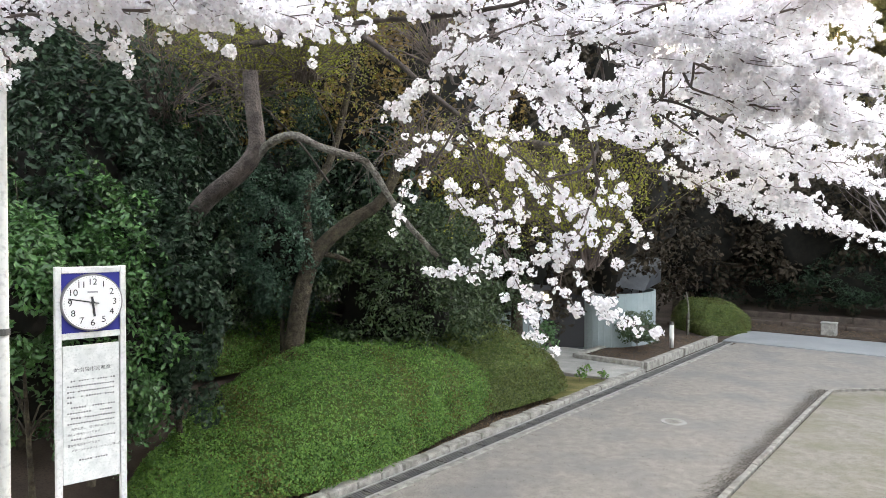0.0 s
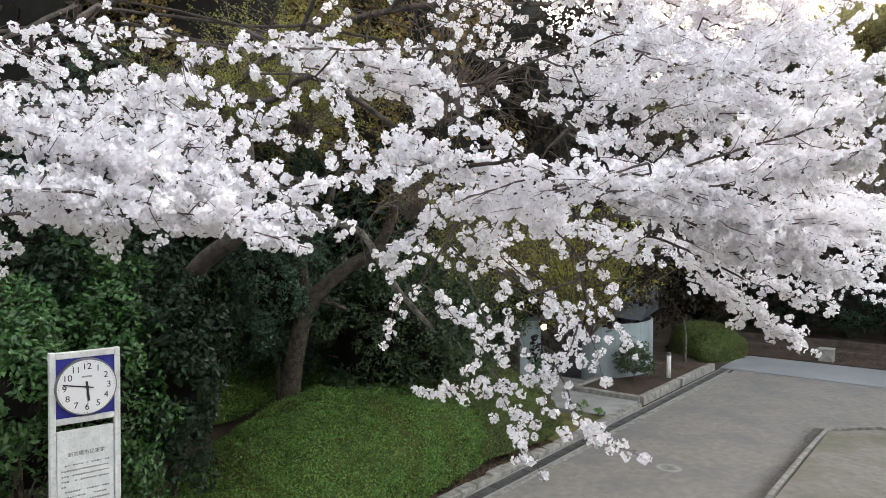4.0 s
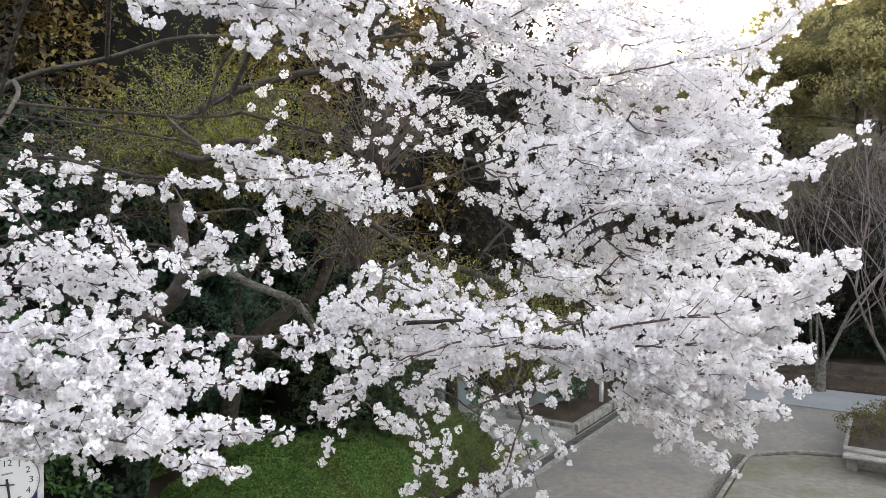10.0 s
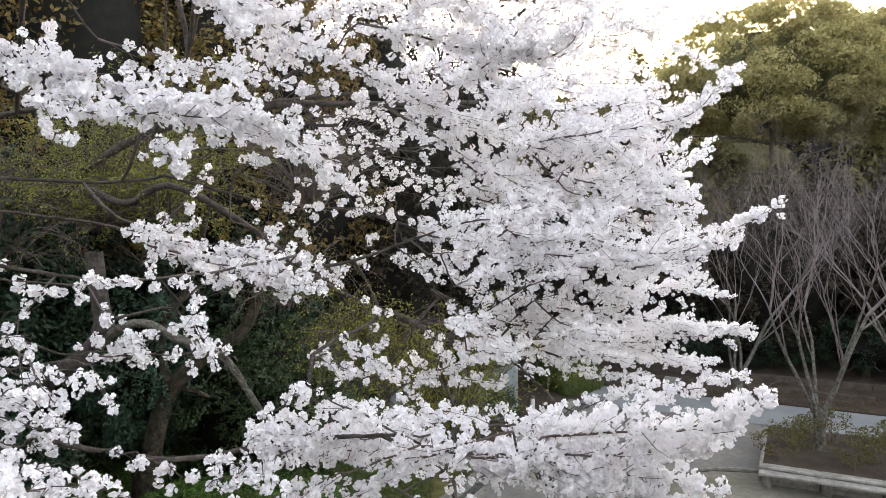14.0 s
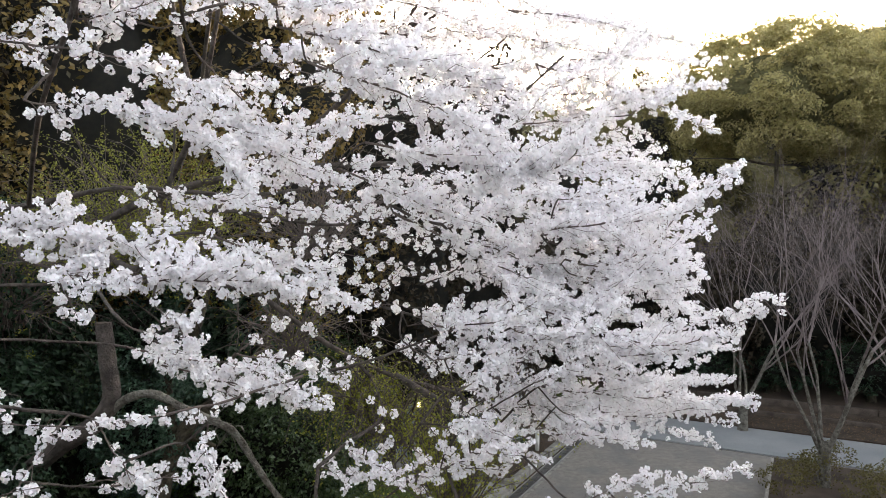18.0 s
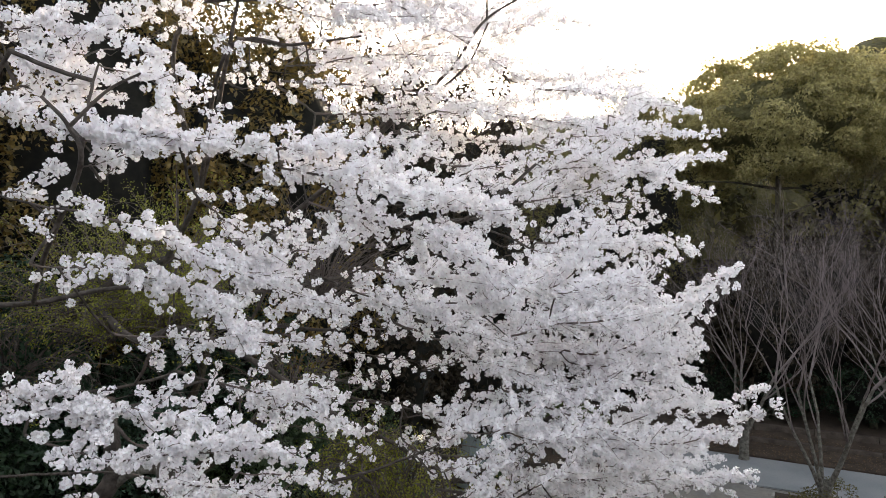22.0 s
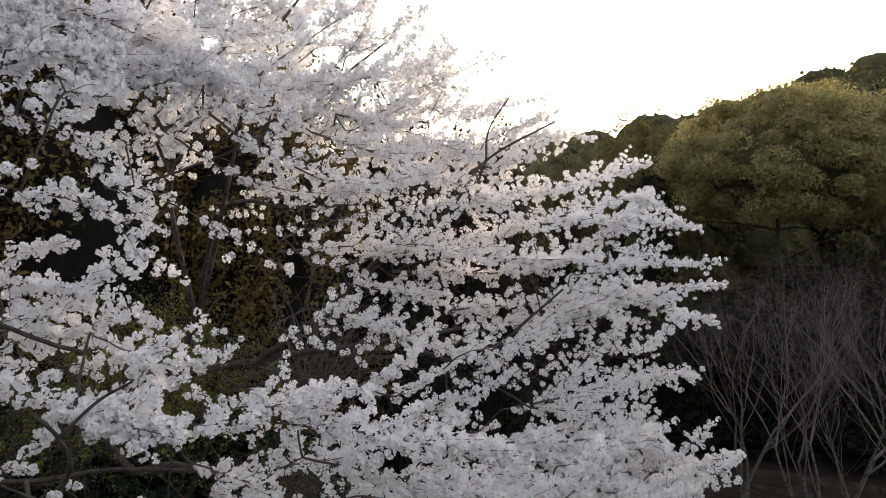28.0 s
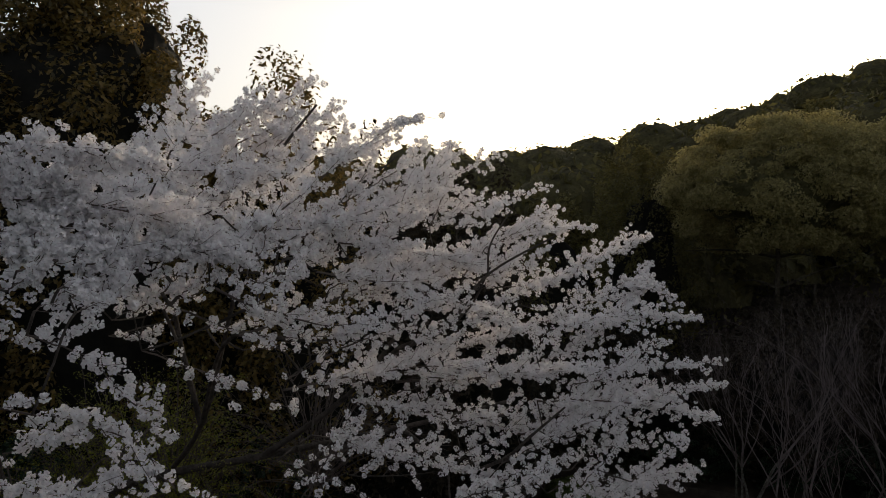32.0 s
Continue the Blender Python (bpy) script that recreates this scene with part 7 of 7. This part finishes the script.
spray("d", 0.26, (0.21, 7.67, 10.58), (0.69, 7.82, 10.91), (1.11, 7.97, 11.36))
spray("d", 0.26, (0.51, 7.68, 10.57), (0.96, 7.64, 10.71), (1.34, 7.6, 10.96))
spray("d", 0.26, (-2.21, 6.66, 9.69), (-1.68, 6.53, 9.68), (-1.21, 6.43, 9.76))
spray("d", 0.26, (-1.49, 7.09, 9.79), (-1.2, 7.26, 10.11), (-0.97, 7.44, 10.54))
spray("d", 0.26, (-0.96, 7.82, 10.11), (-0.57, 7.7, 10.23), (-0.26, 7.59, 10.45))
spray("d", 0.26, (-0.32, 7.34, 9.81), (0.11, 7.27, 10.06), (0.47, 7.21, 10.4))
spray("d", 0.26, (0.36, 7.81, 9.97), (0.7, 7.7, 10.2), (0.97, 7.61, 10.51))
spray("d", 0.26, (0.58, 8.06, 10.31), (0.92, 8.26, 10.59), (1.18, 8.45, 10.99))
spray("d", 0.26, (-2.13, 7.18, 9.34), (-1.78, 7.31, 9.54), (-1.49, 7.45, 9.85))
spray("d", 0.26, (0.24, 7.99, 9.83), (0.69, 7.87, 9.88), (1.06, 7.76, 10.01))
spray("d", 0.26, (0.73, 8.28, 9.57), (1.29, 8.22, 9.75), (1.77, 8.18, 10.04))
spray("d", 0.26, (1.82, 8.21, 9.67), (2.34, 8.11, 9.84), (2.77, 8.03, 10.13))
spray("d", 0.26, (-1.27, 7.38, 11.39), (-0.94, 7.33, 11.52), (-0.67, 7.3, 11.74))
spray("d", 0.26, (-2.62, 6.51, 10.65), (-2.35, 6.68, 10.79), (-2.11, 6.85, 11.01))
spray("d", 0.26, (-2.01, 7.32, 11.12), (-1.55, 7.32, 11.24), (-1.14, 7.34, 11.44))
spray("d", 0.26, (-1.49, 6.77, 10.69), (-1.21, 6.93, 10.95), (-0.99, 7.1, 11.3))
spray("d", 0.26, (-1.12, 7.54, 11.08), (-0.76, 7.68, 11.38), (-0.46, 7.84, 11.79))
spray("d", 0.26, (-2.27, 6.24, 10.3), (-1.88, 6.3, 10.45), (-1.53, 6.36, 10.68))
spray("d", 0.26, (-2.12, 6.9, 10.54), (-1.72, 6.82, 10.61), (-1.39, 6.73, 10.77))
spray("d", 0.26, (-1.32, 6.9, 10.54), (-0.98, 6.87, 10.69), (-0.71, 6.86, 10.93))
spray("d", 0.26, (-0.91, 7.42, 10.76), (-0.61, 7.5, 10.94), (-0.36, 7.59, 11.23))
spray("d", 0.26, (-2.2, 6.25, 9.83), (-1.88, 6.32, 10.03), (-1.6, 6.39, 10.31))
spray("d", 0.26, (-2.24, 6.7, 10.17), (-1.81, 6.64, 10.33), (-1.43, 6.58, 10.57))
spray("d", 0.26, (-1.83, 7.24, 9.96), (-1.52, 7.24, 10.12), (-1.29, 7.26, 10.37))
spray("d", 0.26, (-0.9, 6.97, 10.08), (-0.39, 6.97, 10.23), (0.07, 6.99, 10.47))
spray("d", 0.26, (-0.66, 7.26, 10.16), (-0.39, 7.36, 10.37), (-0.17, 7.46, 10.69))
spray("m", 0.17, (0.04, 4.89, 4.68), (0.24, 5.07, 4.54), (0.39, 5.26, 4.45))
spray("m", 0.17, (0.22, 5.08, 4.77), (0.49, 5.08, 4.63), (0.7, 5.08, 4.55))
spray("m", 0.17, (0.85, 5.47, 4.81), (1.03, 5.48, 4.64), (1.16, 5.5, 4.53))
spray("m", 0.17, (1.26, 5.9, 4.94), (1.51, 5.92, 4.72), (1.7, 5.92, 4.57))
spray("m", 0.17, (0.05, 4.79, 4.38), (0.33, 4.77, 4.28), (0.57, 4.75, 4.25))
spray("m", 0.17, (0.54, 5.38, 4.42), (0.8, 5.44, 4.32), (1.01, 5.51, 4.29))
spray("m", 0.17, (0.77, 5.52, 4.61), (0.88, 5.63, 4.39), (0.93, 5.72, 4.25))
spray("m", 0.17, (1.21, 5.79, 4.64), (1.44, 5.87, 4.55), (1.63, 5.97, 4.53))
spray("m", 0.17, (0.14, 5.11, 4.28), (0.33, 5.34, 4.12), (0.49, 5.58, 4.02))
spray("m", 0.17, (0.26, 5.15, 4.16), (0.47, 5.2, 4.1), (0.63, 5.26, 4.11))
spray("m", 0.17, (0.8, 5.6, 4.32), (0.94, 5.67, 4.09), (1.03, 5.74, 3.93))
spray("m", 0.17, (1.08, 5.81, 4.34), (1.42, 6.05, 4.23), (1.73, 6.28, 4.19))
spray("m", 0.17, (-0.06, 4.83, 3.74), (0.14, 5, 3.5), (0.32, 5.17, 3.32))
spray("m", 0.17, (0.44, 5.69, 3.99), (0.62, 5.86, 3.8), (0.77, 6.05, 3.67))
spray("m", 0.17, (0.65, 5.5, 3.81), (0.93, 5.64, 3.63), (1.15, 5.77, 3.53))
spray("m", 0.17, (1.2, 5.54, 4.01), (1.36, 5.5, 3.72), (1.47, 5.46, 3.51))
spray("d", 0.31, (-2.04, 7.76, 10.51), (-1.68, 7.66, 10.53), (-1.4, 7.56, 10.63))
spray("d", 0.31, (-1.65, 8.24, 10.67), (-1.26, 8.31, 10.72), (-0.95, 8.39, 10.87))
spray("d", 0.31, (-1.17, 8.55, 10.97), (-0.66, 8.64, 11.03), (-0.21, 8.74, 11.21))
spray("d", 0.31, (-0.09, 8.34, 11.15), (0.44, 8.29, 11.22), (0.89, 8.24, 11.39))
spray("d", 0.31, (-1.95, 8.02, 10.15), (-1.47, 8.05, 10.42), (-1.06, 8.09, 10.8))
spray("d", 0.31, (-1.93, 8.45, 10.59), (-1.46, 8.45, 10.71), (-1.08, 8.46, 10.95))
spray("d", 0.31, (-0.95, 8.53, 10.68), (-0.54, 8.49, 10.84), (-0.22, 8.46, 11.11))
spray("d", 0.31, (-0.29, 8, 10.24), (0.05, 8.17, 10.51), (0.32, 8.33, 10.89))
spray("d", 0.31, (0.6, 8.36, 10.57), (1.02, 8.4, 10.78), (1.35, 8.45, 11.1))
spray("d", 0.31, (0.94, 8.95, 10.89), (1.37, 9.04, 11.09), (1.71, 9.14, 11.43))
spray("d", 0.31, (-1.96, 7.84, 9.92), (-1.62, 7.82, 10.06), (-1.36, 7.8, 10.3))
spray("d", 0.31, (-1.58, 8.06, 9.99), (-1.13, 8.04, 10.3), (-0.75, 8.02, 10.71))
spray("d", 0.31, (-1.1, 8.06, 10.06), (-0.65, 8.13, 10.39), (-0.26, 8.23, 10.84))
spray("d", 0.31, (-0.31, 8.58, 10.15), (0.09, 8.62, 10.29), (0.42, 8.65, 10.54))
spray("d", 0.31, (0.57, 8.5, 10.28), (1.05, 8.41, 10.53), (1.43, 8.33, 10.89))
spray("d", 0.31, (0.74, 8.62, 10.23), (1.28, 8.65, 10.52), (1.75, 8.68, 10.92))
spray("d", 0.31, (1.59, 8.87, 10.47), (2.07, 8.89, 10.5), (2.47, 8.93, 10.65))
spray("m", 0.31, (-1.92, 7.64, 9.33), (-1.52, 7.58, 9.56), (-1.2, 7.53, 9.89))
spray("l", 0.31, (-0.95, 8.54, 9.59), (-0.56, 8.6, 9.84), (-0.24, 8.67, 10.22))
spray("m", 0.31, (-0.36, 8.67, 9.89), (0.2, 8.74, 10.13), (0.7, 8.81, 10.49))
spray("d", 0.31, (0.36, 8.38, 9.73), (0.8, 8.33, 9.83), (1.16, 8.28, 10.05))
spray("d", 0.31, (0.99, 8.72, 9.6), (1.55, 8.6, 9.78), (2.03, 8.48, 10.06))
spray("d", 0.31, (1.99, 8.76, 9.75), (2.45, 8.8, 9.97), (2.83, 8.87, 10.32))
spray("m", 0.31, (-2.41, 7.96, 9.07), (-2.07, 7.92, 9.08), (-1.8, 7.88, 9.19))
spray("l", 0.31, (-1.44, 8.21, 9.13), (-0.92, 8.24, 9.23), (-0.46, 8.29, 9.43))
spray("l", 0.31, (-0.93, 7.83, 8.9), (-0.45, 7.75, 8.95), (-0.04, 7.68, 9.12))
spray("m", 0.31, (-0.17, 8.77, 9.34), (0.28, 8.92, 9.66), (0.65, 9.09, 10.11))
spray("d", 0.31, (0.38, 8.83, 9.28), (0.79, 8.87, 9.56), (1.12, 8.93, 9.98))
spray("d", 0.31, (1.14, 8.23, 9.28), (1.74, 8.17, 9.3), (2.27, 8.12, 9.44))
spray("d", 0.31, (2, 8.9, 9.48), (2.31, 8.79, 9.69), (2.54, 8.7, 10.02))
spray("m", 0.16, (-2.22, 5.17, 8.63), (-1.86, 5.02, 8.80), (-1.59, 4.88, 8.89))
spray("m", 0.16, (-2.09, 5.04, 8.33), (-1.70, 4.89, 8.43), (-1.33, 4.73, 8.37))
spray("m", 0.14, (-1.97, 5.02, 8.10), (-1.59, 4.87, 8.20), (-1.25, 4.72, 8.15))
spray("l", 0.18, (-0.45, 6.72, 8.00), (-0.01, 6.56, 7.88), (0.42, 6.40, 7.72))
spray("m", 0.2, (-0.01, 6.66, 7.45), (0.42, 6.39, 7.48), (0.83, 6.23, 7.38))
spray("m", 0.2, (-1.16, 5.81, 7.62), (-0.78, 5.65, 7.60), (-0.36, 5.49, 7.54))
spray("m", 0.26, (0.83, 8.41, 9.14), (1.25, 8.35, 9.35), (1.67, 8.30, 9.71))
spray("m", 0.26, (1.25, 8.36, 9.56), (1.67, 8.30, 9.85), (2.09, 8.24, 9.92))
spray("m", 0.26, (1.67, 8.29, 9.29), (2.09, 8.24, 9.43), (2.64, 8.16, 9.54))
spray("m", 0.26, (0.83, 8.42, 9.77), (1.39, 8.34, 9.92), (1.81, 8.29, 10.17))
spray("m", 0.26, (1.53, 8.31, 8.93), (1.95, 8.25, 9.08), (2.23, 8.21, 9.15))
spray("m", 0.26, (0.41, 8.47, 9.42), (0.83, 8.41, 9.49), (1.25, 8.36, 9.78))
spray("m", 0.26, (1.95, 8.27, 10.06), (2.29, 8.22, 10.20), (2.64, 8.17, 10.35))
spray("l", 0.2, (2.20, 8.12, 9.75), (2.48, 8.09, 9.86), (2.79, 8.04, 9.89))
spray("d", 0.12, (3.35, 6.06, 5.48), (3.9, 6.02, 5.65), (4.36, 5.99, 5.82))
spray("m", 0.2, (0.60, 4.90, 4.31), (1.06, 5.13, 4.14), (1.61, 5.35, 4.08))
spray("d", 0.2, (1.50, 5.46, 4.00), (2.00, 5.49, 3.97), (2.46, 5.52, 3.96))
spray("d", 0.2, (2.26, 5.66, 4.00), (2.69, 5.70, 4.12), (3.06, 5.74, 4.20))
spray("d", 0.18, (2.61, 5.50, 4.03), (3.19, 5.42, 4.18), (3.74, 5.34, 4.33))
spray("m", 0.18, (2.85, 5.46, 3.84), (3.24, 5.41, 3.94), (3.58, 5.36, 4.04))
build_cherry()
young_shrub("", (1.5, 8.0, 2.95), 1.75, 0.38, 90, 90, 81, stem=(1.4, 8.8, 4.33), holder=CHERRY)
young_shrub("", (0.45, 9.1, 4.0), 1.3, 0.6, 80, 70, 82, 1.6, stem=(0.2, 9.1, 4.8), holder=CHERRY)
young_shrub("", (0.9, 9.2, 3.5), 1.5, 0.8, 90, 20, 87, 0.9, stem=(1.2, 8.85, 4.42), holder=CHERRY)
